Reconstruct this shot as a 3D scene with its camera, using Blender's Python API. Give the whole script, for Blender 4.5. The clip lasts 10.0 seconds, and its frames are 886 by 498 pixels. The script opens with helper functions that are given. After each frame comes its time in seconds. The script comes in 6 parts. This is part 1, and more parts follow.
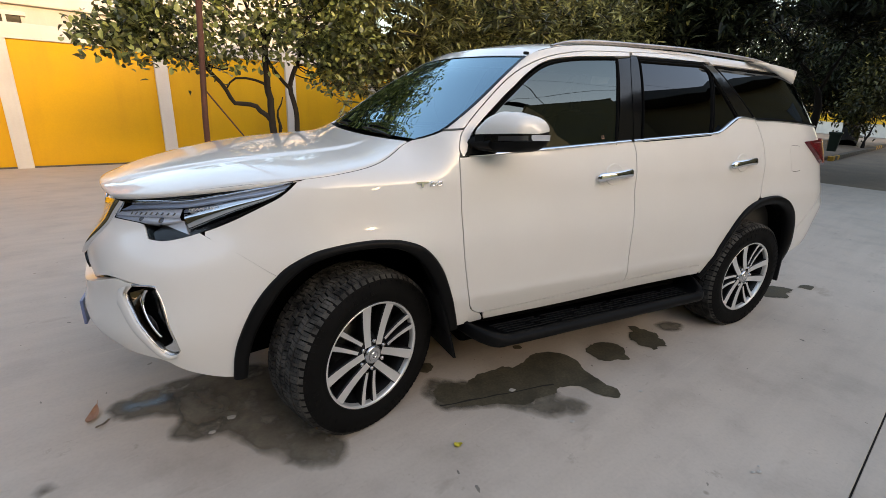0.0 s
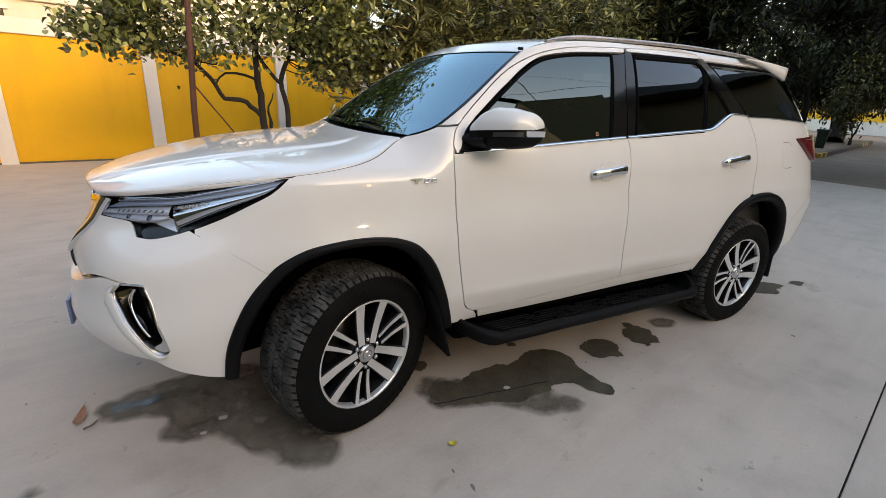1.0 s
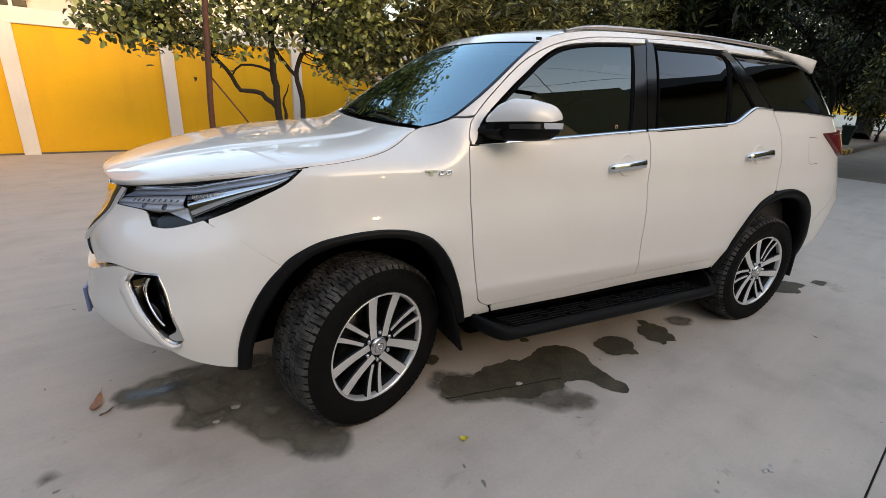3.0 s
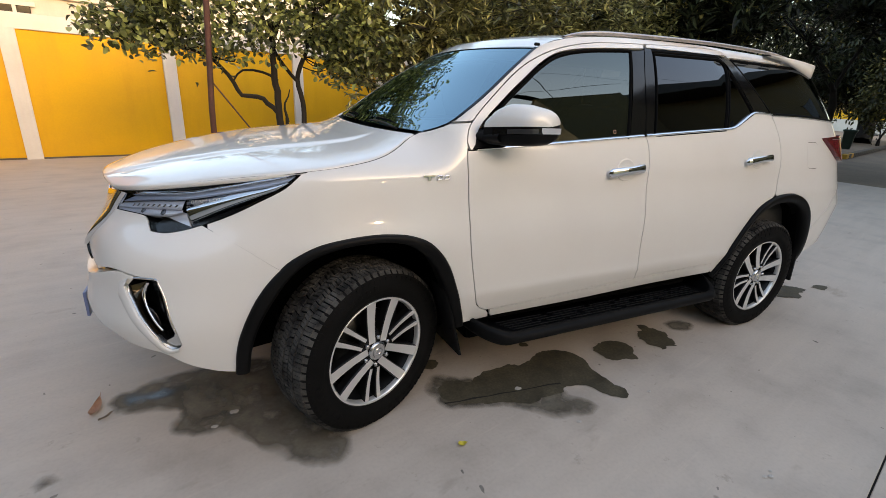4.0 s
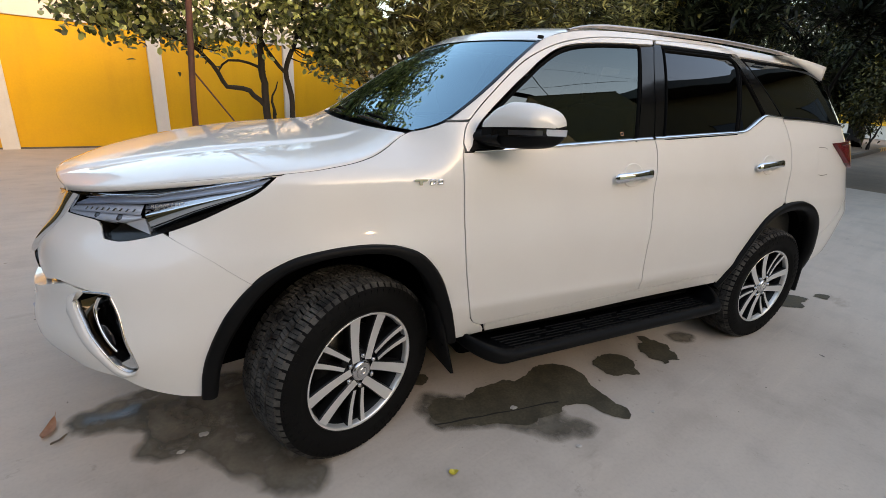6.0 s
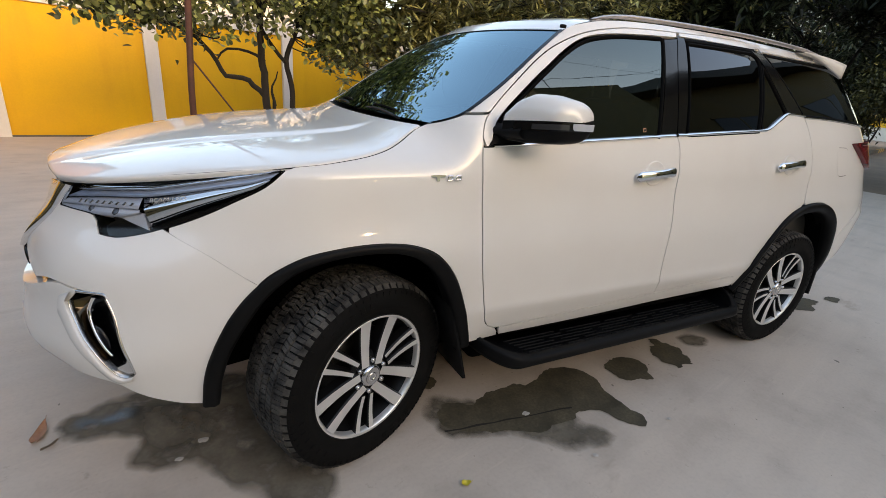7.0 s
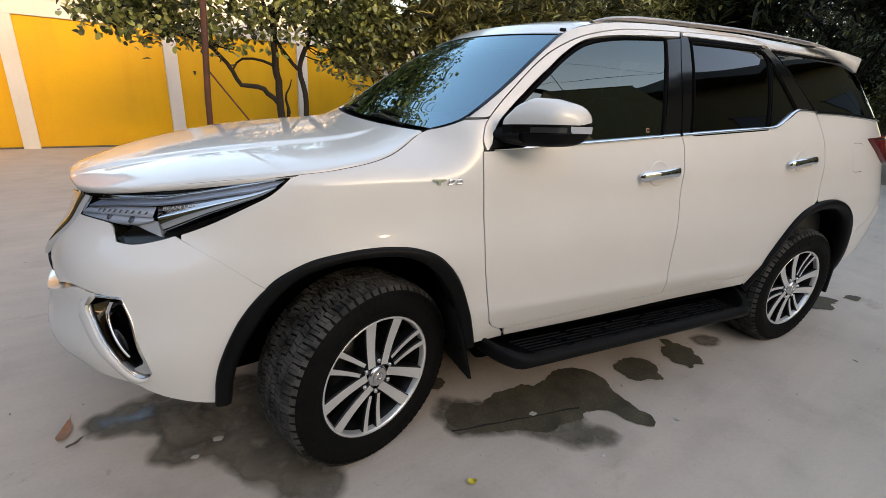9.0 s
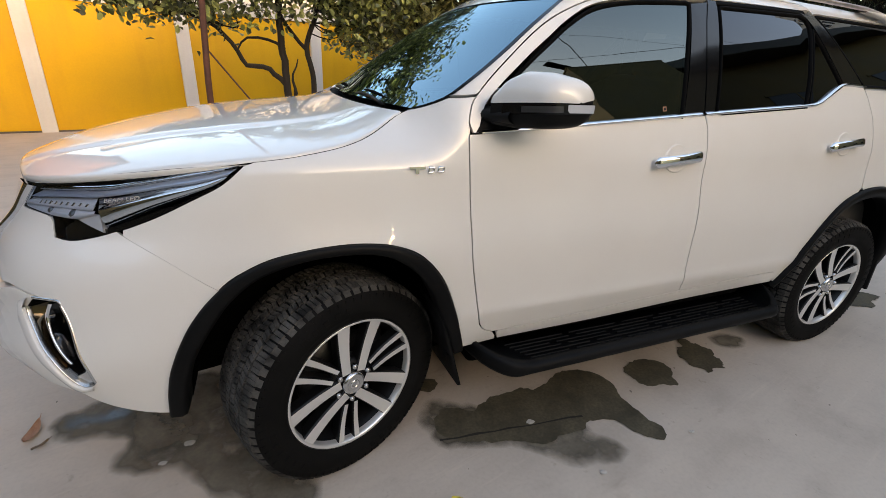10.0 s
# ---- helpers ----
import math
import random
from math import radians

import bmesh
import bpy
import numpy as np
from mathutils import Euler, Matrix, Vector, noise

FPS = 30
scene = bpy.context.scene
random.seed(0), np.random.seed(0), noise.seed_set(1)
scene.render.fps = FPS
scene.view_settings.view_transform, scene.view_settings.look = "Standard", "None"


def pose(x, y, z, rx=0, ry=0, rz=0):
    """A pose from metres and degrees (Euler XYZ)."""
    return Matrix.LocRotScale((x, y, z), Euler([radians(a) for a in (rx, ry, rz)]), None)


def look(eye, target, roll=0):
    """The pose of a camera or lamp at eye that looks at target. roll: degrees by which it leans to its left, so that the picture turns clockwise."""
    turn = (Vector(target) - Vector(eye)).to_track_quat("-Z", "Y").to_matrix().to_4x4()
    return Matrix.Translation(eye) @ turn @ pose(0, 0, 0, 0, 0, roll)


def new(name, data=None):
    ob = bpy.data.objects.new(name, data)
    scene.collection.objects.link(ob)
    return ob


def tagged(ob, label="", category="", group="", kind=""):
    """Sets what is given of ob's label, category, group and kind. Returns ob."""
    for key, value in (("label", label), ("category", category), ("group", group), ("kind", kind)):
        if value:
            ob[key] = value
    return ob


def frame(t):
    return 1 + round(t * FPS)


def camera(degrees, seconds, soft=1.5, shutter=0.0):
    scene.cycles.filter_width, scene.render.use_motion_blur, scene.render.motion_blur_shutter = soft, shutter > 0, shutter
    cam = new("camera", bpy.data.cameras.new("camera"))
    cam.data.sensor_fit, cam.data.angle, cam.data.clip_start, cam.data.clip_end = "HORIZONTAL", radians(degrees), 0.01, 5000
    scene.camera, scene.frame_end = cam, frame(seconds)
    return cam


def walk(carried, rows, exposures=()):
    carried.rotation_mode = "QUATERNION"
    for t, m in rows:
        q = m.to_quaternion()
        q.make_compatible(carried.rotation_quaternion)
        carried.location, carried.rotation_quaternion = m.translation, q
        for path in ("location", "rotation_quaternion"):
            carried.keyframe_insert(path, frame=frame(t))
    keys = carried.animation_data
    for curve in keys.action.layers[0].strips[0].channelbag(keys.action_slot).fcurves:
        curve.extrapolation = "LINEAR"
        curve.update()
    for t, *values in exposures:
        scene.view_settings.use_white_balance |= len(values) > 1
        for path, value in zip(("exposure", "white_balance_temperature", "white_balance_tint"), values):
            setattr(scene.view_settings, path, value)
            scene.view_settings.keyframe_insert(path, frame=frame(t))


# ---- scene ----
from mathutils.geometry import delaunay_2d_cdt

# ---- camera ----
cam = camera(88.6, 10.0, soft=0.8)
PATH = [
    (0, (-0.541, -2.595, 1.464), (0.333, -0.907, 0.84), 2.6),
    (0.5, (-0.533, -2.6, 1.464), (0.364, -0.928, 0.832), 2.7),
    (1, (-0.54, -2.574, 1.461), (0.362, -0.907, 0.825), 2.8),
    (1.5, (-0.54, -2.556, 1.461), (0.344, -0.882, 0.815), 2.6),
    (2, (-0.545, -2.559, 1.453), (0.318, -0.88, 0.794), 2.8),
    (2.5, (-0.539, -2.552, 1.449), (0.316, -0.871, 0.781), 3.0),
    (4, (-0.524, -2.56, 1.453), (0.323, -0.867, 0.807), 3.0),
    (4.5, (-0.504, -2.567, 1.457), (0.347, -0.875, 0.813), 2.9),
    (5, (-0.463, -2.545, 1.453), (0.382, -0.853, 0.802), 2.9),
    (5.5, (-0.438, -2.482, 1.459), (0.421, -0.798, 0.806), 3.4),
    (7, (-0.47, -2.273, 1.433), (0.423, -0.617, 0.752), 5.1),
    (7.5, (-0.459, -2.31, 1.439), (0.397, -0.638, 0.753), 4.5),
    (8, (-0.472, -2.345, 1.447), (0.385, -0.667, 0.776), 4.2),
    (8.5, (-0.464, -2.348, 1.453), (0.392, -0.668, 0.785), 4.0),
    (9, (-0.438, -2.325, 1.45), (0.389, -0.634, 0.773), 3.6),
    (9.5, (-0.342, -2.283, 1.449), (0.423, -0.578, 0.735), 3.0),
    (10, (-0.232, -2.205, 1.437), (0.5, -0.504, 0.683), 3.0),
]
walk(cam, [(t, look(eye, target, roll)) for t, eye, target, roll in PATH], [(0.0, 2.29, 8080, 17), (10.0, 2.29, 8080, 17)])

# ---- light ----
SUN_TURN, SUN_HEIGHT = 165.0, 9.0  # degrees clockwise from +y, and above the horizon
world = bpy.data.worlds.new("dusk_sky")
scene.world = world
world.use_nodes = True
wn, wl = world.node_tree.nodes, world.node_tree.links
sky = wn.new("ShaderNodeTexSky")
sky.sky_type, sky.sun_disc = "NISHITA", False
sky.sun_elevation, sky.sun_rotation = radians(SUN_HEIGHT), radians(SUN_TURN)
sky.air_density, sky.dust_density, sky.ozone_density = 1.0, 2.6, 1.5
wl.new(sky.outputs[0], wn["Background"].inputs[0])
wn["Background"].inputs[1].default_value = 0.20
sun_data = bpy.data.lights.new("low_sun", "SUN")
sun_data.energy, sun_data.angle, sun_data.color = 0.12, radians(1.5), (1.0, 0.70, 0.42)
sun = new("low_sun", sun_data)
sun_way = Vector((math.sin(radians(SUN_TURN)) * math.cos(radians(SUN_HEIGHT)), math.cos(radians(SUN_TURN)) * math.cos(radians(SUN_HEIGHT)), math.sin(radians(SUN_HEIGHT))))
sun.matrix_world = look(sun_way * 60, (0, 0, 0))

# ---- materials ----
def material(name, colour, rough=0.5, metal=0.0, **more):
    m = bpy.data.materials.new(name)
    m.use_nodes = True
    b = m.node_tree.nodes["Principled BSDF"]
    b.inputs["Base Color"].default_value = (*colour, 1)
    b.inputs["Roughness"].default_value, b.inputs["Metallic"].default_value = rough, metal
    for key, value in more.items():
        b.inputs[key.replace("_", " ")].default_value = value
    return m


def nodes_of(m):
    tree = m.node_tree
    return tree.nodes, tree.links, tree.nodes["Principled BSDF"]


def add_noise(m, scale, detail=4, stretch=(1, 1, 1), rough=0.55):
    n, l, _ = nodes_of(m)
    at = n.new("ShaderNodeTexCoord")
    fit_to = n.new("ShaderNodeMapping")
    fit_to.inputs["Scale"].default_value = stretch
    tex = n.new("ShaderNodeTexNoise")
    tex.inputs["Scale"].default_value, tex.inputs["Detail"].default_value, tex.inputs["Roughness"].default_value = scale, detail, rough
    l.new(at.outputs["Object"], fit_to.inputs[0])
    l.new(fit_to.outputs[0], tex.inputs["Vector"])
    return tex.outputs[0]


def ramp(m, source, stops):
    n, l, _ = nodes_of(m)
    r = n.new("ShaderNodeValToRGB")
    while len(r.color_ramp.elements) < len(stops):
        r.color_ramp.elements.new(0.5)
    for e, (at, c) in zip(r.color_ramp.elements, stops):
        e.position, e.color = at, (*c, 1) if len(c) == 3 else c
    l.new(source, r.inputs[0])
    return r.outputs[0]


def blend(m, a, b, factor, how="MIX"):
    n, l, _ = nodes_of(m)
    x = n.new("ShaderNodeMix")
    x.data_type, x.blend_type = "RGBA", how
    if isinstance(factor, float):
        x.inputs[0].default_value = factor
    else:
        l.new(factor, x.inputs[0])
    for socket, value in ((x.inputs[6], a), (x.inputs[7], b)):
        if isinstance(value, tuple):
            socket.default_value = (*value, 1)
        else:
            l.new(value, socket)
    return x.outputs[2]


def bump(m, source, strength, distance=0.01, after=None):
    n, l, b = nodes_of(m)
    x = n.new("ShaderNodeBump")
    x.inputs["Strength"].default_value, x.inputs["Distance"].default_value = strength, distance
    l.new(source, x.inputs["Height"])
    if after is not None:
        l.new(after, x.inputs["Normal"])
    l.new(x.outputs[0], b.inputs["Normal"])
    return x.outputs[0]


def grained(name, dark, light, scale, rough=(0.5, 0.8), relief=0.3, distance=0.01, stretch=(1, 1, 1), fine=8.0, grit=0.14, **more):
    """A surface with blotches at one scale and grain at a finer one."""
    m = material(name, light, rough[1], **more)
    n, l, b = nodes_of(m)
    big, small = add_noise(m, scale, 5, stretch), add_noise(m, scale * fine, 3, stretch)
    colour = ramp(m, big, [(0.32, dark), (0.68, light)])
    grain = ramp(m, small, [(0.3, (1 - grit,) * 3), (0.7, (1 + 0.5 * grit,) * 3)])
    l.new(blend(m, colour, grain, 1.0, "MULTIPLY"), b.inputs["Base Color"])
    shine = ramp(m, big, [(0.3, (rough[0],) * 3), (0.7, (rough[1],) * 3)])
    l.new(shine, b.inputs["Roughness"])
    if relief:
        bump(m, small, relief, distance)
    return m


def glass(name, tint, gloss=0.0, bend=1.85, shine_tint=(1, 1, 1)):
    """A thin tinted pane: clear through the tint, with the gloss of glass."""
    m = bpy.data.materials.new(name)
    m.use_nodes = True
    n, l = m.node_tree.nodes, m.node_tree.links
    n.remove(n["Principled BSDF"])
    clear, shine, mix, fres = n.new("ShaderNodeBsdfTransparent"), n.new("ShaderNodeBsdfGlossy"), n.new("ShaderNodeMixShader"), n.new("ShaderNodeFresnel")
    clear.inputs[0].default_value = (*tint, 1)
    shine.inputs["Roughness"].default_value, shine.inputs[0].default_value = gloss, (*shine_tint, 1)
    fres.inputs[0].default_value = bend
    l.new(fres.outputs[0], mix.inputs[0])
    l.new(clear.outputs[0], mix.inputs[1])
    l.new(shine.outputs[0], mix.inputs[2])
    l.new(mix.outputs[0], n["Material Output"].inputs[0])
    return m


def paint_material():
    m = material("pearl_white_paint", (0.72, 0.70, 0.665), 0.38, 0.0, Coat_Weight=1.0, Coat_Roughness=0.03, Coat_IOR=1.5)
    n, l, b = nodes_of(m)
    flake, dust = add_noise(m, 900, 1), add_noise(m, 2.2, 4)
    tone = ramp(m, dust, [(0.3, (0.70, 0.675, 0.64)), (0.7, (0.735, 0.715, 0.68))])
    l.new(blend(m, tone, ramp(m, flake, [(0.35, (0.96, 0.96, 0.97)), (0.65, (1.0, 1.0, 1.0))]), 1.0, "MULTIPLY"), b.inputs["Base Color"])
    l.new(ramp(m, dust, [(0.3, (0.05,) * 3), (0.75, (0.025,) * 3)]), b.inputs["Coat Roughness"])
    return m


PAINT = paint_material()
BLACK = grained("black_grained_plastic", (0.0028, 0.0028, 0.003), (0.0055, 0.0055, 0.0058), 6, (0.42, 0.6), 0.25, 0.001, fine=60, Specular_IOR_Level=0.12)
GLOSS_BLACK = material("gloss_black_trim", (0.005, 0.005, 0.0055), 0.10, 0.0, Specular_IOR_Level=0.40)
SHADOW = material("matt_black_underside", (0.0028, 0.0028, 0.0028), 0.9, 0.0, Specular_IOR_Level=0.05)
CHROME = material("chrome", (0.82, 0.82, 0.83), 0.045, 1.0)
SATIN = material("satin_silver", (0.62, 0.62, 0.62), 0.25, 1.0)
WARM_RAIL = grained("brushed_grey_rail", (0.50, 0.45, 0.43), (0.60, 0.55, 0.53), 5, (0.35, 0.45), 0.05, 0.001, metal=1.0)
ALLOY = material("machined_alloy", (0.80, 0.79, 0.77), 0.32, 0.7)
SEAL = material("black_rubber_seal", (0.0025, 0.0025, 0.0025), 0.7, 0.0, Specular_IOR_Level=0.04)
# pale blue diffuse tones carry the sky that chrome would mirror
BAND_BLUE = material("sky_toned_lamp_band", (0.34, 0.40, 0.52), 0.12, 0.4)
SILVER_BLUE = material("sky_toned_lamp_silver", (0.66, 0.70, 0.78), 0.14, 0.4)
ALLOY_DARK = material("dark_painted_alloy", (0.006, 0.006, 0.0065), 0.35, 0.0, Specular_IOR_Level=0.25)
BRONZE = material("dark_polished_liner", (0.10, 0.075, 0.05), 0.10, 1.0)
RUBBER = grained("tyre_rubber", (0.0040, 0.0039, 0.0038), (0.0085, 0.0081, 0.0078), 9, (0.6, 0.85), 0.2, 0.001, fine=14, Specular_IOR_Level=0.08)
TREAD = grained("dusty_tread_rubber", (0.014, 0.0135, 0.013), (0.095, 0.089, 0.082), 14, (0.75, 0.95), 0.3, 0.001, fine=10, Specular_IOR_Level=0.15)
# reflections are coloured and strengthened to stand for a deeper, brighter mirrored sky
PRIVACY = glass("privacy_glass", (0.004, 0.004, 0.004), 0.0, 1.6, (0.92, 0.95, 1.0))
DOOR_GLASS = glass("tinted_door_glass", (0.07, 0.07, 0.05), 0.0, 2.05, (0.84, 0.98, 0.96))
SCREEN_GLASS = glass("windscreen_glass", (0.07, 0.10, 0.13), 0.0, 3.0, (0.55, 0.84, 1.0))
LENS = glass("clear_lamp_cover", (0.95, 0.96, 0.97), 0.0, 1.2)
RED_LENS = material("red_lamp_lens", (0.13, 0.003, 0.008), 0.22, 0.0, Coat_Weight=0.3)
SMOKE_LENS = material("smoked_lens", (0.05, 0.05, 0.055), 0.07, 0.3, Coat_Weight=1.0)
INSIDE = grained("cabin_trim", (0.03, 0.027, 0.024), (0.05, 0.045, 0.04), 5, (0.6, 0.8), 0.2, 0.002)
SEAT = grained("tan_seat_leather", (0.16, 0.11, 0.07), (0.22, 0.16, 0.11), 6, (0.45, 0.6), 0.3, 0.002)
BLUE_PLATE = material("blue_grey_plate", (0.16, 0.20, 0.36), 0.35)
DISC = grained("brake_disc_steel", (0.02, 0.02, 0.02), (0.045, 0.043, 0.04), 20, (0.35, 0.5), 0.1, 0.001, metal=0.8)


def concrete_material():
    m = material("worn_yard_concrete", (0.33, 0.31, 0.29), 0.75)
    n, l, b = nodes_of(m)
    broad, mid, fine, streak = add_noise(m, 0.35, 4), add_noise(m, 2.6, 6), add_noise(m, 60, 3), add_noise(m, 1.5, 5, (0.5, 4.5, 1))
    colour = ramp(m, broad, [(0.3, (0.482, 0.408, 0.342)), (0.7, (0.558, 0.478, 0.405))])
    colour = blend(m, colour, ramp(m, mid, [(0.28, (0.80, 0.79, 0.78)), (0.5, (1.0, 1.0, 1.0)), (0.75, (1.09, 1.08, 1.07))]), 1.0, "MULTIPLY")
    colour = blend(m, colour, ramp(m, streak, [(0.3, (0.9, 0.89, 0.88)), (0.6, (1.0, 1.0, 1.0))]), 0.8, "MULTIPLY")
    colour = blend(m, colour, ramp(m, fine, [(0.30, (0.70, 0.70, 0.70)), (0.5, (1.0, 1.0, 1.0)), (0.72, (1.16, 1.16, 1.16))]), 0.16, "MULTIPLY")
    grime = add_noise(m, 7.5, 8, (1, 1, 1), 0.72)
    colour = blend(m, colour, ramp(m, grime, [(0.30, (0.62, 0.59, 0.56)), (0.38, (1.0, 1.0, 1.0)), (0.68, (1.0, 1.0, 1.0)), (0.78, (1.14, 1.13, 1.12))]), 0.55, "MULTIPLY")
    smudge = add_noise(m, 2.1, 4, (1.0, 2.4, 1), 0.6)
    colour = blend(m, colour, ramp(m, smudge, [(0.26, (0.74, 0.71, 0.68)), (0.37, (1.0, 1.0, 1.0))]), 0.8, "MULTIPLY")
    scuff = add_noise(m, 3.0, 6, (0.35, 6.0, 1), 0.7)
    colour = blend(m, colour, ramp(m, scuff, [(0.60, (1.0, 1.0, 1.0)), (0.72, (1.13, 1.12, 1.11))]), 0.8, "MULTIPLY")
    spots = n.new("ShaderNodeTexVoronoi")
    spots.inputs["Scale"].default_value, spots.inputs["Randomness"].default_value = 2.3, 1.0
    at = n.new("ShaderNodeTexCoord")
    l.new(at.outputs["Object"], spots.inputs["Vector"])
    flecks = ramp(m, spots.outputs["Distance"], [(0.018, (0.45, 0.42, 0.39)), (0.035, (1.0, 1.0, 1.0))])
    colour = blend(m, colour, flecks, 0.7, "MULTIPLY")
    l.new(colour, b.inputs["Base Color"])
    l.new(ramp(m, mid, [(0.3, (0.5,) * 3), (0.7, (0.78,) * 3)]), b.inputs["Roughness"])
    bump(m, mid, 0.08, 0.003)
    return m


CONCRETE = concrete_material()
WET = grained("damp_concrete", (0.048, 0.039, 0.023), (0.106, 0.087, 0.053), 9, (0.6, 0.85), 0.25, 0.002, fine=9, grit=0.3)
DAMP = grained("half_dry_concrete", (0.092, 0.076, 0.054), (0.20, 0.168, 0.125), 5, (0.72, 0.9), 0.2, 0.002, fine=14)


def fade_out(m):
    """Lets a damp patch dry out towards its edge, by the mesh's own wetness."""
    n, l, b = nodes_of(m)
    wet, mul, add = n.new("ShaderNodeAttribute"), n.new("ShaderNodeMath"), n.new("ShaderNodeMath")
    wet.attribute_name = "wetness"
    add.operation, mul.operation, mul.use_clamp = "MULTIPLY_ADD", "MULTIPLY", True
    l.new(add_noise(m, 7.0, 5), add.inputs[0])
    add.inputs[1].default_value, add.inputs[2].default_value = 2.4, -0.35
    l.new(wet.outputs["Fac"], mul.inputs[0])
    l.new(add.outputs[0], mul.inputs[1])
    dry, mix = n.new("ShaderNodeBsdfTransparent"), n.new("ShaderNodeMixShader")
    l.new(mul.outputs[0], mix.inputs[0])
    l.new(dry.outputs[0], mix.inputs[1])
    l.new(b.outputs[0], mix.inputs[2])
    l.new(mix.outputs[0], n["Material Output"].inputs[0])


fade_out(DAMP)
SHALLOW = grained("water_film", (0.035, 0.032, 0.030), (0.06, 0.055, 0.050), 7, (0.10, 0.24), 0.05, 0.001, fine=9)
fade_out(SHALLOW)
CHIP = grained("chipped_cement", (0.42, 0.38, 0.34), (0.56, 0.52, 0.47), 40, (0.8, 0.9), 0.3, 0.002)
SPECK = grained("dark_speck", (0.12, 0.105, 0.09), (0.30, 0.26, 0.22), 5, (0.7, 0.9), 0.2, 0.001)
CRACK = material("dirt_in_joint", (0.022, 0.018, 0.013), 0.9)
EARTH = grained("dusty_earth", (0.15, 0.110, 0.078), (0.23, 0.172, 0.122), 0.8, (0.8, 0.95), 0.4, 0.01, fine=20)


def wall_paint(name, dark, light, stain):
    m = grained(name, dark, light, 0.9, (0.6, 0.8), 0.10, 0.003, fine=40, grit=0.03)
    n, l, b = nodes_of(m)
    old = b.inputs["Base Color"].links[0].from_socket
    streaks = ramp(m, add_noise(m, 1.2, 5, (2.2, 2.2, 0.35)), [(0.28, stain), (0.5, (1.0, 1.0, 1.0))])
    l.new(blend(m, old, streaks, 0.6, "MULTIPLY"), b.inputs["Base Color"])
    return m


YELLOW = wall_paint("yellow_wall_paint", (0.70, 0.365, 0.004), (0.78, 0.425, 0.007), (0.88, 0.84, 0.75))
WHITE_WALL = wall_paint("white_wall_paint", (0.62, 0.585, 0.55), (0.74, 0.71, 0.68), (0.85, 0.82, 0.8))
# cream picked to bounce warm light from the added south wall
CREAM = wall_paint("warm_bounce_cream_paint", (0.74, 0.58, 0.33), (0.80, 0.64, 0.38), (0.85, 0.82, 0.78))
# yellow darkened so that the backlit buildings' shade sits in the paint
SHADED_YELLOW = wall_paint("shaded_yellow_paint", (0.075, 0.052, 0.016), (0.10, 0.07, 0.022), (0.8, 0.78, 0.75))
RENDERED = wall_paint("pale_house_render", (0.55, 0.51, 0.47), (0.66, 0.62, 0.58), (0.8, 0.78, 0.75))
BRICKY = grained("faded_brick_wall", (0.30, 0.13, 0.08), (0.42, 0.22, 0.15), 3, (0.8, 0.9), 0.3, 0.01)
ROOFING = grained("dark_roof_sheet", (0.03, 0.03, 0.032), (0.06, 0.058, 0.055), 1.5, (0.5, 0.7), 0.2, 0.01)
BARK = grained("tree_bark", (0.006, 0.0045, 0.0035), (0.022, 0.016, 0.012), 7, (0.8, 0.95), 0.8, 0.015, stretch=(1, 1, 0.3), fine=5)
RUST = grained("rusty_pipe", (0.060, 0.020, 0.012), (0.120, 0.044, 0.028), 9, (0.6, 0.85), 0.4, 0.003, fine=6)
KERB_YELLOW = grained("kerb_yellow_paint", (0.55, 0.29, 0.03), (0.68, 0.38, 0.05), 5, (0.6, 0.8), 0.3, 0.004)
KERB_GREY = grained("kerb_concrete", (0.07, 0.058, 0.046), (0.12, 0.10, 0.08), 5, (0.7, 0.9), 0.3, 0.004)
BIN_GREEN = grained("green_bin_plastic", (0.006, 0.022, 0.014), (0.010, 0.032, 0.02), 4, (0.4, 0.6), 0.1, 0.002)


def leaf_material(name, dark, light, rough=0.36, gloss=0.7):
    m = material(name, light, rough)
    n, l, b = nodes_of(m)
    geo = n.new("ShaderNodeNewGeometry")
    # wide tone spread puts lit leaves and black shaded gaps into the colour
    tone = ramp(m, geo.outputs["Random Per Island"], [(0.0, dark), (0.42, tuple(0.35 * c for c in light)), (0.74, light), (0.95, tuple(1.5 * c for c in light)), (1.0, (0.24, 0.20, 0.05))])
    l.new(tone, b.inputs["Base Color"])
    b.inputs["Specular IOR Level"].default_value = gloss
    soft = n.new("ShaderNodeBsdfTranslucent")
    l.new(tone, soft.inputs[0])
    mix = n.new("ShaderNodeMixShader")
    mix.inputs[0].default_value = 0.24
    l.new(b.outputs[0], mix.inputs[1])
    l.new(soft.outputs[0], mix.inputs[2])
    l.new(mix.outputs[0], n["Material Output"].inputs[0])
    return m


LEAF_ROUND = leaf_material("olive_round_leaf", (0.018, 0.024, 0.007), (0.30, 0.33, 0.105))
LEAF_NARROW = leaf_material("grey_green_narrow_leaf", (0.010, 0.013, 0.005), (0.32, 0.32, 0.125))
LEAF_OLIVE = leaf_material("dull_olive_leaf", (0.022, 0.026, 0.010), (0.085, 0.085, 0.030), 0.5, 0.3)
# near-black tones hold the crown's inner shade
LEAF_MANGO = leaf_material("shade_dark_mango_leaf", (0.002, 0.003, 0.0015), (0.036, 0.046, 0.023), 0.42, 0.25)


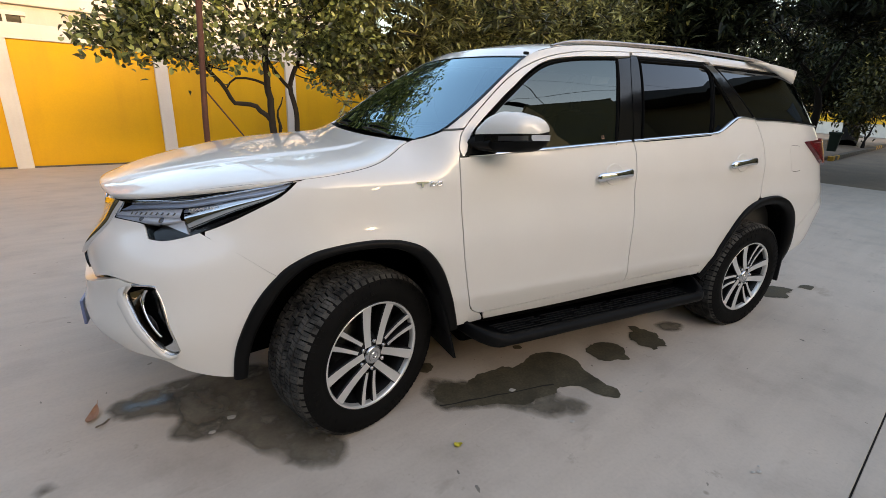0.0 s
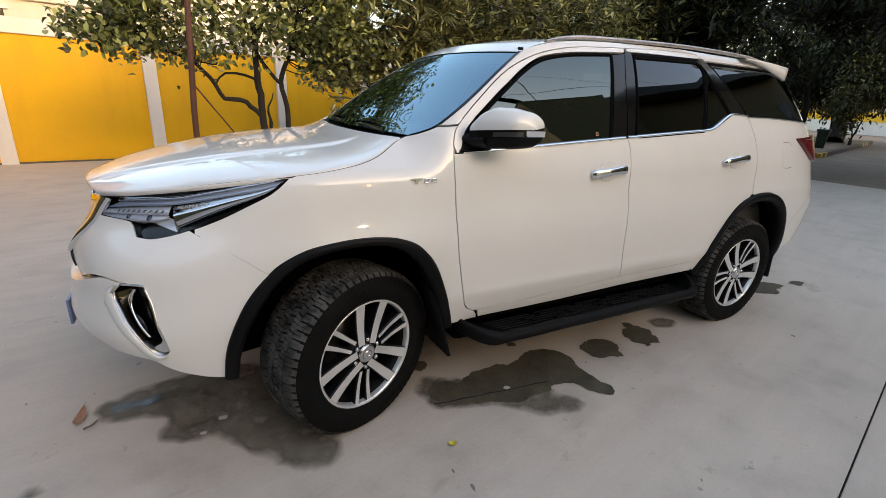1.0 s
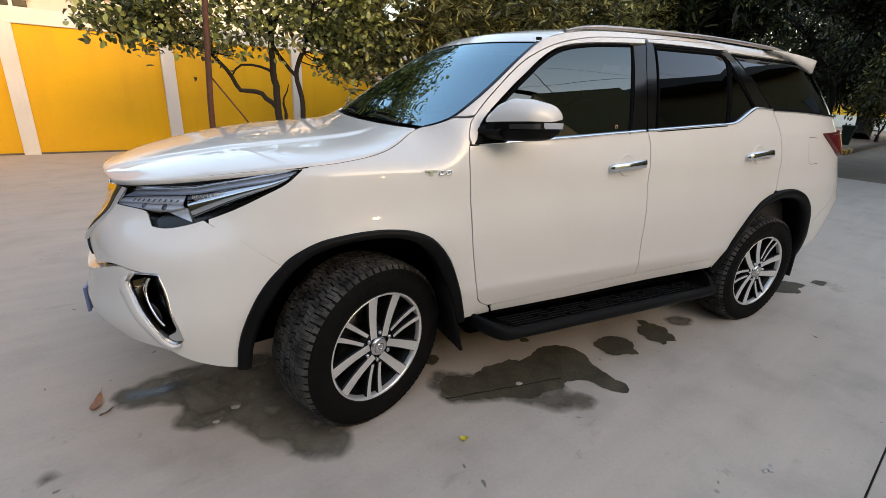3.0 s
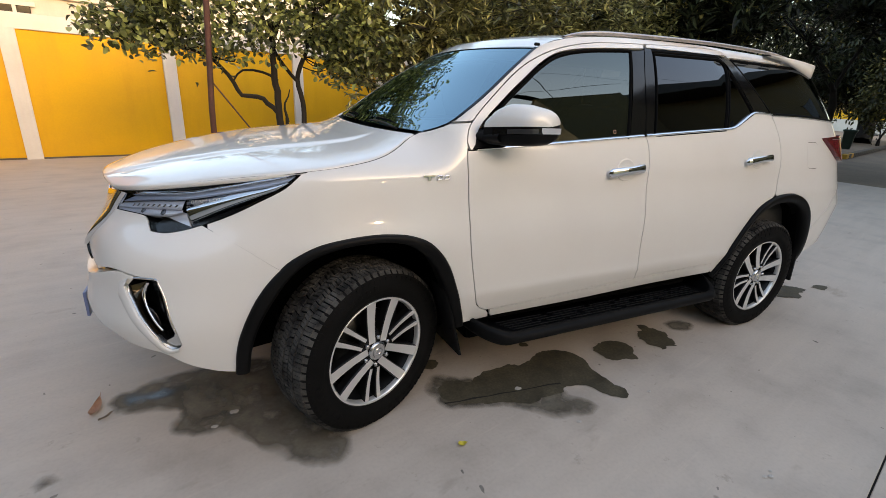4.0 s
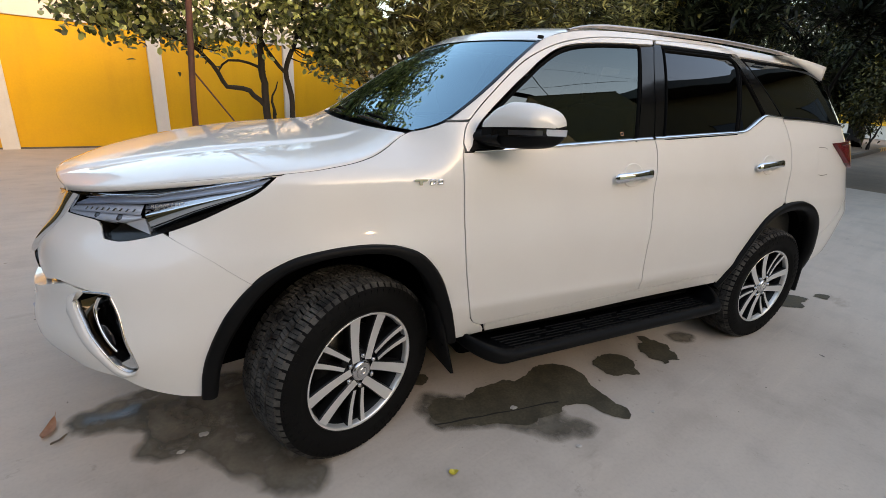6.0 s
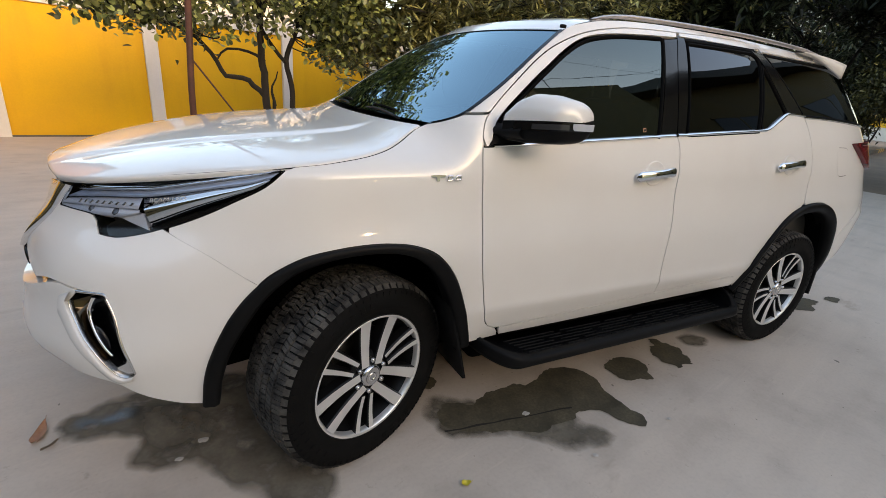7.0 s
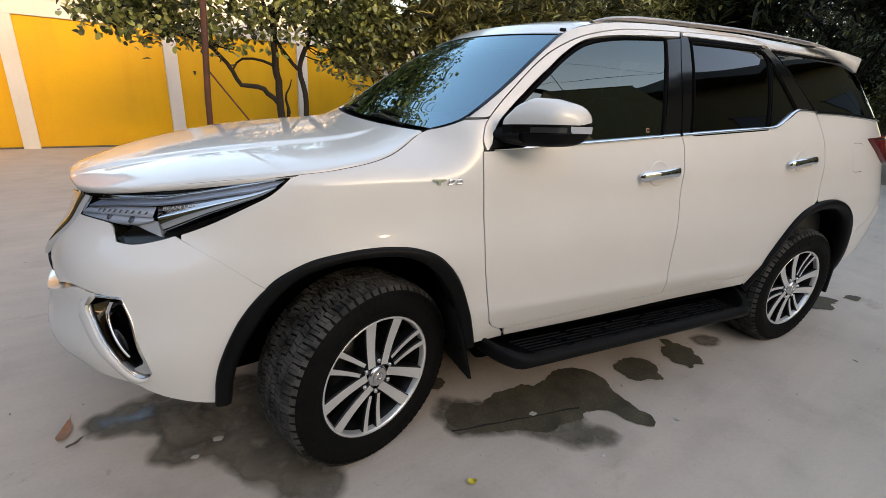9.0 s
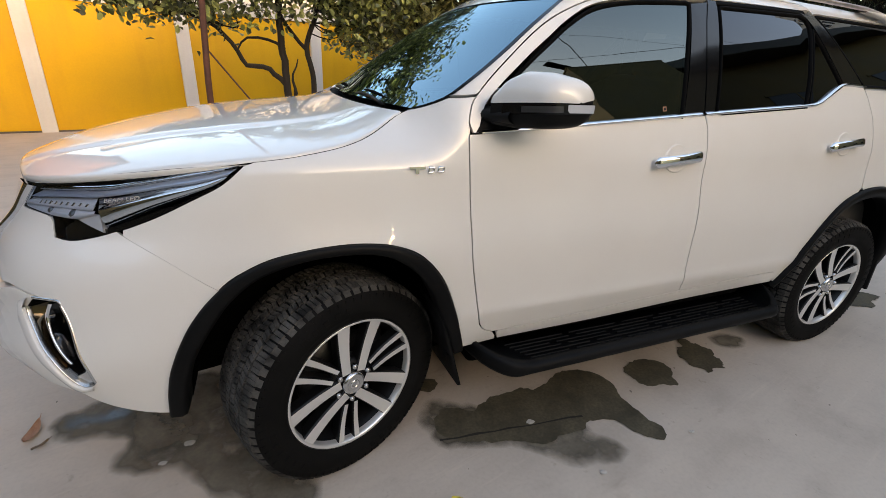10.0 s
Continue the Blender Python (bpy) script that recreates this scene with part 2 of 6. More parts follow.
def single_leaf_material():
    """The round leaf's look for leaves that are objects of their own."""
    m = leaf_material("olive_single_leaf", (0.030, 0.040, 0.012), (0.32, 0.36, 0.12))
    n, l, _ = nodes_of(m)
    each = n.new("ShaderNodeObjectInfo")
    for node in n:
        if node.bl_idname == "ShaderNodeValToRGB":
            l.new(each.outputs["Random"], node.inputs[0])
    return m


LEAF_SINGLE = single_leaf_material()
FALLEN_BROWN = grained("dry_brown_leaf", (0.30, 0.13, 0.07), (0.42, 0.22, 0.13), 30, (0.6, 0.8), 0.3, 0.002)
FALLEN_YELLOW = grained("yellow_fallen_leaf", (0.55, 0.42, 0.03), (0.70, 0.60, 0.08), 30, (0.5, 0.7), 0.3, 0.002)

# ---- mesh tools ----
def mesh_from(name, verts, faces, mats, smooth=True, slots=None, normals=None):
    me = bpy.data.meshes.new(name)
    me.from_pydata([tuple(map(float, v)) for v in verts], [], [tuple(map(int, f)) for f in faces])
    for m in mats if isinstance(mats, (list, tuple)) else [mats]:
        me.materials.append(m)
    if slots is not None:
        me.polygons.foreach_set("material_index", [int(i) for i in slots])
    me.polygons.foreach_set("use_smooth", [smooth] * len(me.polygons))
    me.update()
    if normals is not None:
        me.normals_split_custom_set_from_vertices([tuple(n) for n in normals])
    return me


def part(name, me, parent, label="", at=None):
    if isinstance(me, bmesh.types.BMesh):
        raise TypeError("give a mesh")
    ob = new(name, me)
    ob.parent = parent
    if at is not None:
        ob.matrix_basis = at
    if label:
        ob["label"] = label
    return ob


def thing(name, label, category, group="", kind="", at=None, me=None):
    ob = tagged(new(name, me), label, category, group, kind)
    if at is not None:
        ob.matrix_basis = at
    return ob


def from_bm(name, bm, mats, smooth=False):
    me = bpy.data.meshes.new(name)
    bmesh.ops.recalc_face_normals(bm, faces=bm.faces)
    bm.to_mesh(me)
    bm.free()
    for m in mats if isinstance(mats, (list, tuple)) else [mats]:
        me.materials.append(m)
    me.polygons.foreach_set("use_smooth", [smooth] * len(me.polygons))
    return me


def box(name, size, mats, bevel=0.0, at=(0, 0, 0), segments=2):
    """A box with softened edges, resting on at (the middle of its base)."""
    bm = bmesh.new()
    bmesh.ops.create_cube(bm, size=1.0)
    bmesh.ops.scale(bm, vec=size, verts=bm.verts)
    bmesh.ops.translate(bm, vec=(at[0], at[1], at[2] + size[2] / 2), verts=bm.verts)
    if bevel:
        bmesh.ops.bevel(bm, geom=bm.edges, offset=bevel, segments=segments, affect="EDGES", profile=0.6)
    return from_bm(name, bm, mats)


def revolve(name, profile, mats, steps=64, smooth=True, slots=None, sharp=()):
    """Spins (radius, y) points round the y axis."""
    verts, faces, which = [], [], []
    k = len(profile)
    for i in range(steps):
        a = 2 * math.pi * i / steps
        verts += [(r * math.cos(a), y, r * math.sin(a)) for r, y in profile]
    for i in range(steps):
        j = (i + 1) % steps
        for p in range(k - 1):
            faces.append((i * k + p, j * k + p, j * k + p + 1, i * k + p + 1))
            which.append(slots[p] if slots else 0)
    return mesh_from(name, verts, faces, mats, smooth, which)


def tube(name, points, radii, mats, sides=10, cap=True):
    """A round tapered limb through points."""
    pts = [Vector(p) for p in points]
    verts, faces = [], []
    for i, p in enumerate(pts):
        way = (pts[min(i + 1, len(pts) - 1)] - pts[max(i - 1, 0)]).normalized()
        a = way.orthogonal().normalized() if i == 0 else (a - way * a.dot(way)).normalized()
        b = way.cross(a)
        verts += [p + float(radii[i]) * (math.cos(t) * a + math.sin(t) * b) for t in (2 * math.pi * s / sides for s in range(sides))]
    for i in range(len(pts) - 1):
        for s in range(sides):
            t = (s + 1) % sides
            faces.append((i * sides + s, i * sides + t, (i + 1) * sides + t, (i + 1) * sides + s))
    if cap:
        faces += [tuple(reversed(range(sides))), tuple(range((len(pts) - 1) * sides, len(pts) * sides))]
    return mesh_from(name, verts, faces, mats)


def joined(name, meshes, mats):
    """Several (mesh data, matrix) in one mesh that carries mats."""
    bm = bmesh.new()
    for me, m in meshes:
        start = len(bm.verts)
        bm.from_mesh(me)
        bm.verts.ensure_lookup_table()
        bmesh.ops.transform(bm, matrix=m, verts=bm.verts[start:])
    out = bpy.data.meshes.new(name)
    bm.to_mesh(out)
    bm.free()
    for m in mats:
        out.materials.append(m)
    return out


def curve(points, step=0.02):
    """A smooth line through points, sampled at about that step."""
    p = np.array(points, float)
    p = np.vstack([2 * p[0] - p[1], p, 2 * p[-1] - p[-2]])
    out = []
    for i in range(1, len(p) - 2):
        count = max(2, int(np.linalg.norm(p[i + 1] - p[i]) / step))
        for t in np.arange(count) / count:
            out.append(0.5 * (2 * p[i] + (p[i + 1] - p[i - 1]) * t + (2 * p[i - 1] - 5 * p[i] + 4 * p[i + 1] - p[i + 2]) * t**2
                              + (3 * p[i] - p[i - 1] - 3 * p[i + 1] + p[i + 2]) * t**3))
    return np.array(out + [p[-2]])


def loop(*pieces):
    """One closed outline out of pieces of line that follow each other."""
    out = []
    for piece in pieces:
        for q in np.asarray(piece, float):
            if not out or np.linalg.norm(q - out[-1]) > 0.004:
                out.append(q)
    if np.linalg.norm(out[0] - out[-1]) < 0.004:
        out.pop()
    return np.array(out)


def straight(a, b, step=0.025):
    count = max(2, int(math.dist(a, b) / step) + 1)
    return np.linspace(a, b, count)


def inset(outline, gap):
    """The outline drawn in by gap."""
    area = np.sum(outline[:, 0] * np.roll(outline[:, 1], -1) - np.roll(outline[:, 0], -1) * outline[:, 1])
    way = np.roll(outline, -1, 0) - np.roll(outline, 1, 0)
    way /= np.linalg.norm(way, axis=1)[:, None] + 1e-9
    normal = np.stack([-way[:, 1], way[:, 0]], 1) * (1 if area > 0 else -1)
    return outline + gap * normal


def within(points, outline):
    x, y = points[:, 0], points[:, 1]
    odd = np.zeros(len(points), bool)
    for (x0, y0), (x1, y1) in zip(outline, np.roll(outline, -1, 0)):
        odd ^= ((y0 > y) != (y1 > y)) & (x < (x1 - x0) * (y - y0) / (y1 - y0 + 1e-12) + x0)
    return odd


def fill(outline, step):
    """Points and triangles that fill a closed plane outline."""
    low, high = outline.min(0), outline.max(0)
    xs, ys = np.arange(low[0], high[0], step), np.arange(low[1], high[1], step * 0.87)
    grid = np.array([(x + (0.5 * step if j % 2 else 0), y) for j, y in enumerate(ys) for x in xs])
    if len(grid):
        grid = grid[within(grid, outline)]
        if len(grid):
            near = np.min(np.linalg.norm(grid[:, None] - outline[None], axis=2), axis=1)
            grid = grid[near > 0.5 * step]
    points = np.vstack([outline, grid]) if len(grid) else outline
    k = len(outline)
    got = delaunay_2d_cdt([Vector(p) for p in points], [(i, (i + 1) % k) for i in range(k)], [], 1, 1e-5)
    return np.array([tuple(v) for v in got[0]]), [tuple(f) for f in got[2]]


def sheet(name, outline, skin, mats, lift=0.0, depth=0.014, flip=False, step=0.035, smooth=True):
    """A panel of a curved skin inside an outline, with rims that turn in by depth. flip: the same on the other side of the car."""
    uv, tris = fill(np.asarray(outline), step)
    d = 1e-3
    def place(q, off):
        p = skin(q[:, 0], q[:, 1])
        n = np.cross(skin(q[:, 0] + d, q[:, 1]) - skin(q[:, 0] - d, q[:, 1]), skin(q[:, 0], q[:, 1] + d) - skin(q[:, 0], q[:, 1] - d))
        n /= np.linalg.norm(n, axis=1)[:, None] + 1e-12
        return p + np.reshape(off, (-1, 1)) * n, n
    level = lift if callable(lift) else (lambda q: lift)
    verts, norms = place(uv, level(uv))
    rim = np.asarray(outline)
    top, rim_n = place(rim, level(rim))
    low, _ = place(rim, level(rim) - depth)
    way = np.roll(top, -1, 0) - np.roll(top, 1, 0)
    area = np.sum(rim[:, 0] * np.roll(rim[:, 1], -1) - np.roll(rim[:, 0], -1) * rim[:, 1])
    out_n = np.cross(way, rim_n) * (1 if area > 0 else -1)
    out_n /= np.linalg.norm(out_n, axis=1)[:, None] + 1e-12
    base, k = len(verts), len(rim)
    faces = []
    for a, b, c in tris:
        up = np.dot(np.cross(verts[b] - verts[a], verts[c] - verts[a]), norms[a])
        faces.append((a, b, c) if up > 0 else (a, c, b))
    verts = np.vstack([verts, top, low])
    norms = np.vstack([norms, out_n, out_n])
    for i in range(k):
        j = (i + 1) % k
        quad = (base + i, base + k + i, base + k + j, base + j)
        faces.append(quad if area > 0 else quad[::-1])
    if flip:
        verts, norms = verts * (1, -1, 1), norms * (1, -1, 1)
        faces = [f[::-1] for f in faces]
    return mesh_from(name, verts, faces, mats, smooth, None, norms)


def patch(name, rows, mats, flip=False, closed=False, smooth=True):
    """A grid of points (rows of equal length) as one surface."""
    rows = np.asarray(rows, float)
    r, c = rows.shape[:2]
    verts = rows.reshape(-1, 3) * ((1, -1, 1) if flip else (1, 1, 1))
    faces = []
    for i in range(r - 1):
        for j in range(c if closed else c - 1):
            k = (j + 1) % c
            f = (i * c + j, i * c + k, (i + 1) * c + k, (i + 1) * c + j)
            faces.append(f[::-1] if flip else f)
    return mesh_from(name, verts, faces, mats, smooth)

# ---- the car's skin ----
def table(points, blur):
    """A smooth curve through rough (position, value) points, softened over blur metres."""
    a, b = points[0][0] - 0.5, points[-1][0] + 0.5
    grid = np.arange(a, b, 0.004)
    values = np.interp(grid, [p[0] for p in points], [p[1] for p in points])
    reach = int(3 * blur / 0.004) + 1
    bell = np.exp(-0.5 * (np.arange(-reach, reach + 1) * 0.004 / blur) ** 2)
    values = np.convolve(np.pad(values, reach, mode="edge"), bell / bell.sum(), mode="valid")
    return lambda v: np.interp(v, grid, values)

# half width of the body by height, hood height by station, nose and tail by height
half_width = table([(0.2, 0.76), (0.32, 0.82), (0.42, 0.862), (0.50, 0.884), (0.62, 0.900), (0.85, 0.916), (0.93, 0.912), (1.02, 0.897), (1.15, 0.884),
                    (1.25, 0.868), (1.32, 0.840), (1.45, 0.788), (1.60, 0.715), (1.74, 0.632), (1.80, 0.575), (1.84, 0.50)], 0.035)
shoulder = table([(-1.1, 0.96), (-0.8, 1.03), (-0.25, 1.19), (0.2, 1.28), (0.55, 1.33), (0.9, 1.33)], 0.08)
nose_at = table([(0.3, -0.93), (0.40, -0.93), (0.50, -0.985), (0.56, -1.03), (0.62, -1.05), (0.70, -1.03), (0.745, -1.03), (0.80, -1.062), (0.9, -1.048), (0.96, -1.025), (1.0, -1.022), (1.08, -0.99), (1.15, -0.93), (1.3, -0.85)], 0.03)
nose_power = table([(0.45, 4.2), (0.6, 3.9), (0.78, 3.3), (0.86, 2.9), (0.94, 2.3), (1.0, 2.2), (1.2, 2.0)], 0.03)
tail_at = table([(0.4, 3.74), (0.6, 3.82), (0.78, 3.87), (0.83, 3.89), (0.89, 3.81), (0.98, 3.79), (1.3, 3.78), (1.45, 3.72), (1.78, 3.53)], 0.02)
NOSE_FROM, TAIL_FROM, NOSE_RUN, TAIL_RUN = -0.1, 2.95, 1.5, 1.2

def smooth_step(v):
    v = np.clip(v, 0, 1)
    return v * v * (3 - 2 * v)


# where the front door's frame begins, by height
door_line = table([(1.20, 0.41), (1.316, 0.431), (1.355, 0.459), (1.437, 0.547), (1.555, 0.698), (1.627, 0.825), (1.688, 0.992)], 0.02)


def width_at(x, z):
    w = half_width(z + 1.33 - shoulder(np.minimum(x, 0.6)))
    # the cowl and the windscreen pillar draw in ahead of the door, the fender swells over the wheel
    w = w - 0.15 * smooth_step((door_line(z) - 0.015 - x) / 0.20) * smooth_step((z - 1.14) / 0.15) * (1 - 0.65 * np.clip((z - 1.30) / 0.36, 0, 1))
    w = w + (0.004 * np.exp(-((z - 1.13) / 0.06) ** 2) + 0.006 * np.exp(-((z - 0.575) / 0.035) ** 2)) * smooth_step((x - 0.1) / 0.5) * smooth_step((3.3 - x) / 0.5)
    w = w + 0.016 * np.exp(-((z - 0.86) / 0.085) ** 2) * np.exp(-((x + 0.03) / 0.34) ** 4)
    w = w - 0.05 * np.clip((x - 2.2) / 1.2, 0, 1) * np.clip((z - 0.95) / 0.3, 0, 1)
    return w - 0.04 * np.clip(x - 1.5, 0, 0.9) * np.clip(z - 1.3, 0, 0.5) / 0.45

def side(u, z):
    """A point of the body's left skin: u runs along the flank and on round the nose and the tail, z is the height."""
    u, z = np.asarray(u, float), np.asarray(z, float)
    front, back = u < NOSE_FROM, u > TAIL_FROM
    a = np.where(front, (NOSE_FROM - u) / NOSE_RUN, np.where(back, (u - TAIL_FROM) / TAIL_RUN, 0)) * math.pi / 2
    n = np.where(front, nose_power(z), 4.0)
    s, c = np.abs(np.sin(a)), np.abs(np.cos(a))
    r = (s**n + c**n) ** (-1 / n)
    x = np.where(front, NOSE_FROM + (nose_at(z) - NOSE_FROM) * s * r, np.where(back, TAIL_FROM + (tail_at(z) - TAIL_FROM) * s * r, u))
    return np.stack([x, -width_at(x, z) * np.cos(a) * r, z], -1)


# ---- the car ----
def lifted(q, off=0.0):
    """Points of the skin at (u, z) rows, raised by off along the normal."""
    q = np.atleast_2d(np.asarray(q, float))
    d = 1e-3
    n = np.cross(side(q[:, 0] + d, q[:, 1]) - side(q[:, 0] - d, q[:, 1]), side(q[:, 0], q[:, 1] + d) - side(q[:, 0], q[:, 1] - d))
    n /= np.linalg.norm(n, axis=1)[:, None] + 1e-12
    return side(q[:, 0], q[:, 1]) + np.reshape(off, (-1, 1)) * n


def resampled(line, count):
    line = np.asarray(line, float)
    run = np.r_[0, np.cumsum(np.linalg.norm(np.diff(line, axis=0), axis=1))]
    at = np.linspace(0, run[-1], count)
    return np.stack([np.interp(at, run, line[:, k]) for k in range(line.shape[1])], 1)


def band(name, outer, inner, profile, mats, flip=False, closed=False):
    """A moulding between two lines of equal length: profile rows are (how far from outer to inner, lift), a lift may be a function of the band's width."""
    if len(inner) != len(outer):
        inner = resampled(inner, len(outer))
    wide = np.linalg.norm(inner - outer, axis=1)
    rows = [lifted(outer + f * (inner - outer), off(wide) if callable(off) else off) for f, off in profile]
    area_sign = np.cross(rows[-1][1] - rows[0][1], rows[0][2] - rows[0][1])
    up = lifted(outer[1:2], 0.01)[0] - lifted(outer[1:2], 0.0)[0]
    if np.dot(area_sign, up) > 0:
        rows = rows[::-1]
    return patch(name, rows, mats, flip, closed)


def reach(line, a, b):
    """The stretch of a line whose first coordinate lies between a and b."""
    return line[(line[:, 0] >= min(a, b)) & (line[:, 0] <= max(a, b))]


HOOD_SEAM = curve([(-1.600, 1.034), (-1.400, 1.036), (-1.138, 1.043), (-0.906, 1.068), (-0.685, 1.100), (-0.497, 1.128), (-0.277, 1.155), (-0.107, 1.172), (0.036, 1.196), (0.139, 1.230), (0.260, 1.292)])
LAMP_TOP = curve([(-1.10, 1.034), (-0.906, 1.058), (-0.685, 1.090), (-0.497, 1.118), (-0.290, 1.149)])
LAMP_LOW = curve([(-0.285, 1.147), (-0.343, 1.097), (-0.426, 1.053), (-0.523, 1.004), (-0.630, 0.960), (-0.702, 0.937), (-0.757, 0.926), (-0.815, 0.928)])
LAMP_IN = curve([(-0.815, 0.928), (-0.838, 0.946), (-0.868, 0.970), (-0.936, 0.973), (-1.072, 0.970)])
ARCH_OUT = curve([(-0.577, 0.404), (-0.552, 0.477), (-0.523, 0.539), (-0.497, 0.590), (-0.474, 0.645), (-0.451, 0.698), (-0.419, 0.744), (-0.385, 0.780), (-0.358, 0.805), (-0.310, 0.844), (-0.222, 0.885), (-0.112, 0.904), (-0.014, 0.911), (0.066, 0.909), (0.151, 0.896), (0.241, 0.856), (0.323, 0.764), (0.374, 0.656), (0.421, 0.511), (0.448, 0.420)])
ARCH_IN = curve([(-0.530, 0.396), (-0.507, 0.467), (-0.473, 0.536), (-0.433, 0.615), (-0.396, 0.686), (-0.358, 0.742), (-0.327, 0.776), (-0.260, 0.830), (-0.188, 0.859), (-0.094, 0.877), (0.024, 0.881), (0.107, 0.871), (0.173, 0.842), (0.249, 0.771), (0.310, 0.667), (0.366, 0.523), (0.395, 0.410)])
REAR_ARCH_OUT = curve([(2.252, 0.430), (2.297, 0.520), (2.367, 0.660), (2.457, 0.813), (2.540, 0.888), (2.660, 0.932), (2.780, 0.946), (2.900, 0.938), (3.010, 0.892), (3.090, 0.795), (3.150, 0.660), (3.190, 0.520), (3.205, 0.400)])
REAR_ARCH_IN = curve([(2.290, 0.410), (2.330, 0.510), (2.398, 0.645), (2.487, 0.785), (2.565, 0.848), (2.670, 0.882), (2.780, 0.893), (2.885, 0.884), (2.975, 0.845), (3.045, 0.765), (3.100, 0.645), (3.137, 0.510), (3.150, 0.400)])
BUMPER_SEAM = curve([(-0.628, 0.961), (-0.483, 0.894), (-0.358, 0.805)])
DOOR_LOW_FRONT = curve([(0.570, 0.472), (0.536, 0.488), (0.510, 0.511), (0.493, 0.556), (0.470, 0.660), (0.440, 0.806), (0.426, 0.938), (0.419, 1.062), (0.414, 1.183), (0.418, 1.267)])
DOOR_UP_FRONT = curve([(0.418, 1.267), (0.431, 1.316), (0.459, 1.355), (0.547, 1.437), (0.698, 1.555), (0.825, 1.627), (0.992, 1.688), (1.202, 1.730), (1.400, 1.748), (1.602, 1.760)])
DOOR_UP_REAR = curve([(1.602, 1.760), (1.850, 1.775), (2.100, 1.786), (2.290, 1.789), (2.345, 1.778), (2.369, 1.745)])
B_UP = curve([(1.602, 1.760), (1.549, 1.644), (1.514, 1.518), (1.468, 1.298)])
B_LOW = curve([(1.468, 1.298), (1.482, 1.249), (1.488, 1.149), (1.489, 1.018), (1.511, 0.762), (1.540, 0.568), (1.546, 0.510)])
C_UP = curve([(2.369, 1.745), (2.498, 1.614), (2.635, 1.428)])
C_LOW = curve([(2.635, 1.428), (2.656, 1.382), (2.676, 1.292), (2.686, 1.185), (2.677, 1.060), (2.663, 0.950)])
BELT_FRONT = curve([(0.418, 1.232), (0.846, 1.256), (1.468, 1.296)])
BELT_REAR = curve([(1.468, 1.296), (1.800, 1.316), (2.121, 1.335), (2.200, 1.343), (2.260, 1.362), (2.380, 1.410), (2.440, 1.428), (2.510, 1.432), (2.635, 1.428)])
BELT_TAIL = curve([(2.635, 1.428), (2.95, 1.425), (3.25, 1.412), (3.50, 1.395)])
DOOR_SILL = curve([(0.570, 0.472), (0.921, 0.484), (1.546, 0.508), (2.126, 0.521), (2.235, 0.515)])
SCREEN_SIDE = curve([(0.260, 1.292), (0.298, 1.304), (0.365, 1.337), (0.429, 1.382), (0.554, 1.471), (0.704, 1.579), (0.808, 1.646), (0.875, 1.685)])
ROOF_EDGE = curve([(0.875, 1.685), (0.93, 1.709), (1.06, 1.741), (1.25, 1.767), (1.6, 1.789), (2.2, 1.807), (2.9, 1.800), (3.35, 1.775)])
FRONT_GLASS = loop(curve([(0.47, 1.240), (0.495, 1.305), (0.560, 1.372), (0.680, 1.466), (0.759, 1.522), (0.842, 1.580), (0.946, 1.637), (1.048, 1.668), (1.184, 1.690), (1.330, 1.703), (1.455, 1.712)]),
                   curve([(1.470, 1.712), (1.404, 1.513), (1.342, 1.290)]), reach(BELT_FRONT, 0.48, 1.335)[::-1] + (0, 0.011))
REAR_GLASS = loop(straight((1.659, 1.715), (2.225, 1.729)), curve([(2.225, 1.729), (2.262, 1.724), (2.290, 1.685), (2.210, 1.510), (2.127, 1.340)]), straight((2.127, 1.336), (1.545, 1.302)), straight((1.545, 1.302), (1.659, 1.715)))
SMALL_GLASS = loop(straight((2.312, 1.672), (2.440, 1.440)), straight((2.440, 1.432), (2.262, 1.366)), straight((2.262, 1.366), (2.150, 1.342)), straight((2.150, 1.342), (2.312, 1.672)))
QUARTER_GLASS = loop(straight((2.388, 1.742), (3.30, 1.742)), curve([(3.30, 1.742), (3.38, 1.735), (3.43, 1.690), (3.48, 1.560), (3.52, 1.410)]), BELT_TAIL[::-1] + (0, 0.006), straight((2.640, 1.436), (2.388, 1.742)))
GRILLE_EDGE = curve([(-1.072, 1.030), (-1.078, 0.970), (-1.112, 0.904), (-1.168, 0.819), (-1.125, 0.772)])
FOG_RIGHT = curve([(-0.687, 0.544), (-0.684, 0.578), (-0.689, 0.614), (-0.710, 0.682), (-0.727, 0.740), (-0.735, 0.769)])
FOG_LEFT = curve([(-0.854, 0.744), (-0.850, 0.720), (-0.815, 0.672), (-0.772, 0.618), (-0.754, 0.583)])
FOG_FOOT = curve([(-0.739, 0.539), (-0.723, 0.526), (-0.698, 0.534)])
FOG_OUT = loop(FOG_RIGHT, curve([(-0.742, 0.778), (-0.781, 0.778), (-0.820, 0.775)]), FOG_LEFT, FOG_FOOT)
FOG_CREASE = curve([(-0.838, 0.775), (-0.890, 0.752), (-0.909, 0.717), (-0.879, 0.685), (-0.831, 0.636), (-0.784, 0.573), (-0.768, 0.521), (-0.748, 0.504), (-0.708, 0.516)])


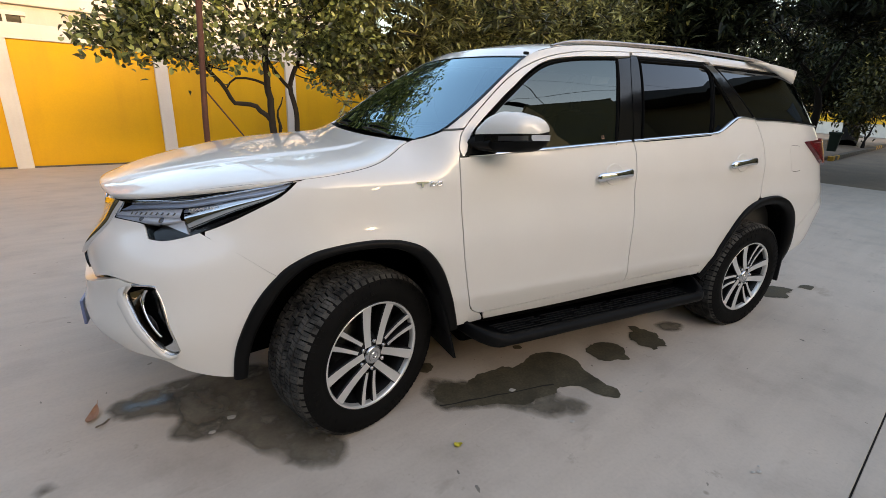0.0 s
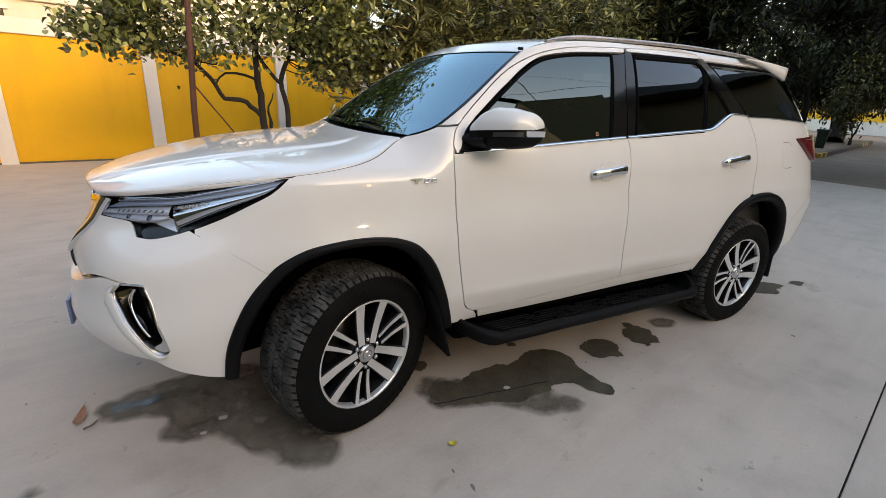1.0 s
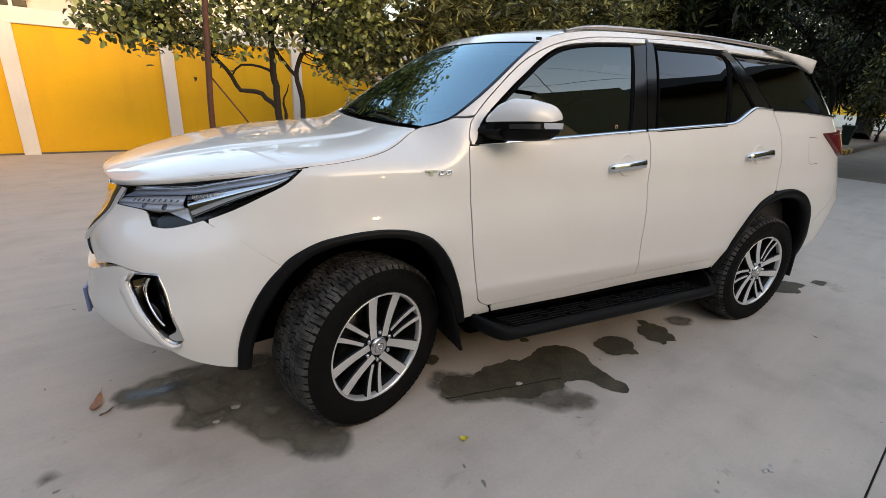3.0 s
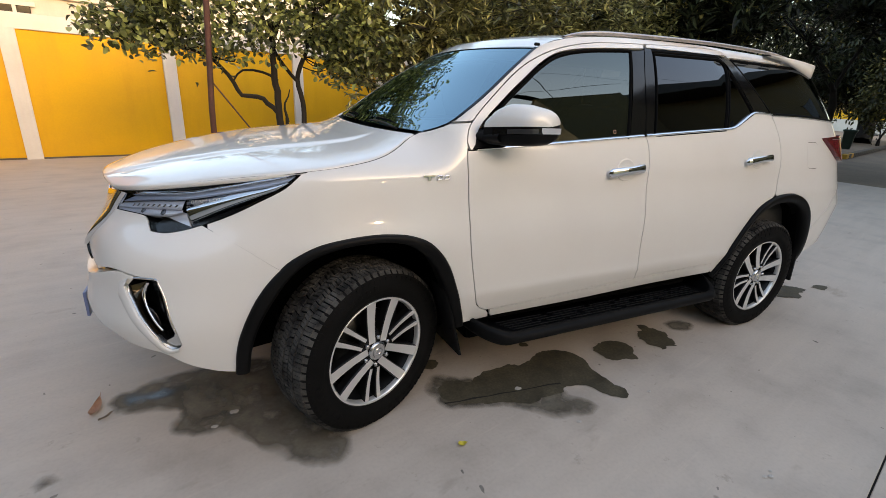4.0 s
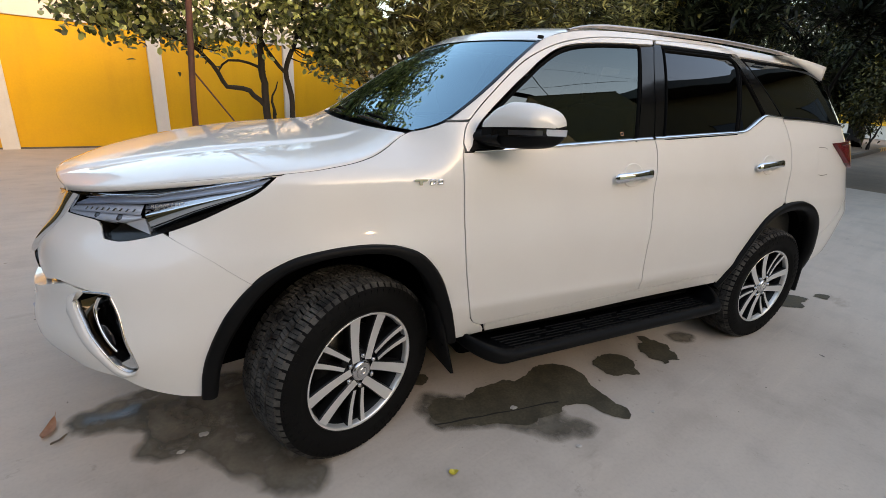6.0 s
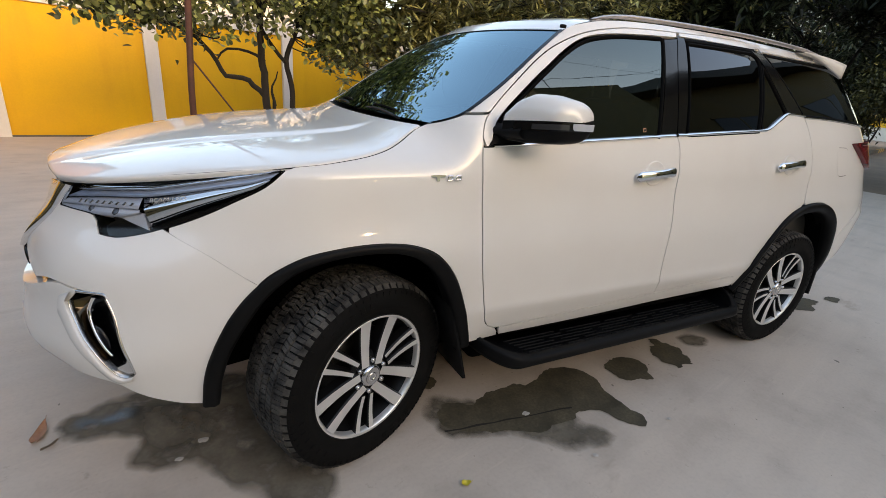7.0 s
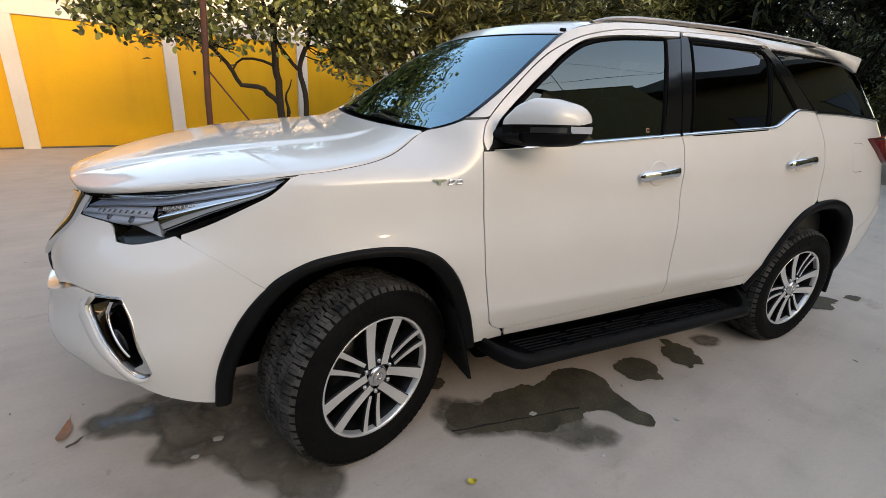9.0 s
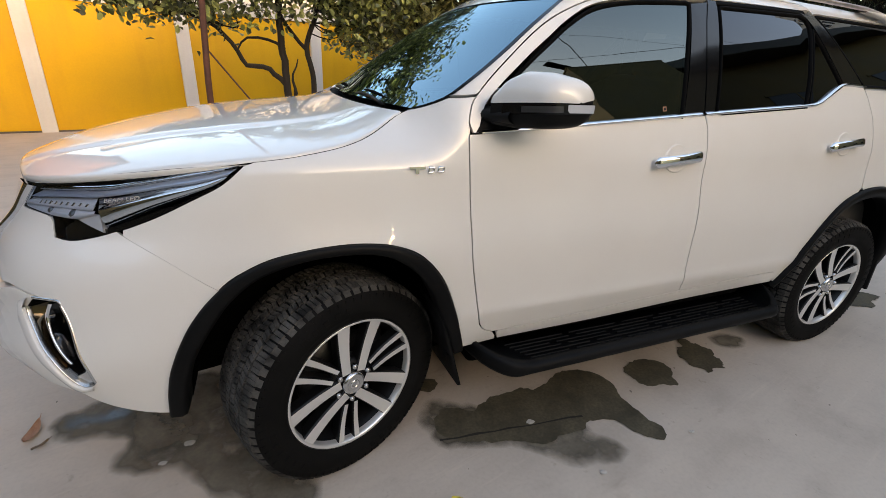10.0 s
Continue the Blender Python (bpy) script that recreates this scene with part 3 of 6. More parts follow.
def car_side(car, flip):
    """All that one flank carries."""
    put = lambda name, me, parent=car, label="": part(name, me, parent, label)
    seam = 0.0022
    def panel(name, outline, mats=PAINT, lift=0.0, parent=car, label="", gap=seam, depth=0.014, step=0.035):
        return put(name, sheet(name, inset(outline, gap), side, mats, lift, depth, flip, step), parent, label)

    # fender, doors, quarter panel, rocker
    hood_run, screen_run = reach(HOOD_SEAM, -0.275, 0.262), reach(SCREEN_SIDE, 0.262, 0.364)
    up_to_pillar = DOOR_UP_FRONT[DOOR_UP_FRONT[:, 1] < 1.345]
    arch_part = ARCH_OUT[ARCH_OUT[:, 0] > -0.36]
    joint = BUMPER_SEAM[BUMPER_SEAM[:, 0] > -0.612]
    joint = joint - np.outer(0.0016 * np.sin(np.pi * np.linspace(0.06, 0.94, len(joint))) ** 0.4, (0.5, 0.866))
    fender = panel("front_fender", loop(LAMP_LOW[LAMP_LOW[:, 0] > -0.618][::-1], hood_run, screen_run, straight((0.368, 1.338), (0.45, 1.346)), up_to_pillar[::-1],
                   DOOR_LOW_FRONT[::-1], [(0.585, 0.450), (0.590, 0.428)], straight((0.585, 0.426), (0.452, 0.418)), arch_part[::-1], joint[::-1]))
    badge = put("badge", sheet("badge", np.array([(0.210, 1.137), (0.262, 1.137), (0.262, 1.130), (0.242, 1.130), (0.240, 1.116), (0.230, 1.116), (0.230, 1.130), (0.210, 1.130)])[::-1], side, CHROME, 0.008, 0.008, flip), fender, "chrome badge strokes")
    for k, x in enumerate((0.268, 0.300)):
        letter = loop(straight((x, 1.115 if k == 0 else 1.117), (x + 0.006, 1.137)), straight((x + 0.006, 1.137), (x + 0.028, 1.136)), straight((x + 0.028, 1.136), (x + 0.024, 1.117)), straight((x + 0.024, 1.117), (x, 1.117)))
        put("badge_stroke", band("badge_stroke", resampled(np.vstack([letter, letter[:1]]), 24)[:-1], resampled(np.vstack([inset(letter, 0.0075), inset(letter, 0.0075)[:1]]), 24)[:-1],
                                 [(0, 0.0), (0, 0.007), (0.3, 0.009), (0.7, 0.009), (1, 0.007), (1, 0.0)], CHROME, flip, True), fender)

    door = panel("front_door", loop(DOOR_LOW_FRONT, BELT_FRONT, B_LOW, reach(DOOR_SILL, 0.57, 1.545)[::-1]))
    upper = DOOR_UP_FRONT[DOOR_UP_FRONT[:, 1] > 1.235]
    inner = np.array([(0.450, 1.236), (0.480, 1.318), (0.548, 1.386), (0.670, 1.482), (0.750, 1.538), (0.835, 1.597), (0.940, 1.653), (1.045, 1.683), (1.184, 1.703), (1.340, 1.717), (1.475, 1.727), (1.585, 1.735)])
    panel("door_frame", loop(upper, curve(inner)[::-1], [(0.430, 1.236)]), parent=door, step=0.02)
    pillar = loop(straight((1.480, 1.716), (1.588, 1.732)), reach(B_UP, 1.47, 1.585), straight((1.466, 1.300), (1.352, 1.293)), straight((1.352, 1.293), (1.480, 1.716)))
    panel("pillar_trim", pillar, GLOSS_BLACK, -0.001, door, "gloss black pillar trim", 0.003)
    seal_out, seal_in = inset(FRONT_GLASS, -0.009), inset(FRONT_GLASS, 0.004)
    put("window_seal", band("window_seal", seal_out, seal_in, [(0, -0.012), (0, 0.001), (0.5, 0.003), (1, -0.004), (1, -0.02)], SEAL, flip, True), door, "black rubber window seal")
    put("window_glass", sheet("window_glass", FRONT_GLASS, side, DOOR_GLASS, -0.006, 0.004, flip, 0.05), door, "lightly tinted side glass")
    def strip(name, line, width, mats, parent, label=""):
        return put(name, band(name, line, line + (0, width), [(0, 0.0), (0.12, 0.010), (0.35, 0.011), (1, 0.003), (1, -0.004)], mats, flip), parent, label)
    strip("belt_moulding", reach(BELT_FRONT, 0.44, 1.462) - (0, 0.002), 0.015, CHROME, door, "chrome belt moulding")

    rear = panel("rear_door", loop(BELT_REAR, C_LOW, reach(REAR_ARCH_OUT, 2.255, 2.655)[::-1], [(2.245, 0.46)], reach(DOOR_SILL, 1.548, 2.22)[::-1], B_LOW[::-1]))
    frame_low = np.array([(1.628, 1.744), (1.900, 1.751), (2.245, 1.757), (2.330, 1.764)])
    panel("door_frame", loop(DOOR_UP_REAR[DOOR_UP_REAR[:, 1] > 1.757][1:], [(2.350, 1.762)], curve(frame_low)[::-1], [(1.612, 1.744)]), parent=rear, step=0.02, gap=0.0015)
    panel("pillar_trim", loop(straight((1.597, 1.742), (1.648, 1.742)), straight((1.644, 1.715), (1.528, 1.300)), [(1.472, 1.300)], reach(B_UP, 1.47, 1.597)[::-1]), GLOSS_BLACK, -0.001, rear, "gloss black pillar trim", 0.003)
    panel("pillar_trim", loop(straight((2.255, 1.745), (2.362, 1.745)), C_UP, straight((2.628, 1.434), (2.458, 1.438)), straight((2.458, 1.438), (2.322, 1.690)), [(2.295, 1.72)]), GLOSS_BLACK, -0.001, rear, "gloss black pillar trim", 0.003)
    for outline, label in ((REAR_GLASS, "dark privacy glass"), (SMALL_GLASS, "small fixed dark glass")):
        put("window_seal", band("window_seal", inset(outline, -0.007), inset(outline, 0.005), [(0, -0.012), (0, 0.001), (0.5, 0.003), (1, -0.004), (1, -0.02)], SEAL, flip, True), rear, "black rubber window seal")
        put("window_glass", sheet("window_glass", outline, side, PRIVACY, -0.006, 0.004, flip, 0.05), rear, label)
    top_seal = np.array([(1.640, 1.724), (1.9, 1.731), (2.235, 1.740), (2.300, 1.742)])
    put("window_seal", band("window_seal", curve(top_seal) + (0, 0.018), curve(top_seal), [(0, -0.01), (0, -0.001), (1, -0.002), (1, -0.02)], SEAL, flip), rear)
    strip("belt_moulding", BELT_REAR - (0, 0.002), 0.015, CHROME, rear, "chrome belt moulding")

    # quarter panel, tail lamp, rear bumper and tailgate corner
    lamp = loop(curve([(3.19, 1.290), (3.30, 1.296), (3.45, 1.300), (3.64, 1.300)]), straight((3.64, 1.295), (3.62, 1.14)), curve([(3.60, 1.125), (3.48, 1.122), (3.38, 1.145), (3.30, 1.200), (3.24, 1.250)]))
    rear_line = curve([(3.50, 1.395), (3.54, 1.340), (3.56, 1.302)])
    quarter = panel("quarter_panel", loop(BELT_TAIL, rear_line, straight((3.56, 1.302), (3.40, 1.300)), straight((3.40, 1.300), (3.19, 1.292)), curve([(3.19, 1.290), (3.24, 1.250), (3.30, 1.200), (3.38, 1.145), (3.48, 1.122)]),
                    curve([(3.48, 1.118), (3.45, 1.060), (3.40, 0.960), (3.30, 0.850), (3.16, 0.660)]), REAR_ARCH_OUT[REAR_ARCH_OUT[:, 0] > 2.665][REAR_ARCH_OUT[REAR_ARCH_OUT[:, 0] > 2.665][:, 1] > 0.66][::-1], C_LOW[::-1]))
    panel("quarter_glass", QUARTER_GLASS, PRIVACY, -0.004, quarter, "dark privacy quarter glass", 0.002, 0.006, 0.04)
    put("window_seal", band("window_seal", inset(QUARTER_GLASS, -0.004), inset(QUARTER_GLASS, 0.008), [(0, -0.012), (0, 0.0), (1, -0.001), (1, -0.01)], SEAL, flip, True), quarter)
    strip("belt_moulding", BELT_TAIL - (0, 0.010), 0.014, CHROME, quarter, "chrome belt moulding")
    cap = curve([(3.02, 1.268), (3.11, 1.266), (3.13, 1.25), (3.13, 1.12), (3.11, 1.104), (3.02, 1.102), (3.005, 1.118), (3.005, 1.252), (3.02, 1.268)])
    if not flip:
        ring = resampled(cap, 48)[:-1]
        put("fuel_flap", sheet("fuel_flap", inset(ring, 0.0015), side, PAINT, 0.0006, 0.001, flip), quarter, "white fuel filler flap")
        for line in ([(3.02, 1.2685), (3.06, 1.2690), (3.11, 1.2665), (3.126, 1.255)], [(3.012, 1.110), (3.03, 1.1015), (3.07, 1.1005), (3.11, 1.1035)]):
            joint = curve(line, 0.008)
            put("flap_joint", band("flap_joint", joint, joint - (0, 0.0028), [(0, 0.0006), (0.5, 0.0020), (1, 0.0018)], SEAL, flip), quarter)
    tail_lamp = panel("tail_lamp", lamp, RED_LENS, 0.024, car, "dark red wraparound tail lamp", 0.0, 0.03, 0.03)
    put("lamp_bar", band("lamp_bar", curve([(3.25, 1.284), (3.4, 1.288), (3.62, 1.290)]), curve([(3.26, 1.277), (3.4, 1.280), (3.62, 1.281)]), [(0, 0.024), (0, 0.0265), (1, 0.0265), (1, 0.024)], CHROME, flip), tail_lamp)
    panel("rear_bumper", loop(np.array([q for q in REAR_ARCH_OUT if q[0] > 2.9 and 0.47 < q[1] < 0.66])[::-1], curve([(3.16, 0.660), (3.30, 0.850), (3.40, 0.960), (3.46, 1.080)]), straight((3.46, 1.02), (4.149, 1.02)), straight((4.149, 1.02), (4.149, 0.50)),
                               curve([(4.149, 0.57), (3.75, 0.56), (3.46, 0.55), (3.32, 0.51), (3.205, 0.470)])))
    panel("tailgate", loop(straight((4.149, 1.03), (3.48, 1.03)), curve([(3.48, 1.03), (3.52, 1.12), (3.72, 1.14), (3.73, 1.30), (3.57, 1.31), (3.55, 1.36), (3.52, 1.41)]), straight((3.52, 1.41), (4.149, 1.41))))
    panel("tailgate_glass", loop(straight((3.535, 1.42), (4.149, 1.42)), straight((4.149, 1.42), (4.149, 1.74)), straight((4.149, 1.74), (3.46, 1.74)), straight((3.46, 1.74), (3.535, 1.42))), PRIVACY, -0.002, car, "dark tailgate glass", 0.004, 0.006)

    # roof side with windscreen pillar
    quarter_top = straight((3.36, 1.752), (2.386, 1.752))
    panel("roof_side", loop(reach(SCREEN_SIDE, 0.375, 0.96), ROOF_EDGE, [(3.40, 1.76)], quarter_top, DOOR_UP_REAR[::-1], DOOR_UP_FRONT[DOOR_UP_FRONT[:, 1] > 1.35][::-1], [(0.452, 1.352)], straight((0.448, 1.350), (0.372, 1.343))), step=0.03)
    panel("rocker_panel", loop(reach(DOOR_SILL, 0.585, 2.23), [(2.248, 0.48), (2.235, 0.452)], curve([(2.235, 0.452), (1.658, 0.448), (1.117, 0.432), (0.600, 0.428)]), [(0.592, 0.45)]))

    # front bumper, lamps, grille half
    bottom = curve([(-0.577, 0.404)] + [(-0.630, 0.416), (-0.704, 0.448), (-0.738, 0.475), (-0.773, 0.505), (-0.902, 0.520)] + [(-1.05, 0.512), (-1.2, 0.520), (-1.599, 0.525)])
    split = -0.704
    lip = curve([(-0.742, 0.778), (-0.813, 0.786), (-0.870, 0.793), (-0.945, 0.791)] + [(-1.08, 0.748)])
    bumper = panel("front_bumper", loop(LAMP_LOW[LAMP_LOW[:, 0] < -0.63], LAMP_IN, [(-1.076, 0.968)], GRILLE_EDGE[GRILLE_EDGE[:, 1] < 0.965], [(-1.10, 0.750)], lip[::-1], FOG_RIGHT[::-1],
                   straight((-0.687, 0.544), (split, 0.448)), bottom[bottom[:, 0] > split][::-1], ARCH_OUT[ARCH_OUT[:, 0] < -0.36], BUMPER_SEAM[::-1]), step=0.03, gap=0.0)
    low_lip = curve([(-0.817, 0.781), (-0.855, 0.785), (-0.897, 0.789)] + [(-1.10, 0.744), (-1.25, 0.736), (-1.599, 0.730)])
    def jut(q):
        return 0.030 * smooth_step((-0.86 - q[:, 0]) / 0.10) * smooth_step((q[:, 1] - 0.50) / 0.14)
    lower = panel("lower_bumper", loop(bottom[bottom[:, 0] < split], straight((-1.599, 0.525), (-1.599, 0.730)), low_lip[::-1], FOG_LEFT, FOG_FOOT, straight((-0.687, 0.544), (split, 0.448))), lift=jut, depth=0.05, parent=bumper, step=0.03, gap=0.0)
    put("air_slot", band("air_slot", curve([(-0.90, 0.775), (-1.0, 0.765), (-1.25, 0.755), (-1.599, 0.75)]), curve([(-0.90, 0.740), (-1.0, 0.715), (-1.25, 0.705), (-1.599, 0.70)]), [(0, -0.03), (1, -0.03)], BLACK, flip), bumper, "black slot between bumper halves")
    # fog lamp: white bezel facet, chrome-lined opening, blade, lens and satin corner
    n_rim = 60
    crease = resampled(FOG_CREASE, n_rim)
    inner_rim = resampled(np.vstack([FOG_LEFT, FOG_FOOT]), n_rim)
    fog = put("fog_lamp", sheet("fog_lamp", inset(FOG_OUT, 0.001), side, GLOSS_BLACK, -0.085, 0.01, flip, 0.03), car, "fog lamp recess in a wide white bezel")
    put("fog_bezel", band("fog_bezel", crease, inner_rim, [(0, -0.004), (0.03, 0.004), (0.12, 0.007), (0.90, 0.013), (0.98, 0.011), (1, 0.004), (1, -0.03)], PAINT, flip), fog, "wide white bezel facet")
    put("chrome_edge", band("chrome_edge", inner_rim, inner_rim + (0.0025, 0.002), [(0, 0.004), (0.5, 0.005), (1, 0.002), (1, -0.03)], SATIN, flip), fog, "thin silver edge")
    right_rim = resampled(FOG_RIGHT, 40)
    put("silver_line", band("silver_line", right_rim, right_rim - (0.008, 0.004), [(0, -0.01), (0, 0.002), (0.6, 0.003), (1, -0.004), (1, -0.03)], SATIN, flip), fog, "thin silver line along the bumper")
    top_rim = resampled(curve([(-0.735, 0.769), (-0.742, 0.778), (-0.781, 0.778), (-0.820, 0.775)]), 24)
    put("silver_line", band("silver_line", top_rim + (0, 0.006), top_rim - (0, 0.003), [(0, -0.01), (0, 0.003), (0.6, 0.004), (1, -0.004), (1, -0.03)], SATIN, flip), fog)
    ring = resampled(np.vstack([FOG_OUT, FOG_OUT[:1]]), 90)[:-1]
    put("recess_wall", band("recess_wall", ring, inset(ring, 0.010), [(0, 0.0), (0.5, -0.03), (1, -0.088)], GLOSS_BLACK, flip, True), fog, "gloss black recess wall")
    blade, blade_in = resampled(curve([(-0.798, 0.762), (-0.816, 0.726), (-0.811, 0.703), (-0.778, 0.650), (-0.742, 0.595)]), 30), resampled(curve([(-0.776, 0.763), (-0.799, 0.724), (-0.787, 0.687), (-0.759, 0.646), (-0.729, 0.600)]), 30)
    put("chrome_blade", band("chrome_blade", blade, blade_in, [(0, -0.08), (0, -0.026), (0.06, -0.019), (0.2, -0.014), (0.5, -0.010), (0.85, -0.009), (0.96, -0.012), (1, -0.016), (1, -0.08)], CHROME, flip), fog, "curved chrome blade")
    liner_l, liner_r = resampled(FOG_LEFT, 30) + (0.012, 0.002), blade
    put("chrome_liner", band("chrome_liner", liner_l, liner_r - (0.004, 0), [(0, -0.004), (0.3, -0.030), (1, -0.045)], BRONZE, flip), fog, "dark polished liner")
    tip = loop(straight((-0.729, 0.559), (-0.701, 0.576)), curve([(-0.701, 0.576), (-0.686, 0.608), (-0.684, 0.578), (-0.687, 0.544)]), curve([(-0.687, 0.544), (-0.723, 0.526), (-0.741, 0.536)]))
    put("silver_tip", sheet("silver_tip", tip, side, SATIN, -0.006, 0.03, flip, 0.02), fog, "satin silver corner piece")
    eye = lifted([(-0.725, 0.687)], -0.045)[0] * (1, -1 if flip else 1, 1)
    put("fog_lens", joined("fog_lens", [(revolve("lens", [(0.0001, -0.020), (0.014, -0.017), (0.024, -0.008), (0.029, 0.004), (0.031, 0.006), (0.033, 0.002), (0.034, 0.014)], SMOKE_LENS, 28), Matrix.Translation(eye) @ pose(0, 0, 0, 0, 0, 35 if flip else -35))], [SMOKE_LENS]), fog, "round smoked lens")

    outline = loop(LAMP_TOP, LAMP_LOW, LAMP_IN, GRILLE_EDGE[GRILLE_EDGE[:, 1] > 0.972][::-1])
    head = panel("headlamp", outline, GLOSS_BLACK, -0.060, car, "swept-back headlamp with chrome strip and clear cover", 0.001, 0.02, 0.03)
    put("lamp_rim", band("lamp_rim", inset(outline, 0.001), inset(outline, 0.0035), [(0, -0.06), (0, -0.004), (1, -0.005), (1, -0.03)], SEAL, flip, True), head, "black lamp rim")
    strip_top = resampled(curve([(-0.967, 1.053), (-0.790, 1.071), (-0.674, 1.086), (-0.569, 1.107), (-0.464, 1.127), (-0.358, 1.144), (-0.295, 1.153)]), 48)
    strip_low = resampled(curve([(-0.971, 1.033), (-0.783, 1.055), (-0.689, 1.066), (-0.647, 1.076), (-0.564, 1.093), (-0.461, 1.114), (-0.357, 1.134), (-0.300, 1.149)]), 48)
    put("chrome_strip", band("chrome_strip", strip_top, strip_low, [(0, -0.03), (0, -0.013), (0.4, -0.006), (0.8, -0.003), (1, -0.003), (1, -0.03)], CHROME, flip), head, "chrome strip along the lamp's top")
    dark_low = resampled(curve([(-1.024, 1.004), (-0.852, 1.029), (-0.717, 1.043), (-0.600, 1.065), (-0.498, 1.086), (-0.416, 1.100), (-0.330, 1.123)]), 48)
    put("smoked_band", band("smoked_band", strip_low - (0, 0.001), dark_low, [(0, -0.013), (0.5, -0.009), (1, -0.005), (1, -0.012)], BAND_BLUE, flip), head, "upper band coloured like mirrored sky")
    wedge_top = resampled(curve([(-0.716, 1.041), (-0.599, 1.063), (-0.498, 1.084), (-0.416, 1.098), (-0.334, 1.119)]), 40)
    wedge_low = resampled(curve([(-0.675, 0.963), (-0.628, 0.985), (-0.550, 1.023), (-0.453, 1.061), (-0.373, 1.092), (-0.331, 1.117)]), 40)
    put("reflector", band("reflector", wedge_top, wedge_low, [(0, -0.045)] + [(f, lambda w, k=k: -0.004 - k * w) for f, k in ((0, 0.125), (0.15, 0.085), (0.28, 0.045), (0.38, 0.015), (0.45, 0.0), (0.55, 0.02), (0.75, 0.11), (1, 0.24))] + [(1, -0.04)], CHROME, flip), head, "chrome reflector bowl")
    fin = loop(*[straight(p, q, 0.012) for p, q in zip([(-0.774, 0.979), (-0.706, 0.999), (-0.677, 0.957)], [(-0.706, 0.999), (-0.677, 0.957), (-0.774, 0.979)])])
    put("silver_fin", sheet("silver_fin", fin, side, SILVER_BLUE, lambda q: -0.012 - 0.10 * (q[:, 1] - 0.957), 0.02, flip, 0.02), head, "silvered fin under the lens")
    module_top = resampled(curve([(-1.035, 1.001), (-0.908, 1.021), (-0.800, 1.034), (-0.721, 1.041)]), 30)
    module_mid = resampled(curve([(-1.053, 0.980), (-0.927, 0.993), (-0.803, 1.003), (-0.719, 1.007)]), 30)
    module_low = resampled(curve([(-1.065, 0.966), (-0.918, 0.974), (-0.847, 0.977), (-0.772, 0.981), (-0.713, 1.000)]), 30)
    put("upper_module", band("upper_module", module_top, module_mid, [(0, -0.02), (0, -0.015), (0.5, -0.010), (1, -0.006), (1, -0.012)], SILVER_BLUE, flip), head, "upper lamp module coloured like mirrored sky")
    put("lower_module", band("lower_module", module_mid, module_low, [(0, -0.013), (0.5, -0.009), (1, -0.006), (1, -0.05)], SILVER_BLUE, flip), head, "lower lamp module coloured like mirrored sky")
    for k in range(9):
        u = -0.965 + 0.026 * k
        z = float(np.interp(u, module_mid[:, 0], module_mid[:, 1]))
        rib = np.array([(u, z + 0.006), (u + 0.010, z + 0.018)])
        put("lamp_rib", band("lamp_rib", curve(rib, 0.006), curve(rib, 0.006) + (0.008, -0.001), [(0, -0.03), (0, -0.008), (1, -0.008), (1, -0.03)], CHROME, flip), head)
    for u, z, r in ((-0.90, 0.990, 0.022), (-0.80, 0.992, 0.024)):
        c = lifted([(u, z)], -0.030)[0] * (1, -1 if flip else 1, 1)
        put("projector", joined("projector", [(revolve("lens", [(0.0001, -0.026), (r * 0.5, -0.022), (r * 0.85, -0.010), (r, 0.002), (r * 1.12, 0.0), (r * 1.12, 0.02)], SMOKE_LENS, 32), Matrix.Translation(c) @ pose(0, 0, 0, 0, 0, 35 if flip else -35))], [SMOKE_LENS]), head, "round projector lens")
    put("lamp_cover", sheet("lamp_cover", inset(outline, 0.003), side, LENS, -0.002, 0.006, flip, 0.03), head, "clear lamp cover")
    if not flip:
        letters = bpy.data.curves.new("lamp_writing", "FONT")
        letters.body, letters.size = "BEAM LED", 0.020
        holder = bpy.data.objects.new("lamp_writing", letters)
        scene.collection.objects.link(holder)
        flat = bpy.data.meshes.new_from_object(holder.evaluated_get(bpy.context.evaluated_depsgraph_get()))
        bpy.data.objects.remove(holder)
        q = np.array([(v.co.x, v.co.y) for v in flat.vertices])
        q = np.stack([-0.690 + q[:, 0] * 1.25, 1.031 + 0.155 * q[:, 0] * 1.25 + q[:, 1] * 0.75], 1)
        put("lamp_writing", mesh_from("lamp_writing", lifted(q, -0.0058), [tuple(p.vertices) for p in flat.polygons], WHITE_WALL, False), head, "small white writing")
    black = loop(curve([(-0.83, 0.948), (-0.79, 0.976), (-0.70, 0.972), (-0.67, 0.966), (-0.577, 1.004), (-0.46, 1.050), (-0.33, 1.118)]), LAMP_LOW)
    put("lamp_sill", sheet("lamp_sill", black, side, GLOSS_BLACK, -0.020, 0.02, flip, 0.03), head, "black lower lamp sill")
    # black strip laid in for the shade of the open hood gap
    gap_line = resampled(reach(HOOD_SEAM, -1.12, 0.256), 80)
    gap_wide = np.interp(gap_line[:, 0], [-1.12, -0.8, -0.5, -0.30, 0.25], [0.008, 0.007, 0.005, 0.0018, 0.0015])
    put("hood_gap_strip", band("hood_gap_strip", gap_line + np.stack([0 * gap_wide, gap_wide], 1), gap_line - (0, 0.001), [(0, -0.004), (1, -0.004), (1, -0.02)], SEAL, flip), car, "black strip drawn as the dark gap along the hood")
    put("seam_backing", band("seam_backing", BUMPER_SEAM[BUMPER_SEAM[:, 0] > -0.59] + (-0.006, -0.012), BUMPER_SEAM[BUMPER_SEAM[:, 0] > -0.59] + (0.006, 0.012), [(0, -0.0045), (1, -0.0045)], PAINT, flip), bumper)
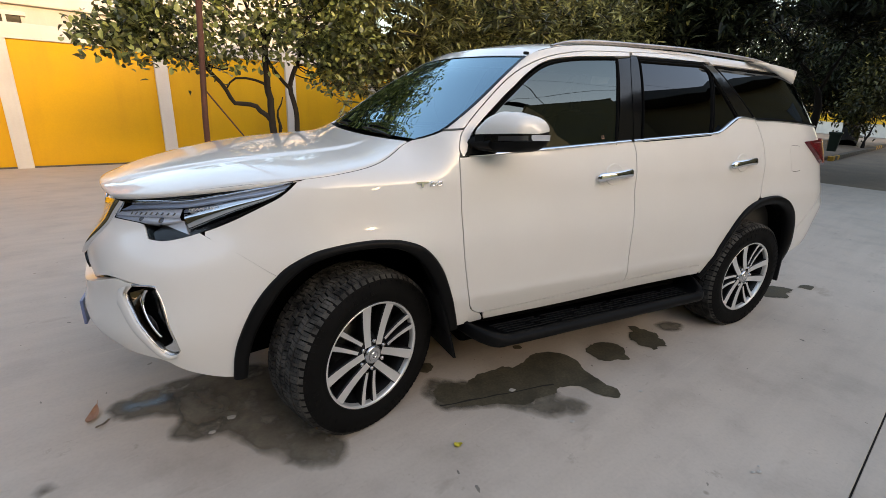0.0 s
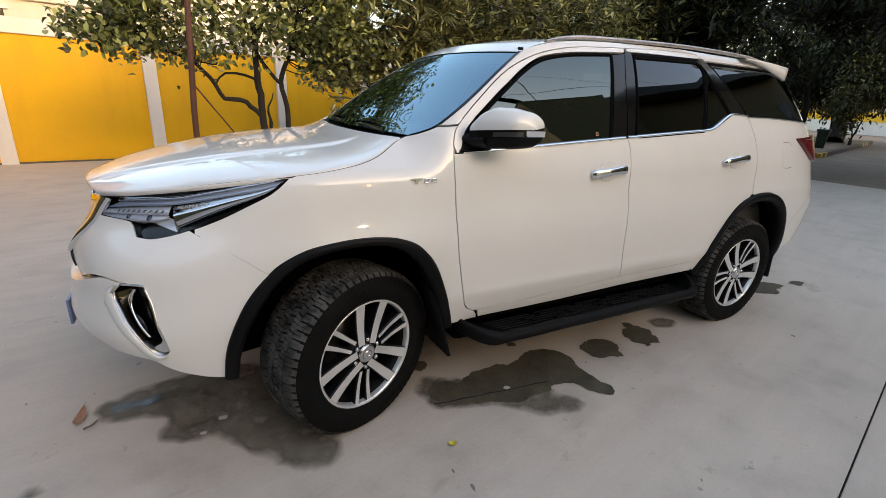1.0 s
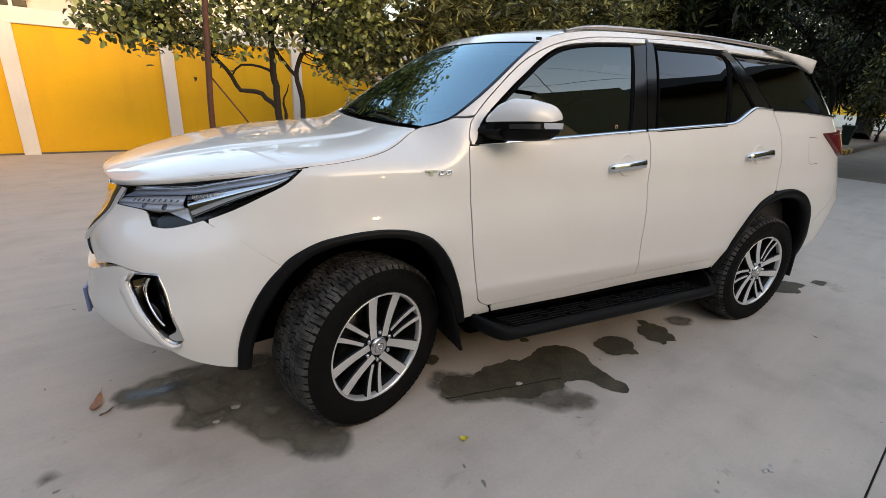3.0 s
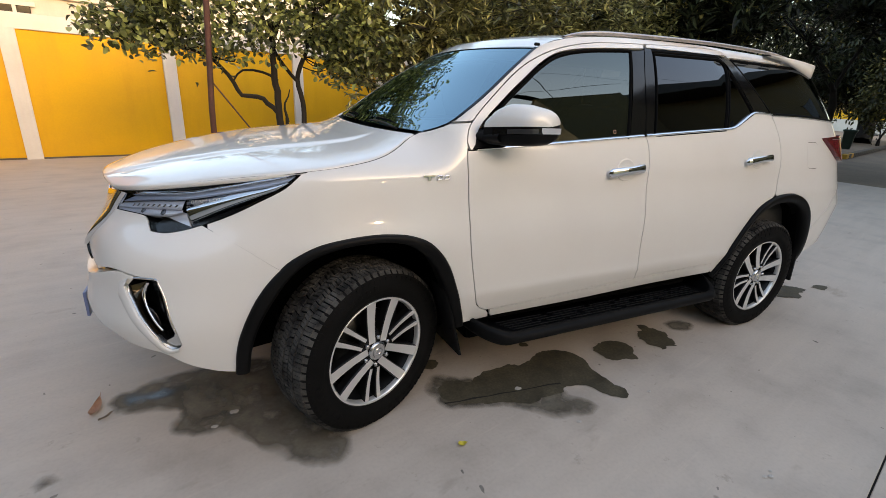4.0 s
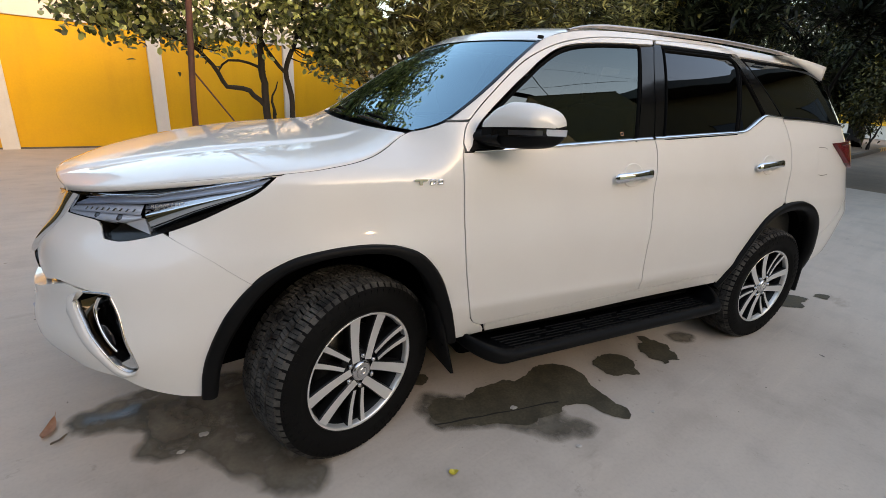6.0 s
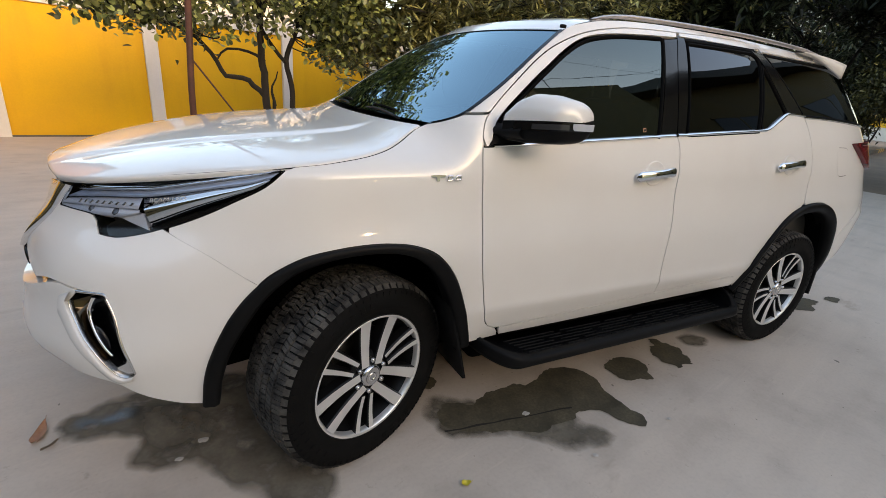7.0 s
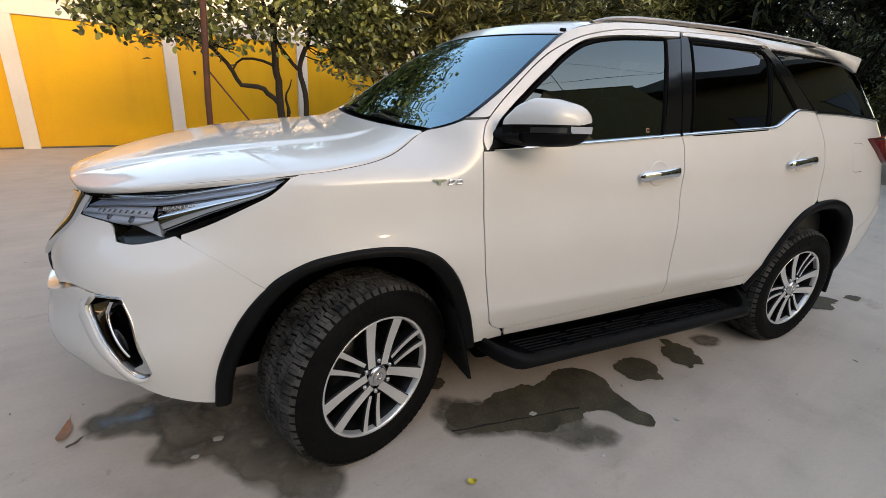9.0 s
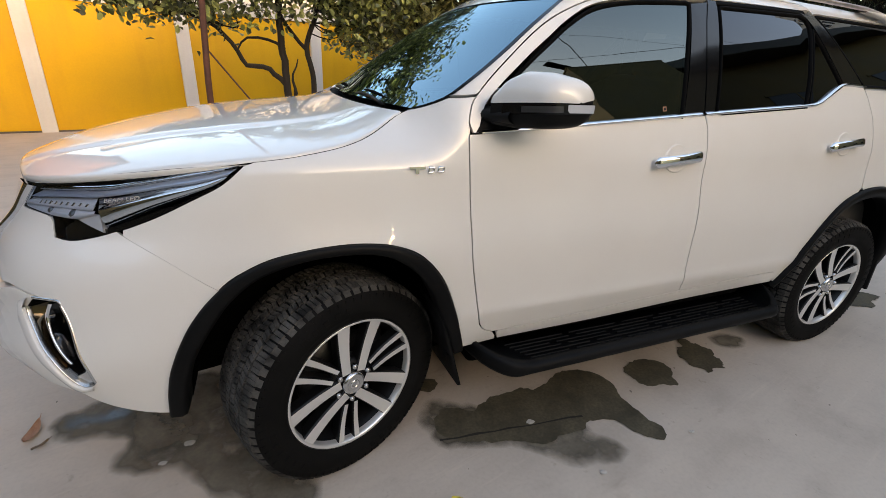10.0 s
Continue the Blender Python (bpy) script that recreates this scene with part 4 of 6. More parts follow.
    # arch mouldings, mud flaps, wells
    n = 60
    edge, inner_edge = resampled(ARCH_OUT, n), resampled(ARCH_IN, n)
    put("arch_moulding", band("arch_moulding", edge, inner_edge, [(0, -0.004), (0.05, 0.014), (0.2, 0.021), (0.75, 0.019), (1.0, 0.008), (1.06, -0.02), (1.06, -0.07)], BLACK, flip), car, "black plastic arch moulding")
    redge, rinner = resampled(REAR_ARCH_OUT, n), resampled(REAR_ARCH_IN, n)
    put("arch_moulding", band("arch_moulding", redge, rinner, [(0, -0.004), (0.05, 0.014), (0.2, 0.021), (0.75, 0.019), (1.0, 0.008), (1.06, -0.02), (1.06, -0.07)], BLACK, flip), car, "black plastic arch moulding")
    s = 1 if flip else -1
    for name, cx, line in (("wheel_well", 0.0, ARCH_IN), ("wheel_well", 2.745, REAR_ARCH_IN)):
        ring = resampled(np.vstack([line[:1] - (-0.02, 0.16), line, line[-1:] - (0.02, 0.16)]), 56)
        middle = ring.mean(0)
        rows = [[(cx + (u - cx) * k, s * y, 0.30 + (max(z, 0.40 if y > 0.78 else 0.24) - 0.30) * k) for u, z in ring] for y, k in ((0.875, 1.02), (0.80, 1.04), (0.60, 1.04), (0.45, 1.03), (0.44, 0.3))]
        put(name, patch(name, rows, SHADOW), car, "matt black wheel well")
    for x0, x1, z0, lean, name in ((0.405, 0.455, 0.255, 0.0, "mud_flap"), (3.17, 3.23, 0.27, 0.05, "mud_flap")):
        rows = []
        for t in np.linspace(0, 1, 8):
            z = 0.62 - t * (0.62 - z0)
            y0, y1 = 0.60, 0.895 - 0.01 * t
            x = x0 - 0.085 + 0.10 * t + lean * t if x0 < 1 else x0 - 0.03 + 0.05 * t
            rows.append([(x, s * y0, z), (x + 0.004, s * (y0 + y1) / 2, z), (x + 0.008, s * y1, z), (x + 0.022, s * (y1 + 0.004), z), (x + 0.022, s * y1 - s * 0.02, z), (x + 0.018, s * y0, z)])
        put(name, patch(name, rows, BLACK, closed=True), car, "black rubber mud flap")

    # running board with ribs
    board = put("running_board", running_board(s), car, "black plastic running board with ribbed treads")
    rnd = random.Random(9)
    for k in range(6):
        y, x = 0.838 + 0.022 * k, 0.655 + 0.012 * k
        while x < 2.04:
            run = min(rnd.uniform(0.16, 0.44), 2.09 - x)
            if not (1.30 < x + run / 2 < 1.36):
                put("tread_rib", box("tread_rib", (run, 0.008, 0.008), BLACK, 0.002, (x + run / 2, s * y, 0.3595), 1), board)
            x += run + 0.035


def running_board(s):
    """A moulded step: a flat tread inside a raised, rounded outer bolster that sweeps up to the ends."""
    rows = []
    for x in np.linspace(0.475, 2.235, 90):
        end = min((x - 0.475) / 0.16, (2.235 - x) / 0.14, 1.0)
        k = math.sin(max(end, 0.02) * math.pi / 2) ** 0.6
        y_in, y_out = 0.74, 0.80 + 0.225 * k
        rise = 0.045 * (1 - k) if x < 1 else 0.03 * (1 - k)
        tread = 0.380 + 0.055 * (1 - min(1, (x - 0.475) / 0.20)) if x < 1 else 0.380 + 0.05 * (1 - min(1, (2.235 - x) / 0.10))
        dip = 0.020 * k
        t = [(y_in, 0.345), (y_in, tread - dip), (y_out - 0.060, tread - dip), (y_out - 0.050, tread + 0.003), (y_out - 0.040, tread + 0.008), (y_out - 0.010, tread + 0.002), (y_out, tread - 0.012),
             (y_out - 0.002, 0.352 + rise), (y_out - 0.014, 0.338 + rise), (y_out - 0.08, 0.334 + rise), (y_in, 0.340)]
        rows.append([(x, s * y, z) for y, z in t])
    first, last = rows[0], rows[-1]
    verts = [p for r in rows for p in r]
    c = len(first)
    faces = [(i * c + j, i * c + (j + 1) % c, (i + 1) * c + (j + 1) % c, (i + 1) * c + j) for i in range(len(rows) - 1) for j in range(c)]
    faces += [tuple(range(c)), tuple(reversed(range(len(verts) - c, len(verts))))]
    me = mesh_from("running_board", verts, faces, BLACK, True)
    bm = bmesh.new()
    bm.from_mesh(me)
    return from_bm("running_board", bm, BLACK, True)


def mirror(door, flip):
    """Door mirror: white cap above a black housing with an indicator strip, on a short arm."""
    s = 1 if flip else -1
    def shell(name, low, high, mats, grow=0.0, y0=0.0, y1=1.0):
        rows = []
        for t in np.linspace(y0, y1, 26):
            y = 0.885 + 0.20 * t
            end = math.sqrt(max(0.0, 1 - max(0.0, (t - 0.78) / 0.22) ** 2.8))
            out = end * (1 - 0.40 * (1 - t) ** 1.5)
            swell = end * float(np.interp(t, [0, 0.15, 0.35, 0.6, 0.85, 1], [0.36, 0.80, 1.0, 0.94, 0.74, 0.58]))
            under = end * float(np.interp(t, [0, 0.3, 0.7, 1], [0.86, 0.98, 0.98, 0.80]))
            cx, cz = 0.522 + 0.138 * t, 1.330 + 0.020 * t
            rx, top, down = 0.080 * out + 0.004 + grow, 0.090 * swell + 0.003 + grow, 0.076 * under + 0.003 + grow
            ring = []
            for a in np.linspace(low, high, 22):
                c, sn = math.cos(a), math.sin(a)
                p = 2.5 if sn > 0 else 4.5
                r = (abs(c) ** p + abs(sn) ** p) ** (-1 / p)
                ring.append((cx - rx * c * r, s * y, cz + (top if sn > 0 else down) * sn * r))
            rows.append(ring)
        return patch(name, rows, mats, flip=False)
    pod = part("mirror", shell("mirror", 0, 2 * math.pi, BLACK, -0.003), door, "door mirror, white cap over black housing")
    part("mirror_cap", shell("mirror_cap", 0.02, math.pi - 0.25, PAINT, 0.0, 0.02), pod, "pearl white cap")
    def girdle(name, run, high, low, mats, grow):
        """A strip round the housing, along its front (+) and rear (-) stations."""
        rows = []
        for drop in np.linspace(high, low, 6):
            ring = []
            for t, way in run:
                end = math.sqrt(max(0.0, 1 - max(0.0, (t - 0.78) / 0.22) ** 2.8))
                down = 0.076 * end * float(np.interp(t, [0, 0.3, 0.7, 1], [0.86, 0.98, 0.98, 0.80])) + 0.003
                rx = (0.080 * end * (1 - 0.40 * (1 - t) ** 1.5) + 0.004) * (1 - min(0.98, drop / down) ** 4.5) ** (1 / 4.5) + grow
                ring.append((0.522 + 0.138 * t - way * rx, s * (0.885 + 0.20 * t + grow * (t > 0.8)), 1.330 + 0.020 * t - drop))
            rows.append(ring)
        return patch(name, rows, mats)
    nose = [(t, 1) for t in np.r_[np.linspace(0.22, 0.9, 14), np.linspace(0.92, 0.985, 6)]]
    wrap = [(t, -1) for t in np.r_[np.linspace(0.985, 0.92, 6), np.linspace(0.90, 0.55, 8)]]
    part("indicator", girdle("indicator", nose + wrap, 0.002, 0.031, GLOSS_BLACK, 0.0015), pod, "gloss black indicator strip")
    part("indicator_tip", girdle("indicator_tip", nose[-1:] + wrap[:-2], 0.004, 0.027, SILVER_BLUE, 0.003), pod, "bright clear indicator tip")
    part("indicator_lens", girdle("indicator_lens", nose[6:-1], 0.008, 0.026, SMOKE_LENS, 0.0028), pod, "smoked indicator lens")
    rows = []
    for t in np.linspace(0, 1, 10):
        y = 0.80 + 0.16 * t
        rows.append([(0.530 + 0.03 * t + (0.085 - 0.02 * t) * math.cos(a), s * y, 1.286 + 0.012 * t + (0.036 - 0.006 * t) * math.sin(a)) for a in np.linspace(0, 2 * math.pi, 20)[:-1]])
    part("mirror_arm", patch("mirror_arm", rows, BLACK, closed=True), pod, "black mirror arm")
    sail = loop(straight((0.440, 1.238), (0.62, 1.248)), straight((0.62, 1.25), (0.635, 1.405)), straight((0.60, 1.402), (0.505, 1.325)), straight((0.505, 1.325), (0.44, 1.238)))
    part("mirror_base", sheet("mirror_base", sail, side, BLACK, 0.004, 0.02, flip), pod, "black triangular mirror base")


def door_handle(door, flip, u0, u1, z0, z1):
    """A chrome pull handle over a shallow dish."""
    s = 1 if flip else -1
    mid_u, mid_z = (u0 + u1) / 2, (z0 + z1) / 2
    a = np.linspace(0, 2 * math.pi, 41)[:-1]
    dish_o = np.stack([mid_u + 0.004 + 0.066 * np.cos(a), mid_z + 0.004 + 0.056 * np.sin(a)], 1)
    dish_i = np.stack([mid_u + 0.004 + 0.022 * np.cos(a), mid_z + 0.004 + 0.016 * np.sin(a)], 1)
    part("handle_dish", band("handle_dish", dish_o, dish_i, [(0, 0.0005), (0.06, 0.0040), (0.16, 0.0036), (0.3, 0.0016), (1, 0.0004)], PAINT, flip, True), door, "shallow white dish")
    rows = []
    for t in np.linspace(0, 1, 34):
        u = u0 + (u1 - u0) * t
        end = 1 - max(0.0, 1 - min(t, 1 - t) / 0.075)**2
        bow = 0.012 + 0.022 * math.sin(math.pi * t) ** 0.7
        h = (0.0225 - 0.0050 * math.sin(math.pi * t) ** 1.5) * math.sqrt(max(end, 0.01))
        thick = 0.013 * math.sqrt(max(end, 0.01))
        z = z0 + (z1 - z0) * t + 0.004 * math.sin(math.pi * t)
        rows.append([lifted([(u, z + h * math.copysign(abs(math.sin(b)) ** 0.8, math.sin(b)))], bow + thick * math.cos(b))[0] for b in np.linspace(0, 2 * math.pi, 21)[:-1]])
    rows = [[np.mean(rows[0], 0)] * 20] + rows + [[np.mean(rows[-1], 0)] * 20]
    part("door_handle", patch("door_handle", rows, CHROME, flip, True), door, "chrome pull handle")


def car_middle(car):
    """Hood, windscreen, roof, grille and what else spans the car."""
    # hood: from the seam over a crowned middle with two raised folds
    edge = lifted(reach(HOOD_SEAM, -1.14, 0.256) + (0, 0.003), 0.0)
    s_run = np.r_[0, np.cumsum(np.linalg.norm(np.diff(edge, axis=0), axis=1))]
    s_at = s_run / s_run[-1]
    ws = np.linspace(-1, 1, 121)
    crown = np.interp(s_at, [0, 0.12, 0.4, 0.75, 0.9, 1], [0.015, 0.045, 0.062, 0.055, 0.030, -0.006])
    crown = np.convolve(np.pad(crown, 12, mode="reflect", reflect_type="odd"), np.hanning(27)[1:-1] / 13, mode="valid")
    ahead = np.interp(s_at, [0, 0.15, 0.6, 1], [-0.085, -0.06, -0.05, -0.085])
    ahead = np.convolve(np.pad(ahead, 12, mode="reflect", reflect_type="odd"), np.hanning(27)[1:-1] / 13, mode="valid")
    rows = []
    for (x, y, z), c, f in zip(edge, crown, ahead):
        a = np.abs(ws)
        fold = 0.011 * np.clip((0.62 - a) / 0.06, 0, 1) ** 2 * (3 - 2 * np.clip((0.62 - a) / 0.06, 0, 1)) * max(0, min(1, c / 0.035))
        rows.append(np.stack([x + f * (1 - a**2), -y * ws, z + c * (1 - a**4.0) * 0.86 + fold * 0.8 - 0.004 * (a > 0.999)], 1))
    front = rows[0]
    lips = [front + (0.004, 0, -0.016), front + (-0.003, 0, -0.008)]
    full = [np.vstack([[r[0] + (0, np.sign(-r[0][1]) * 0.006, -0.014)], r, [r[-1] + (0, np.sign(-r[-1][1]) * 0.006, -0.014)]]) for r in [lips[0], lips[1], *rows]]
    part("hood", patch("hood", full, PAINT), car)
    # cowl and wipers
    foot = rows[-1]
    cowl = [foot + (0.006, 0, -0.006), foot + (0.05, 0, -0.012), foot + (0.11, 0, -0.004)]
    part("cowl", patch("cowl", cowl, BLACK), car, "black cowl panel")
    # windscreen
    rim = lifted(resampled(reach(SCREEN_SIDE, 0.265, 0.955), 24), -0.004) + (-0.004, 0.010, 0.0)
    rows = []
    for k, e in zip(np.linspace(0, 1, 24), rim):
        bow_x, bow_z = -0.095 + 0.010 * k, 0.002 + 0.014 * k
        rows.append(np.stack([e[0] + bow_x * (1 - ws**2), -e[1] * ws, e[2] + bow_z * (1 - ws**2)], 1))
    rows = np.array(rows)
    screen = part("windscreen", patch("windscreen", rows[:, ::-1], SCREEN_GLASS), car, "raked windscreen glass")
    part("screen_border", patch("screen_border", [rows[-1] + (0.006, 0, 0.004), rows[-1] + (-0.008, 0, 0.001)], GLOSS_BLACK), screen, "black glass border")
    screen_top = rows[-1]
    for flip in (0, 1):
        lo, hi = rows[:, -1 if flip else 0], rows[:, -5 if flip else 4]
        out = lifted(resampled(reach(SCREEN_SIDE, 0.265, 0.955), 24), -0.002) * (1, -1 if flip else 1, 1)
        part("screen_seal", patch("screen_seal", [out, lo + (-0.002, 0, 0.002), lo + 0.05 * (hi - lo) + (-0.002, 0, 0.003)], GLOSS_BLACK), screen, "thin black screen seal")
    part("sensor_nub", box("sensor_nub", (0.026, 0.016, 0.014), BLACK, 0.005, (0.868, -0.650, 1.688)), screen, "small black nub at the screen corner")
    for x0, y0, x1, y1 in ((0.225, -0.52, 0.205, -0.03), (0.195, 0.04, 0.225, 0.46)):
        pts = [(x0 + (x1 - x0) * k, y0 + (y1 - y0) * k, 1.288 + 0.020 * math.sin(math.pi * k)) for k in np.linspace(0, 1, 10)]
        arm = part("wiper", tube("wiper", pts, [0.007] * 10, BLACK, 6), car, "black wiper arm and blade")
        part("blade", tube("blade", [(p[0] + 0.03, p[1] + 0.02, p[2] + 0.012) for p in pts], [0.006] * 10, SHADOW, 6), arm)
    # roof
    edge = lifted(ROOF_EDGE, 0.0)
    s_at = np.linspace(0, 1, len(edge))
    rows = []
    for (x, y, z), k in zip(edge, s_at):
        up = np.interp(k, [0, 0.1, 0.25, 0.5, 1], [0.028, 0.032, 0.038, 0.040, 0.030])
        back = np.interp(k, [0, 0.08, 0.2, 1], [-0.10, -0.06, 0.0, 0.06])
        rows.append(np.stack([x + back * (1 - ws**2), -y * ws, z + up * (1 - np.abs(ws) ** 2.4)], 1))
    rows = [screen_top + (0.004, 0, 0.0), screen_top + (0.012, 0, 0.004)] + rows[4:]
    part("roof", patch("roof", rows, PAINT), car)
    # spoiler
    rows = []
    for x, z, w, h in ((2.86, 1.802, 0.560, 0.008), (3.00, 1.799, 0.566, 0.018), (3.12, 1.794, 0.568, 0.040), (3.24, 1.786, 0.566, 0.062), (3.36, 1.777, 0.562, 0.080), (3.395, 1.772, 0.560, 0.084), (3.400, 1.764, 0.559, 0.074), (3.398, 1.720, 0.556, 0.022)):
        ys = np.linspace(-1, 1, 25)
        top = [(x - 0.03 * abs(y) ** 3, w * y, z + 0.02 * (1 - y * y)) for y in ys]
        under = [(x - 0.03 * abs(y) ** 3 - 0.012, w * y, z - h + 0.02 * (1 - y * y)) for y in ys[::-1]]
        rows.append(top + under)
    part("spoiler", patch("spoiler", rows, PAINT, closed=True), car, "white roof spoiler")
    for flip in (0, 1):
        s = 1 if flip else -1
        line = curve([(1.06, 0.592, 1.746), (1.14, 0.580, 1.766), (1.28, 0.570, 1.785), (1.60, 0.556, 1.802), (2.2, 0.540, 1.819), (2.75, 0.530, 1.815), (3.00, 0.527, 1.802), (3.14, 0.528, 1.786)], 0.05)
        rows = []
        for i, (x, y, z) in enumerate(line):
            f = min(1, 6 * min(i, len(line) - 1 - i) / len(line) + 0.3)
            rows.append([(x, s * (y + 0.013 * math.cos(a)), z + 0.003 + 0.011 * f * math.sin(a)) for a in np.linspace(0, 2 * math.pi, 13)[:-1]])
        rail = part("roof_rail", patch("roof_rail", rows, WARM_RAIL, closed=True), car, "grey metal roof rail")
        for x in (1.12, 3.04):
            z = float(np.interp(x, line[:, 0], line[:, 2]))
            part("rail_foot", box("rail_foot", (0.10, 0.018, 0.032), WARM_RAIL, 0.008, (x, s * float(np.interp(x, line[:, 0], line[:, 1])), z - 0.036)), rail)
    # grille: dark opening, chrome frame, slats
    opening = loop(GRILLE_EDGE, curve([(-1.125, 0.772), (-1.20, 0.757), (-1.40, 0.747), (-1.599, 0.744)]), straight((-1.599, 0.744), (-1.599, 1.025)), curve([(-1.599, 1.028), (-1.35, 1.028), (-1.10, 1.030)]))
    grille = part("grille", sheet("grille", opening, side, SHADOW, -0.070, 0.01, False, 0.04), car, "dark grille in a chrome frame")
    for flip in (False, True):
        if flip:
            part("grille_back", sheet("grille_back", opening, side, SHADOW, -0.070, 0.01, True, 0.04), grille)
        frame_edge = curve([(-1.020, 1.033), (-1.048, 0.985), (-1.075, 0.930), (-1.112, 0.880), (-1.168, 0.819)])
        foot_edge = curve([(-1.170, 0.817), (-1.135, 0.770), (-1.25, 0.757), (-1.40, 0.750), (-1.599, 0.746)])
        foot_in = curve([(-1.195, 0.817), (-1.20, 0.800), (-1.28, 0.785), (-1.40, 0.775), (-1.599, 0.770)])
        part("frame_foot", band("frame_foot", resampled(foot_edge, 40), resampled(foot_in, 40), [(0, -0.01), (0, 0.006), (0.3, 0.008), (1, -0.01)], GLOSS_BLACK, flip), grille, "gloss black lower frame")
        inward = curve([(-1.180, 1.030), (-1.165, 0.975), (-1.190, 0.910), (-1.205, 0.860), (-1.200, 0.822)])
        part("grille_frame", band("grille_frame", resampled(frame_edge, 50), resampled(inward, 50), [(0, -0.01), (0, 0.010), (0.10, 0.015), (1, 0.000), (1, -0.04)], CHROME, flip), grille, "chrome grille frame")
        for k in range(4):
            z = 0.832 + 0.052 * k
            u_end = float(np.interp(z, [0.80, 0.90, 0.97, 1.03], [-1.20, -1.17, -1.14, -1.13]))
            bar = straight((u_end, z), (-1.599, z), 0.04)
            part("grille_slat", band("grille_slat", bar + (0, 0.011), bar - (0, 0.011), [(0, -0.065), (0.1, -0.048), (0.5, -0.040), (0.9, -0.048), (1, -0.065)], SATIN, flip), grille, "satin silver slat")
    badge_at = lifted([(-1.5999, 0.945)], -0.045)[0]
    ring = [(0.055 + 0.008 * math.cos(a), 0.008 * math.sin(a)) for a in np.linspace(0, 2 * math.pi, 9)]
    part("front_badge", joined("front_badge", [(revolve("ring", ring, CHROME, 32), Matrix.Translation((badge_at[0], 0, badge_at[2])) @ pose(0, 0, 0, 0, 0, 90) @ Matrix.Diagonal((1.3, 1, 0.95, 1)))], [CHROME]), grille, "oval chrome emblem")
    # front plate on the lower bumper, with plain bars
    plate = part("number_plate", box("number_plate", (0.012, 0.48, 0.115), BLUE_PLATE, 0.003, (-1.122, 0.0, 0.430)), car, "blue-grey number plate")
    for k in range(6):
        part("plate_bar", box("plate_bar", (0.004, 0.045, 0.07), WHITE_WALL, 0.001, (-1.130, -0.19 + 0.076 * k, 0.453)), plate)
    # a small sticker in the front door's glass
    sticker = np.array([(1.250, 1.310), (1.268, 1.311), (1.269, 1.328), (1.251, 1.327)])
    part("sticker", sheet("sticker", sticker, side, FALLEN_BROWN, -0.0045, 0.001), car, "small yellow square sticker on the glass")
    part("sticker_mark", sheet("sticker_mark", np.array([(1.253, 1.313), (1.265, 1.314), (1.265, 1.324), (1.254, 1.323)]), side, ALLOY_DARK, -0.0038, 0.0005), car)
    # cabin
    part("floor_pan", box("floor_pan", (3.9, 1.40, 0.10), SHADOW, 0.03, (1.60, 0, 0.34)), car, "black underside")
    part("underbody", box("underbody", (1.72, 1.56, 0.12), SHADOW, 0.03, (1.38, 0, 0.26)), car, "black underside")
    part("engine_bay", box("engine_bay", (0.85, 1.0, 0.45), SHADOW, 0.05, (-0.36, 0, 0.50)), car, "black underside")
    part("cabin_tub", box("cabin_tub", (2.6, 1.55, 0.30), INSIDE, 0.05, (2.0, 0, 0.55)), car, "dark cabin floor")
    part("dashboard", box("dashboard", (0.42, 1.44, 0.36), INSIDE, 0.08, (0.56, 0, 0.93)), car, "dark dashboard")
    part("headliner", box("headliner", (2.12, 1.10, 0.02), SEAT, 0.008, (2.10, 0, 1.712)), car, "tan headliner")
    for y in (-0.38, 0.38):
        seat = part("front_seat", box("front_seat", (0.50, 0.52, 0.24), SEAT, 0.07, (1.25, y, 0.68), 3), car, "tan leather seat")
        back = box("backrest", (0.16, 0.50, 0.62), SEAT, 0.06, (0, 0, 0), 3)
        part("backrest", back, seat, at=pose(1.46, y, 0.82, 0, 14, 0))
        part("headrest", box("headrest", (0.10, 0.26, 0.18), SEAT, 0.05, (0, 0, 0), 3), seat, at=pose(1.63, y, 1.42, 0, 10, 0))
    bench = part("rear_bench", box("rear_bench", (0.50, 1.30, 0.24), SEAT, 0.07, (2.20, 0, 0.72), 3), car, "tan leather bench")
    part("backrest", box("backrest", (0.16, 1.30, 0.62), SEAT, 0.06, (0, 0, 0), 3), bench, at=pose(2.45, 0, 0.86, 0, 14, 0))
    wheel_ring = [(0.18 + 0.014 * math.cos(a), 0.014 * math.sin(a)) for a in np.linspace(0, 2 * math.pi, 9)]
    part("steering_wheel", joined("steering_wheel", [(revolve("ring", wheel_ring, INSIDE, 40), pose(0.86, -0.38, 1.10, 0, 0, 90) @ pose(0, 0, 0, 25, 0, 0))], [INSIDE]), car, "dark steering wheel")


